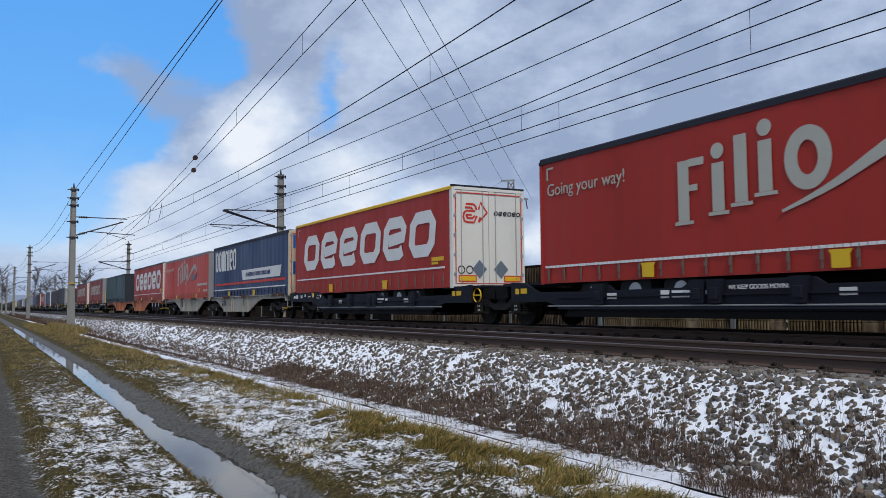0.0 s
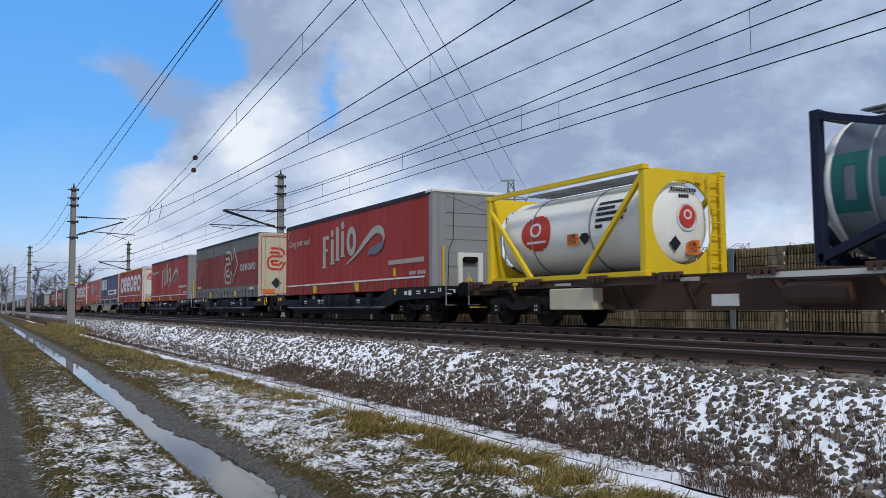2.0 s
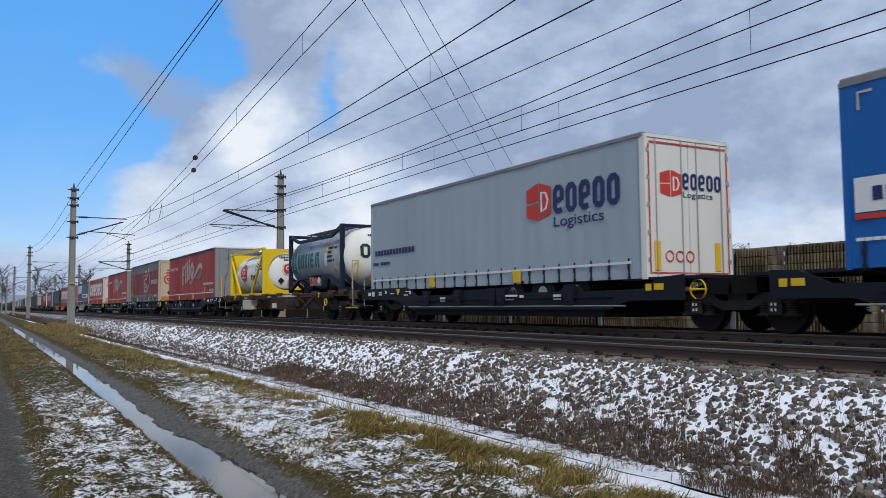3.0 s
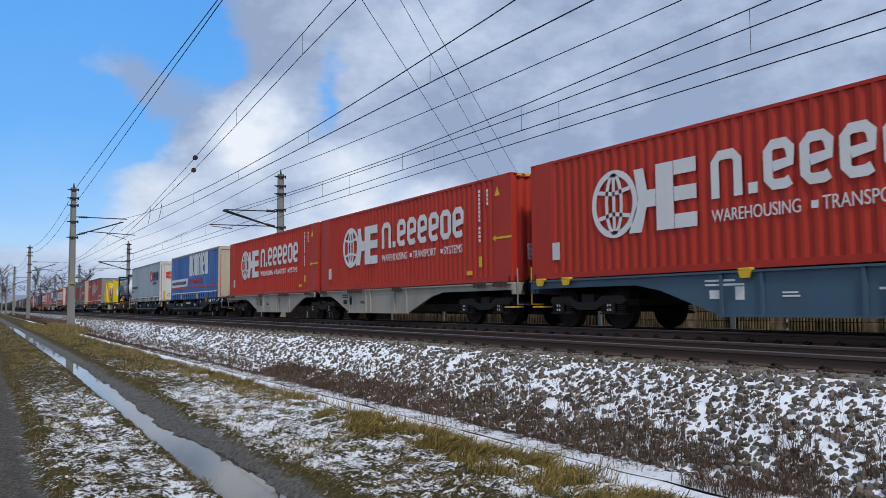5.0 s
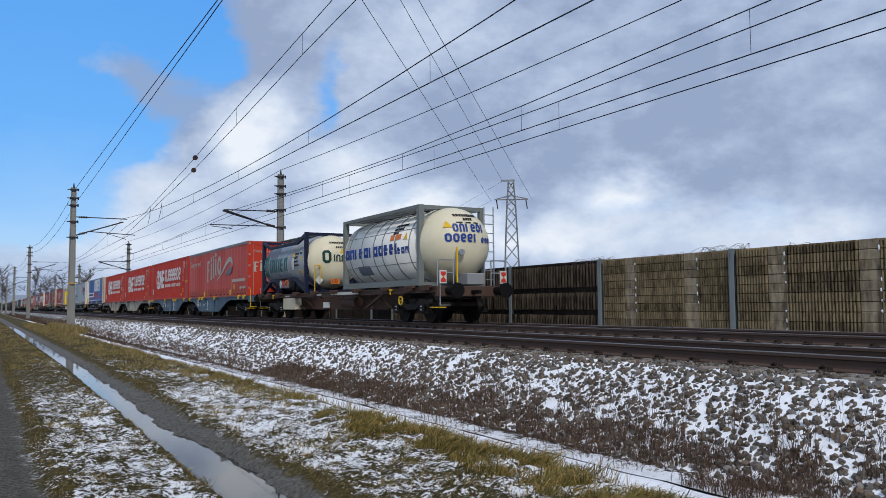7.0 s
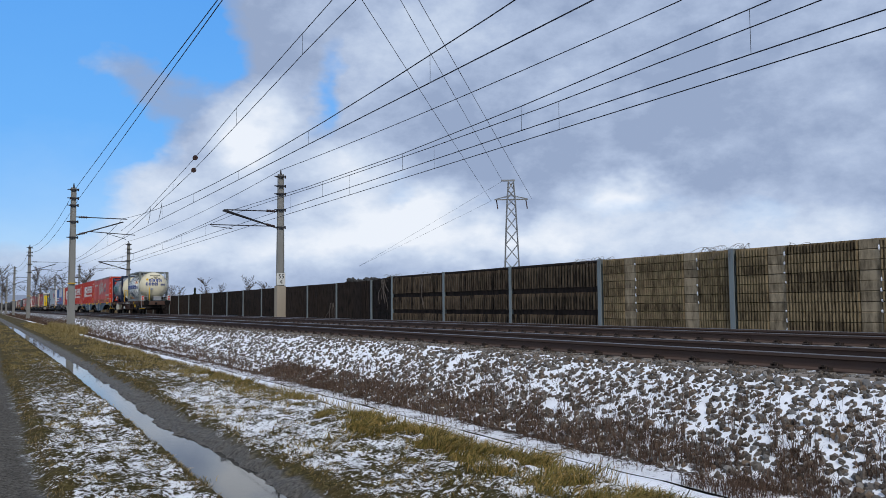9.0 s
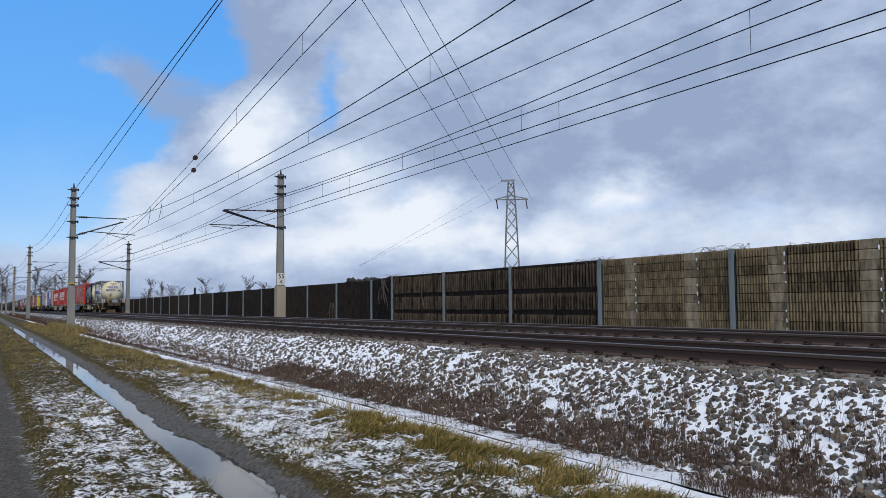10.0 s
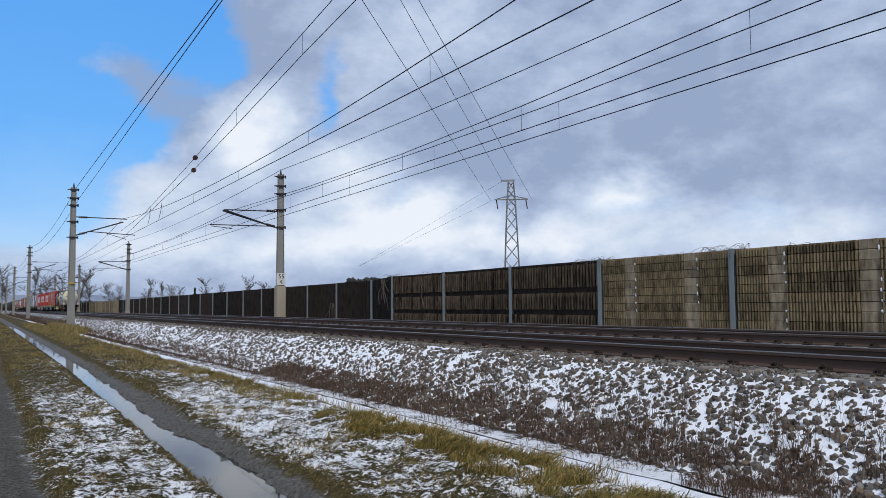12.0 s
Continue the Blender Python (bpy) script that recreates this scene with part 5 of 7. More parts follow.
def pocket_wagon(y, slogan=False):
    """Articulated pocket wagon: two low halves over a shared middle bogie."""
    w = carried(thing("pocket_wagon", "black articulated pocket wagon with low side sills", "freight wagon", "wagons of the train"), y)
    for s in (1, -1):
        prof = [(1.0, 1.12), (1.6, 1.09), (2.15, 0.86), (4.05, 0.84), (4.22, 0.97), (4.70, 0.97), (4.90, 0.85), (6.85, 0.86), (7.10, 0.98), (9.75, 0.98), (9.95, 0.86), (12.1, 0.86), (12.9, 1.14), (16.34, 1.14), (16.34, 0.78), (13.6, 0.74), (12.3, 0.40), (3.4, 0.40), (2.5, 0.62), (1.0, 0.62)]
        prof = [(s * u, z) for u, z in prof]
        for x in (-1.36, 1.28):
            part("side_sill", prism(bmesh.new(), prof, x, x + 0.08), BLACK_WAGON, w)
        for x in (-1.42, 1.34):
            part("brake_pipe", rod(bmesh.new(), (x + 0.03, s * 2.6, 0.51), (x + 0.03, s * 12.6, 0.51), 0.018, 8), MAST_STEEL, w, "pale grey pipe along the sill")
            bm = cube_of(x + 0.01, x + 0.08, s * 3.0, s * 12.4, 0.70, 0.73)
            box(bm, x, x + 0.08, s * 3.0, s * 12.4, 0.44, 0.48)
            part("sill_flange", bm, BLACK_WAGON, w)
            part("lower_beam", cube_of(x + 0.06, x + 0.12, s * 3.3, s * 12.2, 0.27, 0.41), BLACK_DEEP, w)
        part("pocket_floor", cube_of(-1.2, 1.2, s * 3.0, s * 12.4, 0.26, 0.34), BLACK_DEEP, w)
        part("end_deck", cube_of(-1.26, 1.26, s * 12.6, s * 16.34, 1.04, 1.12), BLACK_WAGON, w)
        part("middle_deck", cube_of(-1.26, 1.26, s * 0.5, s * 2.8, 1.04, 1.10), BLACK_WAGON, w)
        part("cross_beam", cube_of(-1.2, 1.2, s * 0.05, s * 0.6, 0.72, 1.02), BLACK_DEEP, w)
        for u in (4.45, 7.30, 7.72, 9.50, 11.4):
            again("lifting_bracket", bracket_me, w, 0, s * u)
        again("tie_down_hook", hook_me, w, 0.02, s * 13.4)
        bars(w, side_m(-1.365, s * 14.9, 0.86), [(0, 0.12, 0.25, 0.04), (0, 0.05, 0.25, 0.04), (0.5, 0.1, 0.12, 0.1), (0.9, 0.08, 0.3, 0.03), (1.4, 0.1, 0.05, 0.12), (1.52, 0.1, 0.05, 0.12), (-0.55, 0.02, 0.2, 0.16), (-0.85, 0.04, 0.2, 0.12), (1.9, 0.02, 0.28, 0.03), (2.3, 0.06, 0.1, 0.08), (2.0, 0.14, 0.4, 0.02)], WHITE_MARK)
        bars(w, side_m(-1.366, s * 6.9 + 0.6, 0.66), [(0, 0.0, 0.22, 0.16), (0.3, 0.1, 0.6, 0.05), (0.3, 0.01, 0.45, 0.05), (1.0, 0.04, 0.18, 0.1)], WHITE_MARK, "wagon_number")
        for k in range(2):
            sheet("data_plate", (lambda b: (rect(b, 0, 0.30, 0, 0.13), b)[1])(bmesh.new()), PLATE, w, side_m(-1.367, s * (4.9 + 5.5 * k) + 0.2, 0.66))
        sheet("warning_plate", (lambda b: (rect(b, 0, 0.16, 0, 0.14), rect(b, 0.24, 0.5, 0.01, 0.14), b)[2])(bmesh.new()), YELLOW, w, side_m(-1.367, s * 1.6 + 0.4, 0.82))
        bogie(w, s * 14.3)
        buffers(w, s * 16.36, s, BLACK_WAGON)
        wheel = rod(bmesh.new(), (-1.44, s * 0.55, 0.82), (-1.40, s * 0.55, 0.82), 0.19, 18)
        bmesh.ops.delete(wheel, geom=[f for f in wheel.faces if len(f.verts) > 6], context="FACES_ONLY")
        rod(wheel, (-1.42, s * 0.55 - 0.18, 0.82), (-1.42, s * 0.55 + 0.18, 0.82), 0.02, 6)
        if s > 0:
            part("brake_wheel", wheel, YELLOW, w, "yellow hand brake wheel")
        if slogan:
            if s < 0:
                text("WE KEEP GOODS MOVING", 0.115, WHITE_MARK, w, side_m(-1.43, -8.05, 0.80), squeeze=0.95)
    bogie(w, 0)
    return w


bm = cube_of(-1.42, -1.30, -0.14, 0.14, 1.13, 1.18, bevel=0.01)
prism(bm, [(-0.13, 1.13), (0.13, 1.13), (0.08, 1.0), (-0.08, 1.0)], -1.43, -1.37)
lock_me = mesh_of("twistlock_bracket", bm, YELLOW)
bm = cube_of(-1.42, -1.30, -0.3, 0.3, 1.10, 1.18, bevel=0.012)
for k in range(4):
    box(bm, -1.44, -1.41, -0.28 + 0.15 * k, -0.20 + 0.15 * k, 1.03, 1.17)
rusty_lock_me = mesh_of("twistlock_bracket", bm, BROWN_WAGON)


def container_wagon(y, mat, label, half=14.05, ring=False):
    """Articulated container wagon with fish-bellied side beams."""
    w = carried(thing("container_wagon", label, "freight wagon", "wagons of the train"), y)
    for s in (1, -1):
        prof = [(0.35, 1.10), (half, 1.10), (half, 0.94), (10.4, 0.94), (9.7, 0.82), (8.2, 0.33), (3.3, 0.33), (1.9, 0.84), (1.4, 0.94), (0.35, 0.94)]
        prof = [(s * u, z) for u, z in prof]
        for x in (-1.30, 1.24):
            part("side_beam", prism(bmesh.new(), prof, x, x + 0.06), mat, w)
        bm = cube_of(-1.36, -1.24, s * 0.35, s * half, 1.10, 1.14)
        box(bm, 1.24, 1.36, s * 0.35, s * half, 1.10, 1.14)
        box(bm, -1.36, -1.29, s * 3.3, s * 8.2, 0.30, 0.335)
        part("flange", bm, mat, w)
        for u in (3.4, 4.9, 5.3, 7.2, 8.1):
            part("stiffener", cube_of(-1.35, -1.29, s * u - 0.03, s * u + 0.03, 0.34, 1.09), mat, w)
        part("cross_beam", cube_of(-1.24, 1.24, s * 3.3, s * 8.2, 0.9, 1.05), BLACK_DEEP, w)
        part("centre_sill", cube_of(-0.3, 0.3, s * 0.2, s * half, 0.6, 1.08), BLACK_DEEP, w)
        for u in (0.9, 3.7, 4.4, 7.5, 12.6, 13.6):
            again("twistlock_bracket", lock_me if mat is BLUE_WAGON else rusty_lock_me, w, 0, s * u)
        bars(w, side_m(-1.304, s * 5.6 + 2.9, 0.75), [(0, 0.2, 0.7, 0.04), (0, 0.12, 0.9, 0.04), (0.1, -0.12, 0.32, 0.16), (0.7, -0.14, 0.2, 0.24), (1.7, -0.04, 0.3, 0.03), (1.7, -0.1, 0.34, 0.03)], WHITE_MARK if mat is BLUE_WAGON else BLACK_MARK)
        if ring:
            bm = bmesh.new()
            ribbon(bm, oval(0, 0, 0.21, 0.21), 0.05, True)
            rect(bm, -0.38, -0.25, -0.02, 0.02), rect(bm, 0.25, 0.38, -0.02, 0.02)
            ribbon(bm, oval(0, 0, 0.09, 0.09, 16), 0.03, True)
            sheet("emblem", bm, WHITE_MARK, w, side_m(-1.304, s * 5.0 - 0.3, 0.76))
            bars(w, side_m(-1.304, s * 5.0, 0.40), [(0.03 + 0.085 * k, 0, 0.06, 0.07) for k in range(6)], WHITE_MARK)
        bogie(w, s * 12.3)
        buffers(w, s * half, s, mat)
    bogie(w, 0)
    return w


def tank_wagon(y, label, last=False):
    """Four-axle flat wagon with an open belly frame."""
    w = carried(thing("flat_wagon", label, "freight wagon", "wagons of the train"), y)
    for x in (-1.30, 1.20):
        bm = cube_of(x, x + 0.10, -9.0, 9.0, 0.95, 0.975)
        box(bm, x + 0.03, x + 0.07, -9.0, 9.0, 0.975, 1.09)
        box(bm, x, x + 0.10, -9.0, 9.0, 1.09, 1.12)
        part("side_sill", bm, BROWN_WAGON, w)
    for x in (-0.62, 0.58):
        part("belly_beam", prism(bmesh.new(), [(-6.0, 1.05), (6.0, 1.05), (4.2, 0.42), (-4.2, 0.42)], x, x + 0.05), BROWN_WAGON, w)
    bm = bmesh.new()
    for u in (-4.4, -2.9, -1.0, 1.0, 2.9, 4.4):
        beam(bm, (-1.2, u, 1.0), (-0.62, u + 0.25 * (1 if u > 0 else -1), 0.45), 0.07)
        beam(bm, (-1.2, u, 1.0), (1.2, u, 1.0), 0.09)
    for s in (1, -1):
        beam(bm, (-1.25, s * 5.3, 1.0), (-1.0, s * 3.2, 0.45), 0.09)
    part("brace", bm, BROWN_WAGON, w)
    part("deck_frame", cube_of(-0.35, 0.35, -9, 9, 0.75, 1.06), BLACK_DEEP, w)
    part("equipment_box", cube_of(-1.33, -1.02, 3.6, 5.2, 0.42, 0.92, bevel=0.02), CREAM_PANEL, w, "grimy cream equipment box")
    part("data_plate", cube_of(-1.335, -1.29, -0.4, 0.2, 0.50, 0.72), PLATE, w, "white data plate")
    part("air_tank", rod(bmesh.new(), (-0.95, -1.2, 0.70), (-0.95, -2.4, 0.70), 0.2, 16), BROWN_WAGON, w, "rusty round air tank")
    bars(w, side_m(-1.303, 1.0, 0.985), [(0, 0, 0.5, 0.08), (1.6, 0.0, 0.9, 0.07), (3.2, 0.02, 0.3, 0.05), (-4.0, 0, 0.6, 0.06)], CREAM_MARK)
    for u in (-8.5, -7.4, -5.6, -3.2, -1.0, 1.2, 3.4, 5.8, 7.3, 8.5):
        again("twistlock_bracket", rusty_lock_me, w, 0, u)
    for u in (-6.0, 6.6):
        again("tie_down_hook", hook_me, w, 0.04, u)
    bm = cube_of(-1.31, -1.29, -3.2, -1.2, 0.985, 1.085)
    part("sill_plate", bm, PLATE, w, "pale plate along the sill")
    for s in (1, -1):
        bogie(w, s * 6.9)
        buffers(w, s * 9.0, s, BROWN_WAGON)
    wheel = bmesh.new()
    ribbon(wheel, oval(0, 0, 0.13, 0.13), 0.04, True, 0.03)
    rect(wheel, -0.11, 0.11, -0.015, 0.015)
    sheet("brake_wheel", wheel, YELLOW, w, side_m(-1.36, -6.8, 0.72), "yellow hand brake wheel")
    if last:
        for x in (-1.1, 1.1):
            bm = cube_of(x - 0.12, x + 0.12, -9.14, -9.10, 1.22, 1.62, bevel=0.004)
            pl = part("tail_plate", bm, PLATE, w, "white and red tail plate")
            b2 = bmesh.new()
            plate_poly(b2, [(-0.09, 0.28), (0, 0.2), (0.09, 0.28), (0.09, 0.36), (-0.09, 0.36)])
            plate_poly(b2, [(-0.09, 0.04), (0.09, 0.04), (0.09, 0.12), (0, 0.2), (-0.09, 0.12)])
            sheet("red_mark", b2, RED_MARK, pl, end_m(x, -9.142, 1.22))
        bm = bmesh.new()
        for x in (-1.25, 1.25):
            for a, b in (((x, -9.05, 1.15), (x, -9.05, 1.95)), ((x, -9.05, 1.95), (x * 0.55, -9.05, 1.95)), ((x * 0.55, -9.05, 1.95), (x * 0.55, -9.05, 1.15)), ((x, -9.05, 1.55), (x * 0.55, -9.05, 1.55))):
                rod(bm, a, b, 0.022, 6)
        part("end_handrail", bm, BRIGHT_STEEL, w)
    return w


pocket_wagon(18.2, slogan=True)
pocket_wagon(-15.75)
tank_wagon(-42.65, "rust-brown flat wagon carrying tank containers")
pocket_wagon(-69.3, slogan=True)
container_wagon(-101.4, BEIGE_WAGON, "grimy beige articulated container wagon with fish-bellied beams")
container_wagon(-130.4, BLUE_WAGON, "slate-blue articulated container wagon with fish-bellied beams", 14.1, True)
tank_wagon(-155.45, "rust-brown flat wagon with tail plates, last of the train", True)
container_wagon(49.3, BEIGE_WAGON, "grimy beige articulated container wagon with fish-bellied beams", 13.9)
container_wagon(80.5, ORANGE_WAGON, "faded orange articulated container wagon with dirty beams", 15.5)
for k in range(19):
    pocket_wagon(114.9 + 34.0 * k)


# ---- curtain-sided trailers ----
bm = cube_of(-1.305, -1.292, -0.022, 0.022, 0.0, 0.40)
box(bm, -1.325, -1.30, -0.035, 0.035, 0.16, 0.27, bevel=0.006)
box(bm, -1.318, -1.28, -0.028, 0.028, -0.05, 0.02)
strap_me = mesh_of("strap", bm, STRAP)
red_strap_me = mesh_of("strap", bm := box(box(bmesh.new(), -1.305, -1.292, -0.022, 0.022, 0.0, 0.40), -1.322, -1.30, -0.035, 0.035, 0.14, 0.27, bevel=0.006), RED_STRAP)
bm = prism(bmesh.new(), [(-0.21, 0.30), (0.21, 0.30), (0.16, 0.22), (0.16, 0.0), (-0.16, 0.0), (-0.16, 0.22)], -1.318, -1.300)
pad_me = mesh_of("lifting_pad", bm, YELLOW)


def curtain_sheet(bm, x, ya, yb, za, zb, seed, wave=0.015):
    nu, nv = 90, 10
    g = [[bm.verts.new((x + wave * noise.noise(Vector((a * 14, b * 1.5, seed))) + 0.5 * wave * math.sin(a * 140 + seed), ya + (yb - ya) * a, za + (zb - za) * b)) for a in [i / nu for i in range(nu + 1)]] for b in [j / nv for j in range(nv + 1)]]
    for r0, r1 in zip(g, g[1:]):
        for i in range(nu):
            bm.faces.new((r0[i], r1[i], r1[i + 1], r0[i + 1])).smooth = True
    return bm


def trailer(y, label, tarp, top=4.10, bottom=1.06, roof=ROOF_DARK, end="door", strap=None, tape=None, pads=(-2.6, 2.3), seed=0, end_mat=WHITE_PANEL, skirt=None, group="curtain-sided trailers", category="trailer", name="curtain_trailer", wheels=True, roof_h=0.13, half=6.8, far_end=None):
    """A curtain-sided box 13.6 m long with straps along its lower edge."""
    t = carried(thing(name, label, category, group), y)
    h = half
    part("body", cube_of(-1.262, 1.27, -h + 0.03, h - 0.03, bottom + 0.1, top - roof_h), tarp if skirt is None else GREY_TARP, t)
    zc = bottom + 0.02 if skirt is None else bottom + 0.60
    part("curtain", curtain_sheet(bmesh.new(), -1.282, h - 0.06, -h + 0.10, zc, top - roof_h - (0.01 if skirt is None else 0.66), seed), tarp, t, "taut printed side curtain")
    if skirt:
        part("skirt", curtain_sheet(bmesh.new(), -1.288, h - 0.06, -h + 0.10, bottom, zc, seed + 3, 0.022), skirt, t, "grimy grey lower skirt")
        part("upper_band", curtain_sheet(bmesh.new(), -1.289, h - 0.06, -h + 0.10, top - roof_h - 0.66, top - roof_h - 0.005, seed + 5, 0.010), skirt, t, "grimy grey upper band")
    bm = cube_of(-1.30, 1.30, -h, h, top - roof_h, top, bevel=0.03)
    box(bm, -1.31, -1.285, -h, h, top - roof_h - 0.02, top - roof_h + 0.05)
    part("roof_rail", bm, roof, t)
    part("chassis", cube_of(-0.5, 0.5, -h + 0.4, h - 0.2, 0.92, bottom + 0.12), BLACK_DEEP, t)
    part("floor_rail", cube_of(-1.27, 1.27, -h, h, bottom + 0.02, bottom + 0.10), BLACK_DEEP if tape is None else DARK_STEEL, t)
    for s in (1, -1):
        part("corner_post", cube_of(-1.296, -1.20, s * (h - 0.10), s * h, bottom, top - roof_h), end_mat if s < 0 else tarp, t)
    if wheels:
        for u in ((1.55, 2.85, 4.15) if end == "nose" else (-5.2, -3.9, -2.6)):
            for x in (-0.98, 0.98):
                wh = part("wheel", rod(bmesh.new(), (x - 0.18, u + 0.8, 0.82), (x + 0.18, u + 0.8, 0.82), 0.48, 20), RUBBER, t)
                part("rim", rod(bmesh.new(), (x - 0.19, u + 0.8, 0.82), (x + 0.19, u + 0.8, 0.82), 0.19, 18), BRIGHT_STEEL, wh, "worn bare steel rim")
    n = 22
    me = red_strap_me if strap == "red" else strap_me
    for k in range(n):
        again("strap", me, t, 0, -h + 0.45 + k * (2 * h - 0.8) / (n - 1) + 0.04 * math.sin(k * 7 + seed), bottom + 0.06)
    for u in pads:
        again("lifting_pad", pad_me, t, -0.012, -u, bottom + 0.06)
    if tape is not None:
        bm = bmesh.new()
        for k in range(int((2 * h - 0.5) / 0.14)):
            rect(bm, k * 0.14, k * 0.14 + 0.125, 0, 0.055)
        sheet("reflective_tape", bm, WHITE_MARK, t, side_m(-1.300, h - 0.2, tape))
    bm = bmesh.new()
    ribbon(bm, [(0, -0.28), (0, 0), (0.24, 0)], 0.05)
    sheet("corner_mark", bm, CREAM_MARK, t, side_m(-1.296, h - 0.32, top - roof_h - 0.16 if not skirt else top - 0.95))
    if end == "door":
        for x0, x1 in ((-1.20, -0.008), (0.008, 1.20)):
            d = part("rear_door", cube_of(x0, x1, -h - 0.035, -h + 0.02, bottom + 0.12, top - roof_h - 0.04, bevel=0.008), end_mat, t, "pale rear door leaf")
            for xx in (x0 + 0.22, x1 - 0.22):
                part("lock_rod", rod(bmesh.new(), (xx, -h - 0.06, bottom + 0.05), (xx, -h - 0.06, top - roof_h - 0.03), 0.012, 6), BRIGHT_STEEL, d)
            hx = x0 if x0 < -0.5 else x1
            for k in range(5):
                part("hinge", cube_of(hx - 0.05, hx + 0.05, -h - 0.06, -h - 0.03, bottom + 0.35 + 0.58 * k, bottom + 0.45 + 0.58 * k, bevel=0.006), BRIGHT_STEEL, d)
        bm = bmesh.new()
        for x0, x1, z0, z1 in ((-1.29, -1.205, bottom, top - 0.05), (1.205, 1.29, bottom, top - 0.05), (-1.205, 1.205, top - roof_h - 0.03, top - 0.03), (-1.205, 1.205, bottom, bottom + 0.11)):
            box(bm, x0, x1, -h - 0.05, -h + 0.04, z0, z1)
        part("rear_frame", bm, end_mat, t)
        bm = bmesh.new()
        for x0, x1, z0, z1 in ((-1.19, -1.16, bottom + 0.15, top - 0.25), (1.16, 1.19, bottom + 0.15, top - 0.25), (-1.15, 1.15, top - 0.22, top - 0.19), (-1.15, 1.15, bottom + 0.13, bottom + 0.15)):
            rect(bm, x0, x1, z0, z1)
        sheet("red_reflective_tape", bm, RED_MARK, t, end_m(0, -h - 0.053, 0))
    elif end == "nose":
        bm = cube_of(-1.18, 1.18, -h - 0.16, -h + 0.02, bottom + 0.1, top - 0.12, bevel=0.02)
        for k in range(5):
            box(bm, -0.82, 1.05, -h - 0.175, -h - 0.16, bottom + 0.30 + 0.42 * k, bottom + 0.31 + 0.42 * k)
        part("front_wall", bm, GREY_PANEL, t, "light grey ribbed front wall")
        bm = bmesh.new()
        for x in (-1.16, 1.16):
            rod(bm, (x, -h - 0.04, bottom), (x, -h - 0.04, top - 0.12), 0.15, 16)
        part("corner_column", bm, GREY_PANEL, t, "rounded grey corner column")
        bm = cube_of(-0.85, 1.0, -h - 0.18, -h - 0.10, top - 0.72, top - 0.17, bevel=0.015)
        beam(bm, (-0.85, -h - 0.185, top - 0.72), (1.0, -h - 0.185, top - 0.16), 0.02)
        beam(bm, (-0.85, -h - 0.185, top - 0.16), (1.0, -h - 0.185, top - 0.72), 0.02)
        part("upper_flap", bm, GREY_PANEL, t)
        bm = cube_of(-1.32, 1.32, -h - 0.22, -h + 0.35, top - 0.14, top + 0.03, bevel=0.06)
        part("roof_hood", bm, WHITE_PANEL, t, "off-white rounded roof hood")
        bm = cube_of(-0.45, -0.30, -h - 0.26, -h - 0.16, bottom + 0.05, bottom + 1.15, bevel=0.01)
        box(bm, 0.28, 0.45, -h - 0.26, -h - 0.16, bottom + 0.05, bottom + 1.15, bevel=0.01)
        box(bm, -0.30, 0.28, -h - 0.24, -h - 0.16, bottom + 0.98, bottom + 1.15)
        part("coupling_bracket", bm, WHITE_PANEL, t)
        part("connector_box", cube_of(-0.25, 0.24, -h - 0.30, -h - 0.16, bottom + 0.85, bottom + 1.02, bevel=0.02), BLACK_DEEP, t)
        bm = bmesh.new()
        plate_poly(bm, [(-0.13, 0), (0.13, 0), (0, 0.22)])
        sheet("warning_triangle", bm, YELLOW, t, end_m(-0.02, -h - 0.178, bottom + 0.25))
        part("marker_pole", cube_of(-1.0, -0.95, -h - 0.24, -h - 0.18, bottom + 0.1, bottom + 1.35), YELLOW, t)
        bm = bmesh.new()
        ribbon(bm, [(0, 0), (0.05, 1.2), (0.2, 1.5), (0.25, 3.0)], 0.02)
        sheet("cable", bm, BLACK_MARK, t, end_m(-0.8, -h - 0.19, bottom + 0.05))
    else:
        part("end_wall", cube_of(-1.27, 1.27, -h - 0.02, -h + 0.03, bottom, top - roof_h), end_mat, t)
    return t


def flowing(pts, ws, n=5):
    """A smooth line through points, with its widths, n lengths between each two."""
    rows = [(*p, w) for p, w in zip(pts, ws)]
    rows = [rows[0], *rows, rows[-1]]
    out = []
    for a, b, c, d in zip(rows, rows[1:], rows[2:], rows[3:]):
        for i in range(n):
            f = i / n
            out.append([0.5 * (2 * q + (r - p) * f + (2 * p - 5 * q + 4 * r - e) * f * f + (3 * q - p - 3 * r + e) * f ** 3) for p, q, r, e in zip(a, b, c, d)])
    out.append(list(rows[-1]))
    return [(p[0], p[1]) for p in out], [max(p[2], 0.01) for p in out]


def swoosh(t, u, z, k=1.0, x=-1.302):
    """Pale ribbon that rises and curls over, with a grey leaf under it."""
    bm = bmesh.new()
    pts = [(0, -0.68), (0.55, -0.50), (1.1, -0.28), (1.65, 0.0), (2.2, 0.26), (2.7, 0.42), (3.15, 0.36), (3.35, 0.12), (3.25, 0.0)]
    ribbon(bm, *flowing([(a * k, b * k) for a, b in pts], [0.05, 0.09, 0.14, 0.2, 0.25, 0.27, 0.26, 0.14, 0.03]))
    sheet("ribbon_emblem", bm, CREAM_MARK, t, side_m(x, -u, z))
    bm = bmesh.new()
    pts = [(1.95, -0.48), (2.3, -0.30), (2.7, -0.28), (3.1, -0.18), (3.36, -0.02)]
    ribbon(bm, *flowing([(a * k, b * k) for a, b in pts], [0.03, 0.2, 0.32, 0.26, 0.04]))
    sheet("leaf_emblem", bm, GREYBLUE_MARK, t, side_m(x - 0.009, -u, z))


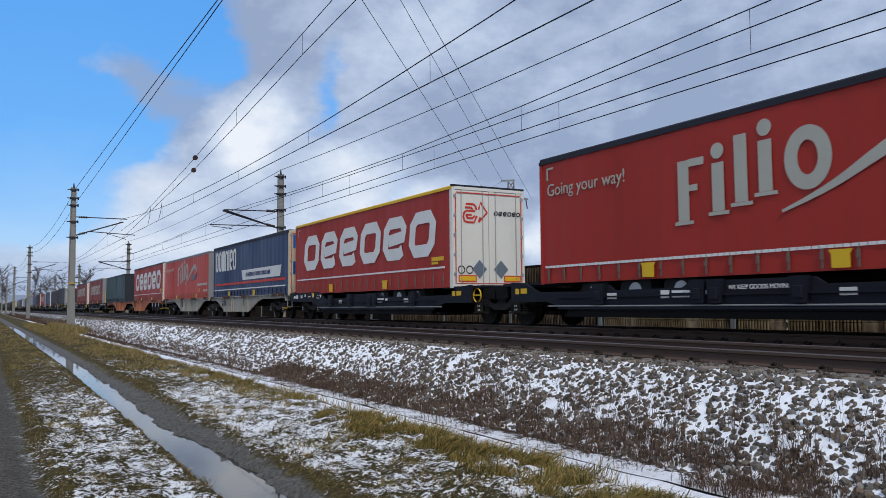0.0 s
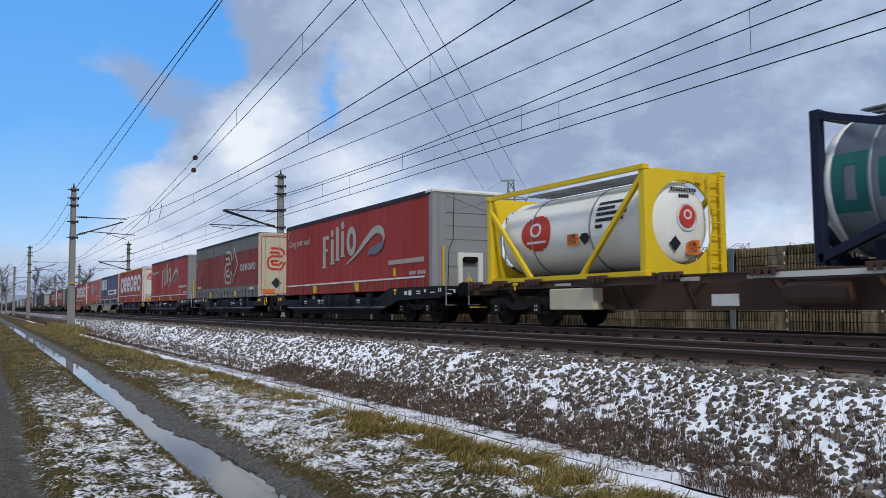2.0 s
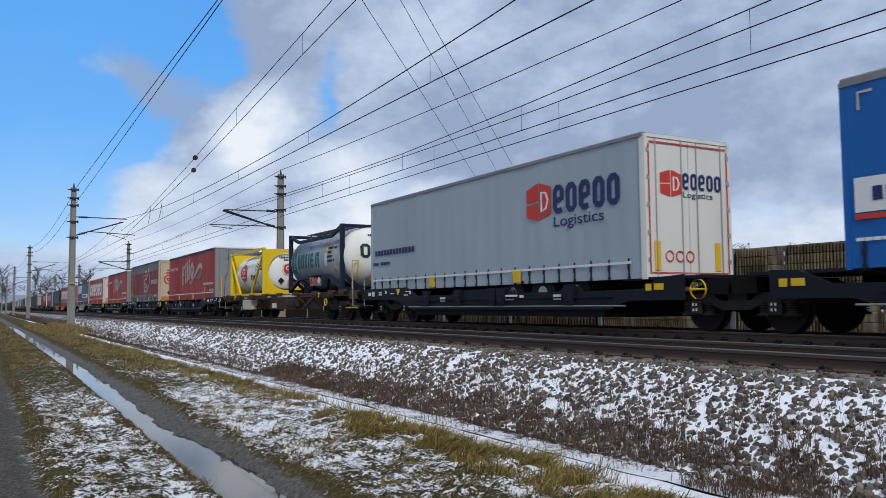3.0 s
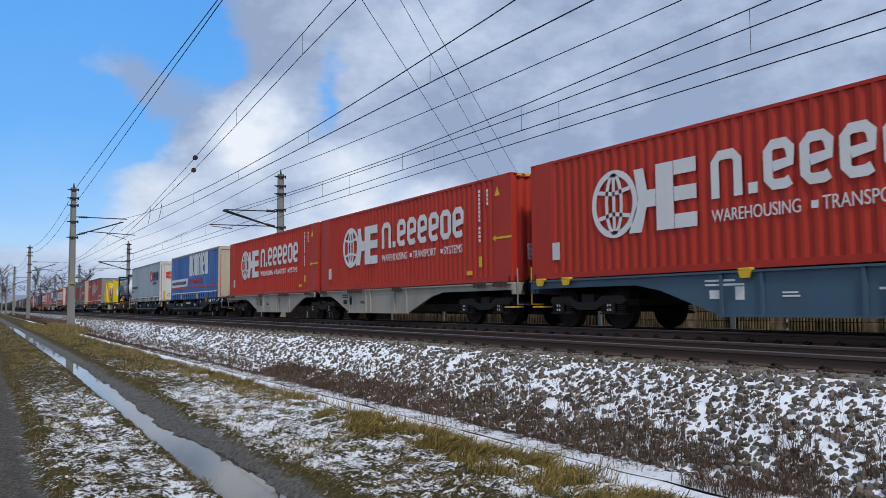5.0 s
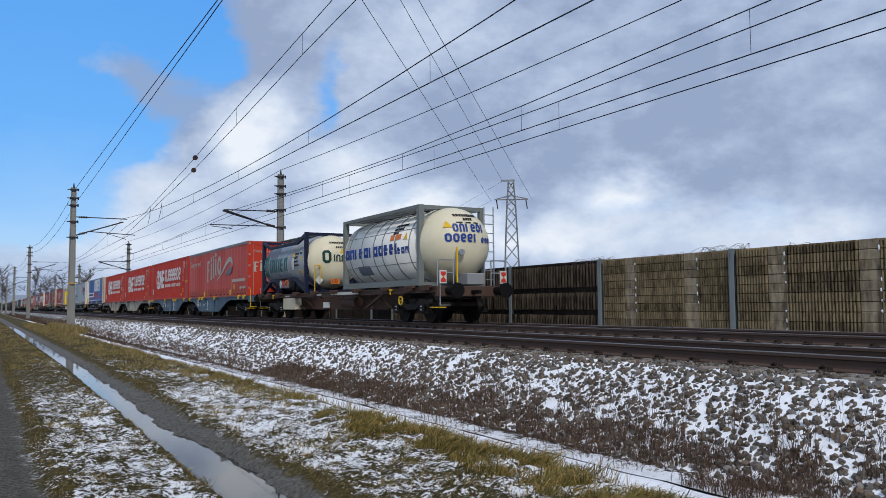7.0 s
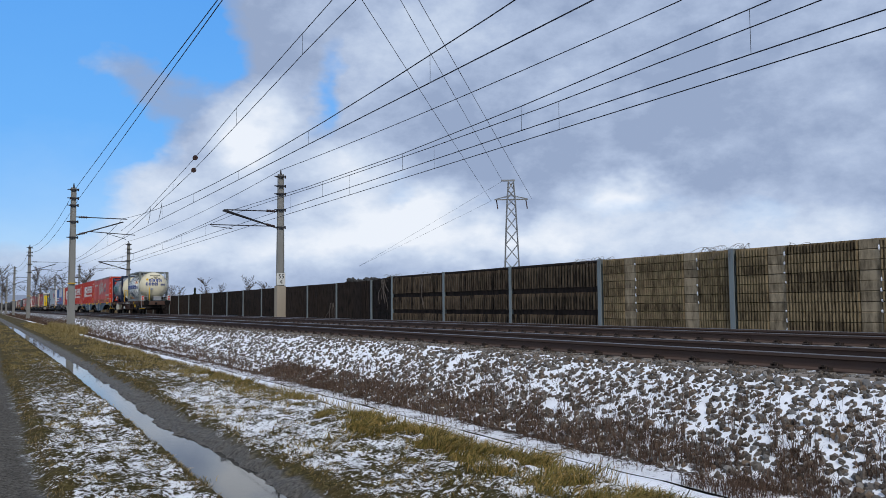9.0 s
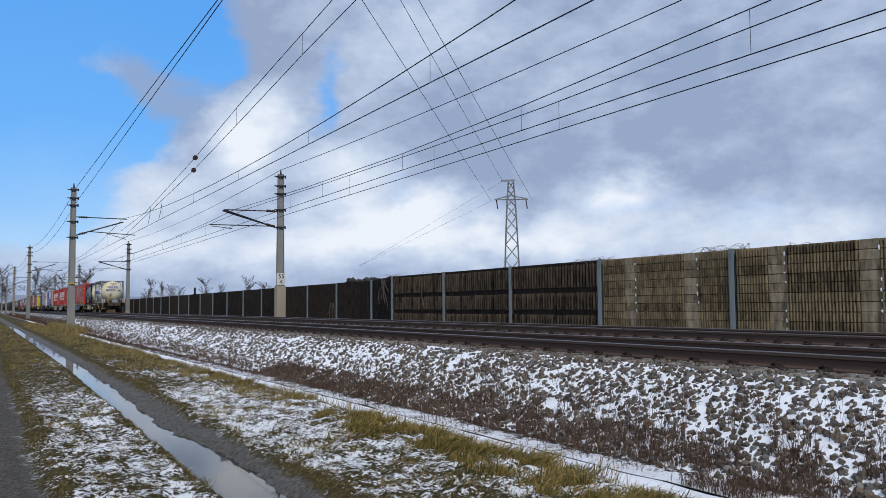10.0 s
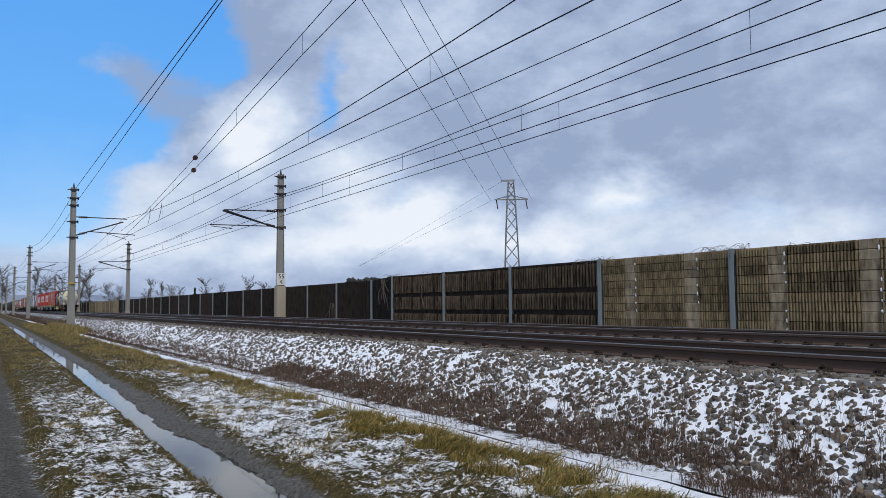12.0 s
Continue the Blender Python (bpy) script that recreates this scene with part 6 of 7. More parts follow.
def slim_name(t, m, h, w, mat=CREAM_MARK):
    """Tall slim serif-like blocks on a rising line, standing for a brand name."""
    k = w * 0.085
    for sh, u, rise in (("F", 0.0, 0.0), ("i", 0.26, 0.09), ("I", 0.42, 0.18), ("i", 0.58, 0.28), ("O", 0.75, 0.16)):
        bm = bmesh.new()
        v = rise * h
        if sh == "F":
            rect(bm, u * w, u * w + k, v, v + h * 0.96)
            rect(bm, u * w + k + 0.002, u * w + w * 0.20, v + h * 0.85, v + h * 0.97)
            rect(bm, u * w + k + 0.002, u * w + w * 0.15, v + h * 0.46, v + h * 0.56)
        elif sh == "O":
            ribbon(bm, oval(u * w + k * 1.5, v + h * 0.50, k * 1.15, h * 0.34), k * 0.9, True)
        else:
            marks(bm, sh, u * w, v, h, 0, 0, k)
        if sh != "O":
            rect(bm, u * w - k * 0.35, u * w + k * 1.35, v - 0.06 * h, v - 0.004 * h)
        sheet("brand_mark", bm, mat, t, m, "pale serif brand mark")


def red_filip(y, top=4.14, tarp=RED_TARP, end="nose", roof=ROOF_DARK, k=0, shift=0.0, bottom=1.04, wheels=True, label="red curtain-sided trailer with pale brand mark and ribbon emblem", name="curtain_trailer", category="trailer"):
    t = trailer(y, label, tarp, top, bottom, roof, end, "red", 1.43 if wheels else None, (-3.1, 1.2) if wheels else (-2.4, 3.6), k, RED_TARP_ORANGE if end == "door" else GREY_PANEL, wheels=wheels, name=name, category=category)
    text("Going your way!", 0.42, CREAM_MARK, t, side_m(-1.300, 6.5 - shift * 0.2, 3.18), "pale slogan lettering", 0.98)
    slim_name(t, side_m(-1.300, 2.23 - shift, 2.16), 1.24, 3.3)
    swoosh(t, 0.14 + shift, 2.80)
    bars(t, side_m(-1.300, -3.84, 1.93), [(0.135 * i, 0, 0.10, 0.15) for i in range(19)], CREAM_MARK, "web_address")
    bars(t, side_m(-1.300, -5.4, 1.54), [(0.11 * i, 0, 0.08, 0.12) for i in range(10) if i != 4], CREAM_MARK, "unit_number")
    bars(t, side_m(-1.300, -4.2, 1.54), [(0, 0, 0.2, 0.26)], YELLOW, "warning_label")
    return t


def arrow_emblem(t, m, s, mat, stroke=0.1):
    """Looped track lines that end in an arrowhead."""
    bm = bmesh.new()
    for i, r in enumerate((0.0, 0.22)):
        o = r
        ribbon(bm, [((0.75 - o) * s, (0.62 - o) * s), ((0.2) * s, (0.62 - o) * s), ((0.04 + o * 0.6) * s, (0.5 - o * 0.5) * s), ((0.0 + o) * s, (0.3) * s), ((0.06 + o * 0.8) * s, (0.06 + o) * s), (0.25 * s, (0.0 + o) * s), ((0.68 - o * 0.5) * s, (0.0 + o) * s), ((0.86 - o * 0.6) * s, 0.36 * s)], stroke * s)
    ribbon(bm, [(0.15 * s, 1.0 * s), (0.62 * s, 1.0 * s), (0.78 * s, 0.88 * s), (0.82 * s, 0.70 * s)], stroke * s)
    ribbon(bm, [(0.10 * s, 0.80 * s), (0.50 * s, 0.80 * s), (0.60 * s, 0.70 * s)], stroke * s)
    ribbon(bm, [(0.98 * s, 0.02 * s), (1.06 * s, 0.30 * s), (1.0 * s, 0.06 * s), (1.52 * s, 0.56 * s), (1.10 * s, 1.12 * s), (0.98 * s, 0.72 * s)], stroke * s)
    return sheet("arrow_emblem", bm, mat, t, m)


def red_arcese(y, tarp=RED_TARP, seed=1, top=4.10):
    t = trailer(y, "red curtain-sided trailer with broad white block lettering", tarp, top, 1.06, YELLOW if seed == 1 else ROOF_DARK, "door", "red", 1.66, (-2.6, 2.3), seed, roof_h=0.09)
    part("roof_edge", cube_of(-1.31, 1.31, -6.84, -6.78, top - 0.02, top + 0.03), ROOF_DARK, t)
    bm = marks(bmesh.new(), "OCCOCO", -5.78, 0.0, 1.45, 1.72, 0.24, 0.40, 0.16)
    sheet("brand_mark", bm, WHITE_MARK, t, side_m(-1.300, 0, 2.06), "broad white slanted block lettering")
    arrow_emblem(t, end_m(-0.9, -6.842, 3.02), 0.55, RED_MARK, 0.11)
    bm = marks(bmesh.new(), "OCCOCO", 0.1, 3.25, 0.14, 0.14, 0.025, 0.035, 0.16)
    sheet("brand_mark", bm, DARK_TARP, t, end_m(-0.45, -6.842, 0))
    for x in (-0.35, 0.42):
        bm = bmesh.new()
        plate_poly(bm, [(-0.26, 0), (0, -0.28), (0.26, 0), (0, 0.28)])
        sheet("hazard_board", bm, GREYBLUE_MARK, t, end_m(x, -6.844, 1.62))
    for x in (-0.98, -0.70):
        bm = bmesh.new()
        ribbon(bm, oval(0, 0, 0.11, 0.11, 20), 0.03, True)
        sheet("speed_disc", bm, BLACK_MARK, t, end_m(x, -6.844, 1.60))
    for x in (-1.08, 0.52):
        bm = bmesh.new()
        rect(bm, 0, 0.62, 0, 0.2)
        p = sheet("rear_marker_board", bm, RED_MARK, t, end_m(x, -6.844, 1.24))
        bm = bmesh.new()
        rect(bm, 0.03, 0.59, 0.035, 0.165, t=0.012)
        sheet("marker_centre", bm, YELLOW, p, Matrix())
    bars(t, side_m(-1.300, -5.6, 1.80), [(0, 0.1, 0.75, 0.12), (0, 0, 0.4, 0.07)], YELLOW)
    return t


def dull_arcese(y):
    t = trailer(y, "worn red and grey curtain-sided trailer, grimy and patched", RED_TARP_DULL, 4.30, 1.07, ROOF_DARK, "door", None, None, (-2.9, 2.6), 4, CREAM_PANEL, GREY_TARP, roof_h=0.1)
    arrow_emblem(t, side_m(-1.300, -0.32, 1.90), 1.72, CREAM_MARK, 0.085)
    bm = marks(bmesh.new(), "OCCOCO", 3.42, 0.0, 0.36, 0.41, 0.07, 0.10, 0.16)
    sheet("brand_mark", bm, CREAM_MARK, t, side_m(-1.300, 0, 2.47))
    for u in (-5.2, -4.6):
        bm = bmesh.new()
        ribbon(bm, [(-0.24, 0), (0, -0.30), (0.24, 0), (0, 0.30)], 0.04, True)
        sheet("hazard_board", bm, DARK_TARP, t, side_m(-1.300, -u, 2.15))
    bars(t, side_m(-1.300, 6.3, 1.72), [(0, 0, 0.9, 0.12)], YELLOW)
    bars(t, side_m(-1.300, -5.2, 1.45), [(0, 0, 0.7, 0.13)], PLATE)
    arrow_emblem(t, end_m(-0.85, -6.844, 2.45), 1.05, RED_MARK, 0.1)
    for x in (-0.4, 0.35):
        bm = bmesh.new()
        plate_poly(bm, [(-0.26, 0), (0, -0.28), (0.26, 0), (0, 0.28)])
        sheet("hazard_board", bm, DARK_TARP, t, end_m(x, -6.844, 1.75))
    for x in (-1.1, 0.5):
        bm = bmesh.new()
        rect(bm, 0, 0.62, 0, 0.2)
        sheet("rear_marker_board", bm, ORANGE_PLATE, t, end_m(x, -6.844, 1.24))
    return t


red_arcese(27.15)
red_filip(9.19)
dull_arcese(-6.82)
red_filip(-24.66, k=3)

# pale grey trailer
t = trailer(-60.42, "pale grey curtain-sided trailer with navy lettering", LIGHT_TARP, 4.17, 1.06, ROOF_GREY, "door", None, 1.40, (-2.3, 2.2), 7, roof_h=0.08)
bars(t, side_m(-1.300, 6.43, 2.28), [(0.23 * i, 0, 0.17, 0.18) for i in range(13)], NAVY_MARK, "web_address")
bars(t, side_m(-1.300, 6.6, 1.95), [(0.12 * i, 0, 0.09, 0.10) for i in range(11) if i != 4], NAVY_MARK, "unit_number")
bm = marks(bmesh.new(), "COCOO", 0, 0, 0.70, 0.40, 0.085, 0.14)
sheet("brand_mark", bm, NAVY_MARK, t, side_m(-1.300, -3.75, 2.72))
text("Logistics", 0.36, NAVY_MARK, t, side_m(-1.300, -3.72, 2.42), squeeze=1.5)
for m, k in ((side_m(-1.300, -2.66, 2.62), 1.0), (end_m(-0.85, -6.844, 2.82), 0.62)):
    bm = bmesh.new()
    plate_poly(bm, [(0, 0.12 * k), (0.47 * k, 0), (0.47 * k, 0.44 * k), (0, 0.42 * k)])
    plate_poly(bm, [(0, 0.48 * k), (0.47 * k, 0.5 * k), (0.47 * k, 0.94 * k), (0, 0.80 * k)])
    plate_poly(bm, [(0.52 * k, 0), (1.0 * k, 0.14 * k), (1.0 * k, 0.80 * k), (0.52 * k, 0.94 * k)])
    e = sheet("cube_emblem", bm, RED_MARK, t, m)
    bm = bmesh.new()
    ribbon(bm, [(0.62 * k, 0.22 * k), (0.62 * k, 0.70 * k), (0.80 * k, 0.66 * k), (0.88 * k, 0.48 * k), (0.80 * k, 0.28 * k)], 0.07 * k, True, 0.010)
    sheet("emblem_letter_block", bm, WHITE_MARK, e, Matrix())
bm = marks(bmesh.new(), "COCOO", 0, 0, 0.36, 0.20, 0.045, 0.07)
sheet("brand_mark", bm, NAVY_MARK, t, end_m(-0.2, -6.844, 3.0))
text("Logistics", 0.18, NAVY_MARK, t, end_m(-0.2, -6.844, 2.83), squeeze=1.5)
for x in (-1.05, 0.75):
    bm = bmesh.new()
    rect(bm, 0, 0.17, 0, 0.62)
    sheet("rear_marker_board", bm, YELLOW, t, end_m(x, -6.844, 1.25))
for k in range(3):
    bm = bmesh.new()
    ribbon(bm, oval(0, 0, 0.11, 0.11, 18), 0.03, True)
    sheet("speed_disc", bm, RED_MARK, t, end_m(-0.62 + 0.3 * k, -6.844, 1.55))


def blue_routier(y, tarp, seed, top=4.14, on_wagon=True):
    t = trailer(y, "blue curtain-sided trailer with white slanted band", tarp, top, 1.06, ROOF_GREY if on_wagon else ROOF_DARK, "door", None, 1.50, (-3.2, 1.5), seed, CREAM_PANEL, wheels=on_wagon)
    bm = bmesh.new()
    if on_wagon:
        plate_poly(bm, [(-6.6, 1.95), (-1.45, 1.98), (-1.25, 2.51), (-6.6, 2.50)])
        sheet("white_band", bm, WHITE_MARK, t, side_m(-1.298, 0, 0))
        bars(t, side_m(-1.306, 6.3, 2.12), [(0.215 * i, 0, 0.16, 0.22) for i in range(21)], NAVY_MARK, "web_address")
        bm = bmesh.new()
        rect(bm, -6.6, 6.4, 1.84, 1.93)
        sheet("red_stripe", bm, RED_MARK, t, side_m(-1.299, 0, 0))
        bm = marks(bmesh.new(), "BOBNICB", -0.85, 2.62, 1.38, 0.72, 0.09, 0.22)
        sheet("brand_mark", bm, WHITE_MARK, t, side_m(-1.299, 0, 0))
        bm = marks(bmesh.new(), "CONOCONC", -0.85, 2.10, 0.33, 0.36, 0.1, 0.1)
        sheet("small_brand_mark", bm, RED_MARK, t, side_m(-1.299, 0, 0))
    else:
        bm = marks(bmesh.new(), "OOBNICO", -6.3, 2.6, 1.15, 0.62, 0.08, 0.2)
        sheet("brand_mark", bm, WHITE_MARK, t, side_m(-1.299, 0, 0))
        bm = bmesh.new()
        plate_poly(bm, [(-0.6, 1.98), (5.6, 1.98), (5.8, 2.5), (-0.8, 2.5)])
        sheet("white_band", bm, WHITE_MARK, t, side_m(-1.298, 0, 0))
        bars(t, side_m(-1.306, 0.0, 2.14), [(0.2 * i, 0, 0.14, 0.2) for i in range(21)], NAVY_MARK, "web_address")
        bm = bmesh.new()
        rect(bm, -6.5, 6.4, 1.78, 1.90)
        sheet("red_stripe", bm, RED_MARK, t, side_m(-1.299, 0, 0))
        bm = bmesh.new()
        rect(bm, -1.1, 1.1, 2.02, 2.6), rect(bm, -1.1, -0.3, 3.2, 3.8)
        sheet("blue_panel", bm, BLUE_TARP, t, end_m(0, -6.846, 0))
    return t


blue_routier(-78.5, BLUE_TARP, 11)
blue_routier(41.7, NAVY_TARP, 12, 4.05, False)
ft = red_filip(56.5, 4.0, RED_TARP_ORANGE, "plain", ROOF_GREY, 14, wheels=False, name="swap_body", category="swap body", label="orange-red swap body with pale brand mark and ribbon")
red_arcese(71.0, RED_TARP, 15, 4.05)
trailer(90.2, "dark green sheeted swap body, unmarked and glossy", GREEN_TARP, 3.9, 1.12, ROOF_DARK, "plain", None, None, (), 16, DARK_TARP, name="swap_body", category="swap body", wheels=False)

# orange-red swap body on the blue wagon
ff = red_filip(-137.53, 4.02, RED_TARP_ORANGE, "door", ROOF_GREY, 21, shift=0.4, wheels=False, bottom=1.16, name="swap_body", category="swap body", label="orange-red swap body with pale brand mark and ribbon")
bm = bmesh.new()
for k in range(44):
    plate_poly(bm, oval(-6.4 + 0.3 * k, 0, 0.06, 0.055, 10))
sheet("lashing_hole", bm, BLACK_MARK, ff, side_m(-1.300, 0, 1.27))
part("bottom_rail", cube_of(-1.298, -1.27, -6.75, 6.75, 1.15, 1.34), RED_TARP_ORANGE, ff)
slim_name(ff, end_m(-0.95, -6.846, 2.42), 0.52, 1.25)
text("Going your way!", 0.2, CREAM_MARK, ff, end_m(-0.95, -6.846, 3.42), squeeze=0.95)


# ---- ribbed steel containers ----
def corrugated(bm, x, ya, yb, za, zb, depth, pitch, axis="x"):
    n = int(abs(yb - ya) / pitch)
    prev = None
    pts = []
    for k in range(n):
        for f, o in ((0.0, 0.0), (0.26, 0.0), (0.5, depth), (0.76, depth)):
            pts.append((ya + (yb - ya) * (k + f) / n, o))
    pts.append((yb, 0.0))
    for y, o in pts:
        cur = [bm.verts.new((x + o, y, z) if axis == "x" else (y, x + o, z)) for z in (za, zb)]
        if prev:
            bm.faces.new((prev[0], cur[0], cur[1], prev[1]))
        prev = cur
    return bm


def steel_container(y, seed):
    c = carried(thing("shipping_container", "red ribbed steel container with white lettering and globe emblem", "container", "red containers"), y)
    h, z0, z1, w = 6.858, 1.155, 4.05, 1.219
    part("side_wall", corrugated(bmesh.new(), -w + 0.005, h - 0.85, -h + 0.85, z0 + 0.14, z1 - 0.06, 0.036, 0.27), RED_STEEL, c, "ribbed red steel side wall")
    part("inner_box", cube_of(-w + 0.06, w, -h + 0.08, h - 0.05, z0 + 0.1, z1 - 0.03), RED_STEEL, c)
    part("end_wall", corrugated(bmesh.new(), -h + 0.03, -w + 0.12, w - 0.12, z0 + 0.12, z1 - 0.1, 0.045, 0.24, "y"), RED_STEEL, c, "ribbed red steel end wall")
    for s in (1, -1):
        bm = cube_of(-w, -w + 0.07, s * (h - 0.86), s * (h - 0.02), z0 + 0.1, z1 - 0.05, bevel=0.006)
        part("end_panel", bm, RED_STEEL, c, "flat red end panel")
        for x in (-w, w - 0.16):
            part("corner_post", cube_of(x - 0.002, x + 0.162, s * (h - 0.16), s * h, z0, z1, bevel=0.01), RED_STEEL, c)
        for x in (-w - 0.004, w - 0.174):
            for z in (z0, z1 - 0.118):
                part("corner_casting", cube_of(x, x + 0.178, s * (h - 0.92), s * (h - 0.74), z, z + 0.122, bevel=0.012), RED_STEEL, c)
        bm = cube_of(-w - 0.003, -w + 0.03, s * (h - 0.76), s * (h - 0.68), z0 + 0.1, z1 - 0.1)
        part("forty_foot_post", bm, RED_STEEL, c)
        bars(c, end_m(-w + 0.2, -h - 0.004, z1 - 0.075), [(0.26 * i, 0, 0.15, 0.06) for i in range(8)], YELLOW, "hazard_stripe")
    bm = cube_of(-w - 0.002, -w + 0.06, -h + 0.1, h - 0.1, z1 - 0.07, z1 - 0.005)
    box(bm, -w - 0.002, -w + 0.06, -h + 0.1, h - 0.1, z0 + 0.02, z0 + 0.15)
    box(bm, -w + 0.1, w - 0.1, -h, -h + 0.1, z1 - 0.1, z1 - 0.01), box(bm, -w + 0.1, w - 0.1, -h, -h + 0.1, z0 + 0.02, z0 + 0.15)
    part("rail", bm, RED_STEEL, c)
    part("roof", cube_of(-w + 0.05, w - 0.02, -h + 0.05, h - 0.05, z1 - 0.03, z1 - 0.012), RED_STEEL, c)
    X = -w - 0.006
    bm = bmesh.new()
    ribbon(bm, oval(-3.78, 2.74, 0.66, 0.68, 32), 0.14, True)
    ribbon(bm, oval(-3.78, 2.74, 0.24, 0.64, 24), 0.09, True)
    rect(bm, -3.825, -3.735, 2.12, 3.36)
    ribbon(bm, [(-4.28, 3.04), (-3.78, 2.96), (-3.28, 3.04)], 0.09), ribbon(bm, [(-4.28, 2.44), (-3.78, 2.52), (-3.28, 2.44)], 0.09)
    sheet("globe_emblem", bm, WHITE_MARK, c, side_m(X, 0, 0), "white globe emblem")
    bm = bmesh.new()
    plate_poly(bm, [(-3.32, 2.05), (-2.94, 2.05), (-2.78, 2.56), (-2.52, 2.56), (-2.52, 2.92), (-2.76, 2.92), (-2.86, 3.40), (-3.14, 3.40), (-3.02, 2.74)])
    rect(bm, -2.50, -2.02, 2.05, 3.42)
    for z in (2.05, 2.60, 3.13):
        rect(bm, -2.00, -1.42, z, z + 0.29)
    sheet("block_emblem", bm, WHITE_MARK, c, side_m(X, 0, 0))
    for i, sh in enumerate("NBCCCCOC"):
        u = (-1.05, -0.20)[i] if i < 2 else 0.14 + 0.735 * (i - 2)
        bm = bmesh.new()
        if sh == "B":
            rect(bm, u, u + 0.20, 2.52, 2.72)
        else:
            marks(bm, sh, u, 2.52, 0.90, 0.72 if i == 0 else 0.64, 0.0, 0.19)
        sheet("brand_mark", bm, WHITE_MARK, c, side_m(X, 0, 0), "broad white block lettering")
    text("WAREHOUSING", 0.34, WHITE_MARK, c, side_m(X, 1.06, 2.08), squeeze=0.78)
    text("TRANSPORT", 0.34, WHITE_MARK, c, side_m(X, -1.26, 2.08), squeeze=0.80)
    text("SYSTEMS", 0.34, WHITE_MARK, c, side_m(X, -3.26, 2.08), squeeze=0.84)
    bars(c, side_m(X, -1.06, 2.12), [(0, 0, 0.13, 0.13), (2.02, 0, 0.13, 0.13)], WHITE_MARK)
    bars(c, side_m(X, -5.25, 2.3), [(0, 0.115 * k, 0.09, 0.085) for k in range(13) if k != 4] + [(0.42, 1.0 + 0.115 * k, 0.08, 0.085) for k in range(4)], WHITE_MARK, "unit_number")
    bars(c, side_m(X, 6.0, 1.62), [(0, 0, 0.28, 0.42)], PLATE, "notice_plate")
    bars(c, side_m(X, -4.6, 1.40), [(0, 0, 0.3, 0.12), (0.65, 0.2, 0.16, 0.3)], YELLOW, "warning_label")
    bm = bmesh.new()
    plate_poly(bm, [(-0.13, 0), (0.13, 0), (0.0, 0.24)])
    sheet("warning_triangle", bm, YELLOW, c, side_m(X, -6.2, 3.50))
    bars(c, end_m(-w + 0.5, -h - 0.006, 1.75), [(0, 0, 0.5, 0.42)], PLATE, "height_notice")
    text("CAUTION", 0.12, BLACK_MARK, c, end_m(-w + 0.53, -h - 0.018, 2.04), squeeze=0.75)
    text("2.89M", 0.12, BLACK_MARK, c, end_m(-w + 0.55, -h - 0.018, 1.91), squeeze=0.8)
    text("HIGH", 0.12, BLACK_MARK, c, end_m(-w + 0.57, -h - 0.018, 1.78), squeeze=0.8)
    bm = bmesh.new()
    rect(bm, -0.75, 0.0, -0.03, 0.03), plate_poly(bm, [(-0.9, 0), (-0.75, -0.09), (-0.75, 0.09)])
    sheet("yellow_arrow", bm, YELLOW, c, side_m(X, -6.85, 2.35))
    return c


for i, y in enumerate((-94.4, -108.5, -123.1)):
    steel_container(y, i)


# ---- tank containers ----
def dish(y, r, s, depth):
    """The half profile of a dished end from the rim to the middle."""
    return [(y + s * depth * math.sin(a), max(r * math.cos(a) ** 0.75, 0.02)) for a in [math.pi / 2 * k / 8 for k in range(9)]]


def plate_38(t, m, a, b):
    bm = bmesh.new()
    rect(bm, 0, 0.42, 0, 0.32)
    pl = sheet("hazard_plate", bm, ORANGE_PLATE, t, m, "orange hazard number plate")
    text(a, 0.15, BLACK_MARK, pl, Matrix.Translation((0.13 if len(a) < 3 else 0.06, 0.18, 0.009)))
    text(b, 0.15, BLACK_MARK, pl, Matrix.Translation((0.03, 0.035, 0.009)))
    bm = bmesh.new()
    rect(bm, 0.0, 0.42, 0.155, 0.168, t=0.009)
    sheet("divider", bm, BLACK_MARK, pl, Matrix())


def diamond(t, m, mat, r=0.19):
    bm = bmesh.new()
    plate_poly(bm, [(-r, 0), (0, -r), (r, 0), (0, r)])
    return sheet("hazard_diamond", bm, mat, t, m)


def around(r, cz, z, x0=0.0):
    """x of the near side of a lying cylinder at height z."""
    return x0 - math.sqrt(max(r * r - (z - cz) ** 2, 0.01))


def wrapped(t, name, bm, mat, r, cz):
    """Lays a flat sheet (u, v) on a lying cylinder's near side, centred at height cz."""
    for v in bm.verts:
        u, z, d = v.co
        a = (z - cz) / r
        v.co = (-(r + 0.006 + d) * math.cos(a), -u, cz + (r + 0.006 + d) * math.sin(a))
    return part(name, bm, mat, t)


def wrapped_end(t, name, bm, mat, y0, r, depth, cz):
    """Lays a flat sheet (u, v) on a dished tank end that looks towards -y."""
    bmesh.ops.subdivide_edges(bm, edges=[e for e in bm.edges if e.calc_length() > 0.2], cuts=2, use_grid_fill=True)
    for v in bm.verts:
        u, z, d = v.co
        rr = min(math.hypot(u, z - cz) / r, 0.999)
        a = math.acos(rr ** (1 / 0.75))
        v.co = (u, y0 - depth * math.sin(a) - 0.012 - d, z)
    return part(name, bm, mat, t)


def fine_rows(bm, rows, step=0.12):
    for u0, u1, v0, v1 in rows:
        n = max(1, int((v1 - v0) / step))
        for k in range(n):
            rect(bm, u0, u1, v0 + (v1 - v0) * k / n, v0 + (v1 - v0) * (k + 1) / n)
    return bm


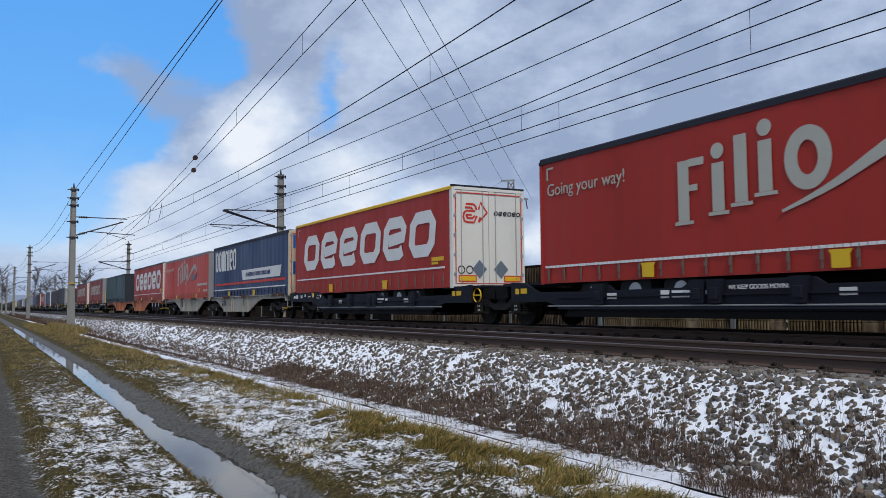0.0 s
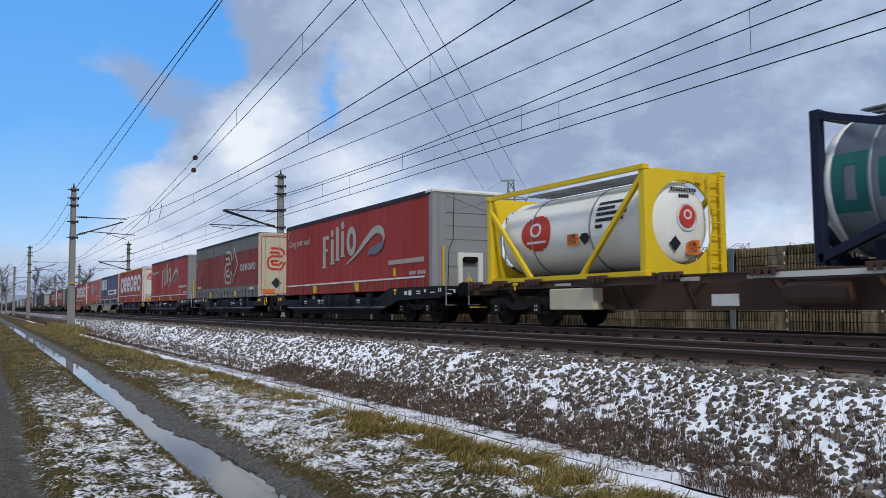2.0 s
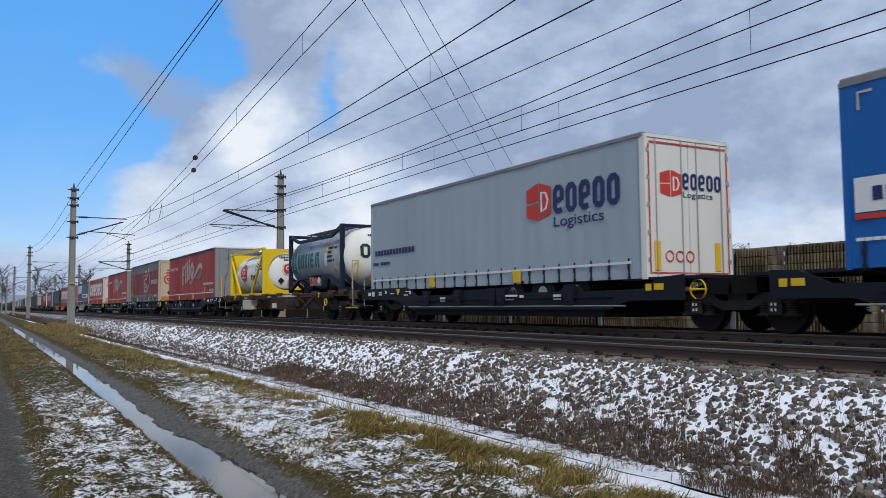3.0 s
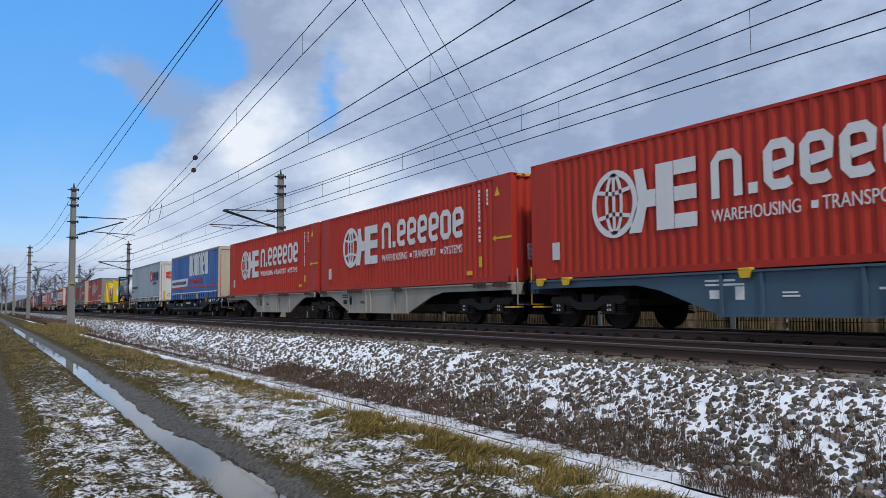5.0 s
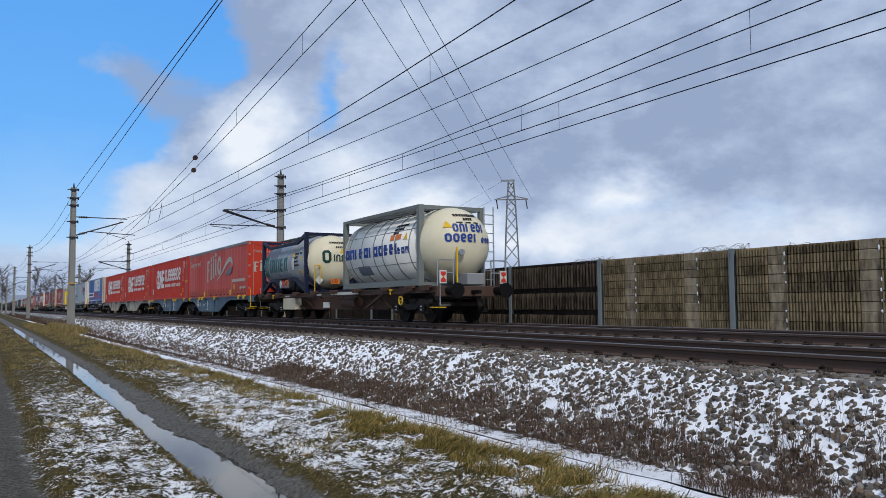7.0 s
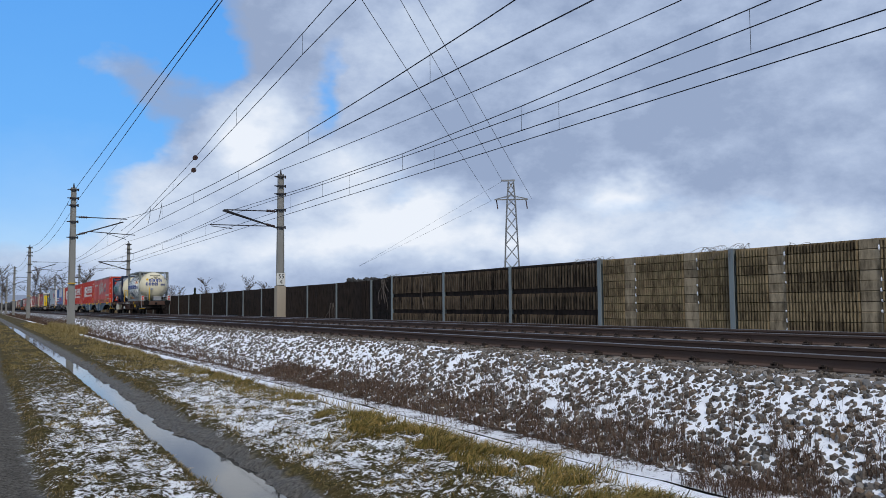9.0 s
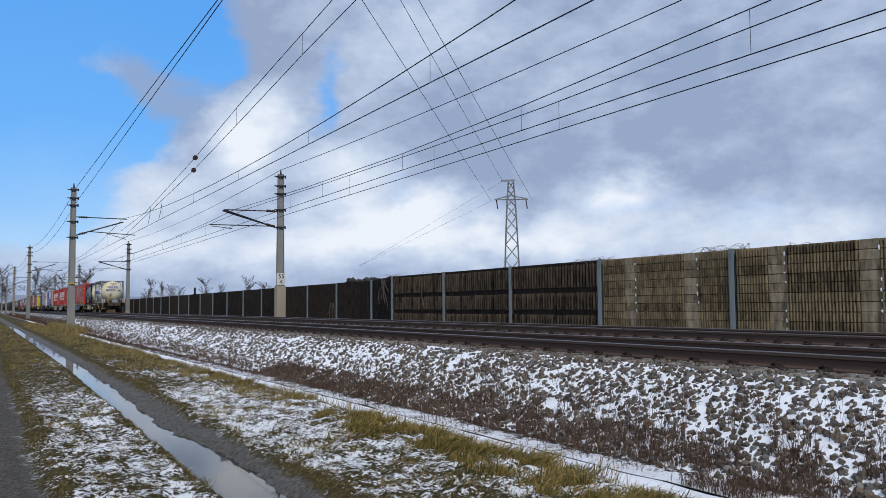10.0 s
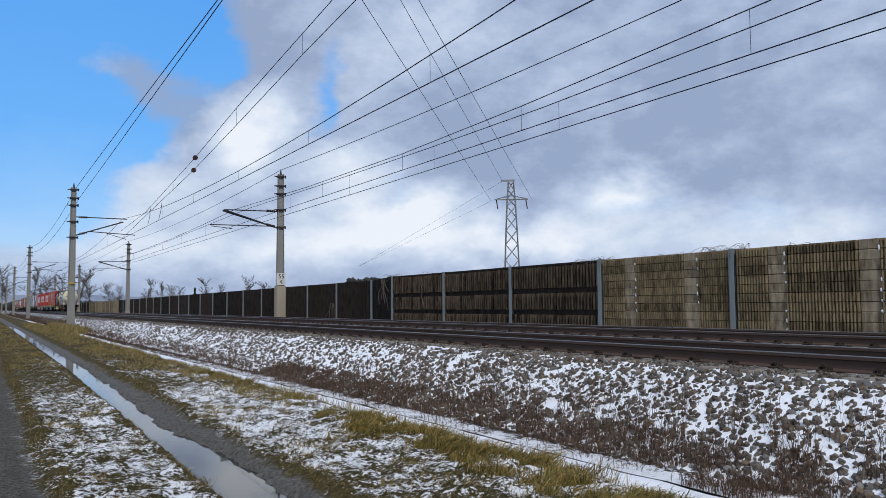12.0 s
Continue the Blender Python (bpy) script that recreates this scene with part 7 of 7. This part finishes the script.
def tall_marks(shapes, u, v, h, w, gap, k, slant=0.0):
    """Blocks cut into low pieces, so that they bend round a tank."""
    bm = bmesh.new()
    for s in shapes:
        if s == "-":
            u += w * 0.5
            continue
        rows = [(0, k, 0, h)]
        if s in "ON":
            rows.append((w - k, w, 0, h))
        if s in "OCN":
            rows.append((k, w - k, h - k, h))
        if s in "OC":
            rows.append((k, w - k, 0, k))
        if s == "C":
            rows.append((k, w * 0.85, h * 0.42, h * 0.42 + k * 0.8))
        fine_rows(bm, [(u + a + slant * c, u + b + slant * c, v + c, v + d) for a, b, c, d in rows])
        u += (k if s == "I" else w) + gap
    return bm


def ladder(t, x, y, za, zb, mat, axis="x"):
    bm = bmesh.new()
    for o in (-0.18, 0.18):
        a = (x + o, y, za) if axis == "x" else (x, y + o, za)
        b = (x + o, y, zb) if axis == "x" else (x, y + o, zb)
        rod(bm, a, b, 0.022, 6)
    for k in range(int((zb - za) / 0.3)):
        z = za + 0.2 + 0.3 * k
        a = (x - 0.18, y, z) if axis == "x" else (x, y - 0.18, z)
        b = (x + 0.18, y, z) if axis == "x" else (x, y + 0.18, z)
        rod(bm, a, b, 0.016, 6)
    part("ladder", bm, mat, t)


def navy_tank(y, seed, codes):
    t = carried(thing("tank_container", "silver tank in a dark navy frame with cream end", "tank container", "tank containers"), y)
    r, cz, z0, z1, h = 1.20, 2.50, 1.16, 3.76, 3.0
    part("tank_shell", lathe(bmesh.new(), [(-2.75, r), (2.75, r)], n=56, z=cz), TANK_STEEL, t, "streaked silver-blue tank cladding")
    part("tank_end", lathe(bmesh.new(), dish(-2.75, r + 0.002, -1, 0.95), n=48, z=cz), TANK_CREAM if seed else TANK_WHITE, t, "pale rounded tank end")
    part("tank_end", lathe(bmesh.new(), dish(2.75, r + 0.002, 1, 0.6), n=48, z=cz), TANK_WHITE, t, "pale rounded tank end")
    for u in (-2.1, -0.65, 0.75, 2.1):
        part("hoop", lathe(bmesh.new(), [(u - 0.03, r + 0.004), (u - 0.03, r + 0.02), (u + 0.03, r + 0.02), (u + 0.03, r + 0.004)], n=40, z=cz), TANK_STEEL, t)
    for s in (1, -1):
        for x in (-1.16, 1.16):
            part("corner_post", cube_of(x - 0.08, x + 0.08, s * h - 0.09, s * h + 0.09, z0, z1, bevel=0.012), NAVY_FRAME, t)
        bm = beam(bmesh.new(), (-1.16, s * h, z1 - 0.07), (1.16, s * h, z1 - 0.07), 0.13)
        beam(bm, (-1.16, s * h, z0 + 0.07), (1.16, s * h, z0 + 0.07), 0.13)
        beam(bm, (-1.16, s * h, z0 + 0.7), (-0.45, s * h, z0 + 0.08), 0.12)
        beam(bm, (1.16, s * h, z0 + 0.7), (0.45, s * h, z0 + 0.08), 0.12)
        part("end_frame", bm, NAVY_FRAME, t)
    for x in (-1.17, 1.17):
        bm = bmesh.new()
        for s in (1, -1):
            beam(bm, (x, s * h, z1 - 0.08), (x, s * 1.9, z1 - 0.40), 0.12)
            beam(bm, (x, s * h, z0 + 0.10), (x, s * 1.7, z0 + 0.62), 0.14)
            beam(bm, (x, s * 1.7, z0 + 0.62), (x * 0.8, s * 0.9, z0 + 0.1), 0.08)
        beam(bm, (x, -1.9, z1 - 0.40), (x, 1.9, z1 - 0.40), 0.12)
        beam(bm, (x, -1.7, z0 + 0.62), (x, 1.7, z0 + 0.62), 0.14)
        part("side_frame", bm, NAVY_FRAME, t)
    bm = bmesh.new()
    for x in (-0.55, -0.25, 0.1):
        box(bm, x, x + 0.22, -2.1, 2.6, z1 - 0.02, z1 + 0.01)
    for u in (-1.8, 0.2, 2.2):
        beam(bm, (-0.5, u, cz + r - 0.05), (-0.5, u, z1 - 0.02), 0.05)
    part("walkway", bm, ROOF_GREY, t, "grey grating walkway")
    part("manhole", rod(bmesh.new(), (0.1, 0.4, cz + r - 0.05), (0.1, 0.4, cz + r + 0.14), 0.3, 18), BRIGHT_STEEL, t)
    part("support", box(cube_of(-0.8, 0.8, -2.3, -1.7, z0, cz - r + 0.25), -0.8, 0.8, 1.7, 2.3, z0, cz - r + 0.25), NAVY_FRAME, t)
    g = tall_marks("O", -2.75, 1.98, 0.98, 0.62, 0.12, 0.2, 0.0)
    wrapped(t, "brand_mark", g, GREEN_MARK, r, cz)
    g = tall_marks("INNCN", -1.95, 2.18, 0.62, 0.44, 0.16, 0.15, 0.0)
    wrapped(t, "brand_mark", g, GREEN_MARK, r, cz)
    g = bmesh.new()
    for k, (n, hh) in enumerate(((9, 0.10), (4, 0.10), (6, 0.08), (7, 0.08))):
        for i in range(n):
            rect(g, 1.55 + 0.1 * i, 1.63 + 0.1 * i, 2.85 - 0.17 * k, 2.85 - 0.17 * k + hh)
    wrapped(t, "unit_number", g, BLACK_MARK, r, cz)
    g = fine_rows(bmesh.new(), [(1.22, 1.48, 2.2, 2.72)])
    wrapped(t, "notice_plate", g, PLATE, r, cz)
    g = bmesh.new()
    plate_poly(g, [(1.2, 2.78), (1.5, 2.78), (1.35, 3.02)])
    wrapped(t, "warning_triangle", g, YELLOW, r, cz)
    wrapped(t, "warning_label", fine_rows(bmesh.new(), [(2.0, 2.45, 2.02, 2.12), (2.35, 2.5, 2.6, 2.76)]), YELLOW, r, cz)
    X = -1.26
    part("plate_holder", cube_of(X + 0.02, X + 0.035, -0.95, 0.35, 1.40, 1.82), GREYBLUE_MARK, t)
    plate_38(t, side_m(X + 0.012, 0.32 if not seed else -0.5, 1.45), *codes)
    diamond(t, side_m(X + 0.012, -0.38 if not seed else -0.2, 1.60), RED_MARK)
    diamond(t, side_m(X + 0.012, -0.72 if not seed else 0.16, 1.60), PLATE)
    E = -3.52
    dome = (-2.75, r, 0.95, cz)
    bm = marks(bmesh.new(), "O", -0.66, 2.40, 0.56, 0.38, 0.06, 0.12)
    marks(bm, "INNCN", -0.18, 2.48, 0.30, 0.20, 0.045, 0.065)
    wrapped_end(t, "brand_mark", bm, DKGREEN_MARK, *dome)
    bm = bmesh.new()
    for k in range(10):
        rect(bm, -0.3 + 0.085 * k, -0.24 + 0.085 * k, 3.26, 3.34)
    for k in range(4):
        rect(bm, -0.05 + 0.085 * k, 0.01 + 0.085 * k, 3.06, 3.14)
    wrapped_end(t, "unit_number", bm, BLACK_MARK, *dome)
    bm = bmesh.new()
    plate_poly(bm, [(0.10, 2.86), (0.36, 2.86), (0.23, 3.06)])
    wrapped_end(t, "warning_triangle", bm, YELLOW, *dome)
    plate_38(t, end_m(-0.25, -3.53, 1.52), *codes)
    diamond(t, end_m(-0.72 if seed else 0.72, -3.40, 1.68), PLATE if seed else RED_MARK)
    ladder(t, 0.6, 3.45, z0, z1 + 0.2, NAVY_FRAME)
    bm = rod(bmesh.new(), (-1.0, -3.6, 1.2), (-1.0, -3.6, 2.3), 0.022, 6)
    rod(bm, (-1.0, -3.6, 2.3), (-0.75, -3.6, 2.3), 0.022, 6)
    rod(bm, (-0.75, -3.6, 2.3), (-0.75, -3.6, 1.7), 0.022, 6)
    part("handrail", bm, YELLOW, t)
    return t


navy_tank(-47.65, 0, ("38", "1289"))
navy_tank(-149.8, 1, ("30", "3256"))


def yellow_tank(y):
    t = carried(thing("tank_container", "white tank in a bright yellow braced frame", "tank container", "tank containers"), y)
    r, cz, z0, z1, h = 1.00, 2.32, 1.13, 3.50, 2.95
    part("tank_shell", lathe(bmesh.new(), dish(-2.5, r, -1, 0.25)[::-1] + [(-2.3, r), (2.3, r)] + dish(2.5, r, 1, 0.25), n=48, z=cz), TANK_WHITE, t, "white tank shell")
    for u in (-1.0, 1.3):
        part("hoop", lathe(bmesh.new(), [(u - 0.025, r + 0.004), (u - 0.025, r + 0.016), (u + 0.025, r + 0.016), (u + 0.025, r + 0.004)], n=40, z=cz), GREY_PANEL, t)
    for s in (1, -1):
        for x in (-1.15, 1.15):
            part("corner_post", cube_of(x - 0.07, x + 0.07, s * h - 0.09, s * h + 0.09, z0, z1, bevel=0.01), YELLOW_FRAME, t)
        for x in (-1.16, 1.16):
            for z in (z0 - 0.005, z1 - 0.115):
                part("corner_casting", cube_of(x - 0.085, x + 0.085, s * h - 0.1, s * h + 0.1, z, z + 0.12, bevel=0.012), YELLOW_FRAME, t)
        bm = bmesh.new()
        n = 32
        ring_a = [bm.verts.new((0.93 * r * math.cos(2 * math.pi * k / n), s * h, cz + 0.93 * r * math.sin(2 * math.pi * k / n))) for k in range(n)]
        out = []
        for k in range(n):
            a = 2 * math.pi * k / n
            c, sn = math.cos(a), math.sin(a)
            f = min(1.09 / max(abs(c), 1e-6), (z1 - 0.05 - cz if sn > 0 else cz - z0 - 0.05) / max(abs(sn), 1e-6))
            out.append(bm.verts.new((c * f, s * h, cz + sn * f)))
        for k in range(n):
            bm.faces.new((ring_a[k], ring_a[(k + 1) % n], out[(k + 1) % n], out[k]))
        e = bmesh.ops.extrude_face_region(bm, geom=list(bm.faces))
        bmesh.ops.translate(bm, verts=[v for v in e["geom"] if isinstance(v, bmesh.types.BMVert)], vec=(0, -0.06 * s, 0))
        bmesh.ops.recalc_face_normals(bm, faces=bm.faces)
        part("end_plate", bm, YELLOW_FRAME, t, "yellow end plate with round opening")
        part("tank_end", lathe(bmesh.new(), dish(s * 2.72, 0.91 * r, s, 0.22), n=40, z=cz), TANK_WHITE, t)
    for x in (-1.16, 1.16):
        bm = bmesh.new()
        for z in (z0 + 0.06, z1 - 0.05):
            beam(bm, (x, -h, z), (x, h, z), 0.11)
        beam(bm, (x, -h + 0.05, z1 - 0.25), (x, -0.9, z0 + 0.08), 0.10)
        beam(bm, (x, h - 0.05, z1 - 0.45), (x, 1.1, z0 + 0.08), 0.10)
        part("side_frame", bm, YELLOW_FRAME, t)
    bm = bmesh.new()
    for x in (-0.75, -0.45, -0.15, 0.3):
        box(bm, x, x + 0.2, -2.7, 1.8, z1 - 0.12, z1 - 0.09)
    part("walkway", bm, ROOF_GREY, t, "grey grating walkway")
    ladder(t, 0.85, -3.06, z0 + 0.1, z1 - 0.1, YELLOW_FRAME)
    g = bmesh.new()
    for k in range(16):
        zz = -0.46 + 0.0575 * (k + 0.5)
        hw = 0.62 * math.sqrt(1 - (zz / 0.46) ** 2)
        rect(g, -1.1 - hw, -1.1 + hw, 2.36 + zz - 0.0288, 2.36 + zz + 0.0288)
    wrapped(t, "red_disc_emblem", g, RED_MARK, r, cz)
    g = bmesh.new()
    ribbon(g, oval(-1.1, 2.44, 0.2, 0.15, 20), 0.06, True, 0.012)
    fine_rows(g, [(-1.5, -0.7, 2.10, 2.16)])
    wrapped(t, "emblem_mark", g, WHITE_MARK, r + 0.003, cz)
    g = bmesh.new()
    for k, n in enumerate((10, 7, 12, 11, 3)):
        for i in range(n):
            rect(g, 1.2 + 0.085 * i, 1.27 + 0.085 * i, 2.85 - 0.14 * k, 2.93 - 0.14 * k)
    wrapped(t, "unit_number", g, BLACK_MARK, r, cz)
    plate_38(t, side_m(around(r, cz, 2.1) - 0.012, -0.15, 1.95), "X88", "1754")
    diamond(t, side_m(around(r, cz, 2.1) - 0.012, -0.80, 2.12), BLACK_MARK)
    E = -2.945
    bm = bmesh.new()
    plate_poly(bm, oval(0, 0, 0.24, 0.24, 28))
    sheet("red_disc_emblem", bm, RED_MARK, t, end_m(0.1, E - 0.02, 2.45))
    bm = bmesh.new()
    ribbon(bm, oval(0, 0, 0.30, 0.30, 28), 0.03, True)
    ribbon(bm, oval(0, 0.04, 0.1, 0.09, 20), 0.04, True, 0.012)
    sheet("emblem_mark", bm, WHITE_MARK, t, end_m(0.1, E - 0.022, 2.45))
    plate_38(t, end_m(0.08, E + 0.03, 1.62), "X88", "1754")
    diamond(t, end_m(-0.25, E + 0.02, 1.85), BLACK_MARK, 0.17)
    bars(t, end_m(-0.35, E + 0.03, 3.0), [(0.08 * i, 0, 0.06, 0.08) for i in range(10)] + [(0.25 + 0.08 * i, -0.14, 0.06, 0.08) for i in range(4)], BLACK_MARK)
    bm = bmesh.new()
    plate_poly(bm, [(-0.12, 0), (0.12, 0), (0, 0.22)])
    sheet("warning_triangle", bm, YELLOW, t, end_m(0.42, -3.02, 3.2))
    return t


yellow_tank(-37.6)


def white_tank(y):
    t = carried(thing("tank_container", "large white hooped tank with cream end in grey frame", "tank container", "tank containers"), y)
    r, cz, z0, z1, h = 1.24, 2.50, 1.17, 3.78, 3.02
    part("tank_shell", lathe(bmesh.new(), [(-2.85, r), (2.85, r)], n=56, z=cz), TANK_WHITE, t, "white tank shell with dark hoops")
    part("tank_end", lathe(bmesh.new(), dish(-2.85, r + 0.002, -1, 1.35), n=48, z=cz), TANK_CREAM, t, "cream rounded tank end")
    part("tank_end", lathe(bmesh.new(), dish(2.85, r + 0.002, 1, 0.8), n=48, z=cz), TANK_CREAM, t, "cream rounded tank end")
    for u in (-2.4, -1.35, -0.35, 0.35, 1.4, 2.45):
        part("hoop", lathe(bmesh.new(), [(u - 0.022, r + 0.004), (u - 0.022, r + 0.018), (u + 0.022, r + 0.018), (u + 0.022, r + 0.004)], n=40, z=cz), GREYGREEN_FRAME, t)
    for z in (1.95, 3.05):
        part("seam", cube_of(around(r, cz, z) - 0.012, around(r, cz, z) + 0.01, -2.7, 2.7, z - 0.012, z + 0.012), GREY_PANEL, t)
    for s in (1, -1):
        for x in (-1.15, 1.15):
            part("corner_post", cube_of(x - 0.09, x + 0.09, s * h - 0.1, s * h + 0.1, z0, z1, bevel=0.012), GREYGREEN_FRAME, t)
        bm = beam(bmesh.new(), (-1.15, s * h, z1 - 0.07), (1.15, s * h, z1 - 0.07), 0.13)
        beam(bm, (-1.15, s * h, z0 + 0.07), (1.15, s * h, z0 + 0.07), 0.13)
        part("end_frame", bm, GREYGREEN_FRAME, t)
    for x in (-1.16, 1.16):
        bm = beam(bmesh.new(), (x, -h, z1 - 0.05), (x, h, z1 - 0.05), 0.11)
        beam(bm, (x, -h, z0 + 0.12), (x, h, z0 + 0.12), 0.20)
        part("side_rail", bm, GREYGREEN_FRAME, t)
    bm = bmesh.new()
    for x in (-1.0, -0.7, -0.4):
        box(bm, x, x + 0.22, -2.8, 2.8, z1 - 0.06, z1 - 0.03)
    part("walkway", bm, ROOF_GREY, t, "grey grating walkway")
    part("label_plate", cube_of(-1.225, -1.218, -2.9, -1.9, z0 + 0.05, z0 + 0.18), ORANGE_PLATE, t)
    g = tall_marks("ONI-COI-OOCCI-", -2.85, 2.28, 0.36, 0.36, 0.075, 0.12, 0.0)
    wrapped(t, "brand_mark", g, BLUE_MARK, r, cz)
    g = tall_marks("CON", 1.55, 2.27, 0.22, 0.24, 0.05, 0.08, 0.0)
    wrapped(t, "brand_mark", g, BLUE_MARK, r, cz)
    wrapped(t, "notice_plate", fine_rows(bmesh.new(), [(-1.95, -0.9, 1.60, 1.98)]), GREYBLUE_MARK, r, cz)
    wrapped(t, "warning_label", fine_rows(bmesh.new(), [(0.95, 1.25, 2.76, 2.95), (1.38, 1.75, 2.76, 2.95)]), ORANGE_PLATE, r, cz)
    g = bmesh.new()
    for k, n in enumerate((9, 7, 4)):
        for i in range(n):
            rect(g, 1.1 + 0.1 * i, 1.18 + 0.1 * i, 3.24 - 0.14 * k, 3.33 - 0.14 * k)
    wrapped(t, "unit_number", g, BLACK_MARK, r, cz)
    g = bmesh.new()
    plate_poly(g, [(1.95, 2.74), (2.25, 2.74), (2.10, 2.98)])
    wrapped(t, "warning_triangle", g, YELLOW, r, cz)
    dome = (-2.85, r, 1.35, cz)
    bm = marks(bmesh.new(), "ONI-COI", -0.55, 2.85, 0.26, 0.17, 0.035, 0.06, 0.0)
    marks(bm, "OOCCI", -0.80, 2.52, 0.27, 0.19, 0.04, 0.065, 0.0)
    marks(bm, "CON", 0.42, 2.52, 0.17, 0.12, 0.03, 0.045, 0.0)
    wrapped_end(t, "brand_mark", bm, BLUE_MARK, *dome)
    bm = bmesh.new()
    for k in range(10):
        rect(bm, -0.4 + 0.085 * k, -0.335 + 0.085 * k, 3.36, 3.44)
    for k in range(4):
        rect(bm, -0.15 + 0.085 * k, -0.085 + 0.085 * k, 3.23, 3.31)
    for k in range(3):
        rect(bm, -0.4 + 0.3 * k, -0.2 + 0.3 * k, 3.13, 3.17)
    wrapped_end(t, "unit_number", bm, BLACK_MARK, *dome)
    bm = bmesh.new()
    plate_poly(bm, [(-0.80, 2.98), (-0.54, 2.98), (-0.67, 3.2)])
    wrapped_end(t, "warning_triangle", bm, YELLOW, *dome)
    bm = rod(bmesh.new(), (-0.35, -4.20, 2.2), (-0.35, -4.27, 2.2), 0.1, 16)
    part("gauge", bm, BRIGHT_STEEL, t)
    part("valve_box", cube_of(-0.15, 0.5, -4.25, -3.6, 1.18, 1.55, bevel=0.03), GREY_PANEL, t)
    part("marker_pole", cube_of(-0.55, -0.51, -4.28, -4.24, 1.2, 2.35), YELLOW, t)
    ladder(t, 0.98, -3.75, z0, z1 - 0.05, BRIGHT_STEEL)
    return t


white_tank(-160.2)

# ---- far part of the train, seen small ----
FAR = ((107.0, RED_TARP_DULL, 4.05), (123.2, RED_TARP_DULL, 4.0), (141.0, CREAM_PANEL, 3.6), (157.3, DARK_TARP, 4.1), (175.0, DARK_TARP, 4.05), (191.2, NAVY_TARP, 4.0), (209.0, RED_TARP, 4.05), (225.2, DARK_TARP, 4.1), (243.0, NAVY_TARP, 4.05), (259.3, LIGHT_TARP, 4.1), (277.0, CREAM_PANEL, 4.0), (293.3, GREEN_TARP, 4.0), (311.0, LIGHT_TARP, 4.1), (327.3, NAVY_TARP, 4.0), (345.0, GREY_TARP, 4.05), (361.2, BLUE_TARP, 4.1), (379.0, YELLOW_FRAME, 3.6), (395.2, YELLOW_FRAME, 3.6), (413.0, RED_TARP_DULL, 4.0), (429.2, YELLOW_FRAME, 3.7))
for i, (y, mat, top) in enumerate(FAR):
    f = trailer(y, "weathered curtain-sided trailer far along the train", mat, top, 1.08, ROOF_DARK if i % 2 else ROOF_GREY, "door" if i % 3 else "nose", None, None, (-2.4, 2.4), 30 + i, WHITE_PANEL if i % 2 else DARK_TARP, half=6.75)
    if mat in (RED_TARP, RED_TARP_DULL):
        sheet("brand_mark", marks(bmesh.new(), "OCCOCO", -4.5, 0, 1.1, 1.3, 0.2, 0.3, 0.16), CREAM_MARK, f, side_m(-1.300, 0, 2.2))


def motions():
    for ob, y in MOVERS:
        walk(ob, [(t, pose(TRACK_FAR, y + SPEED * t, 0)) for t in (0.0, 2.0, 4.0, 6.0, 8.0, 10.0, 12.0)])


motions()
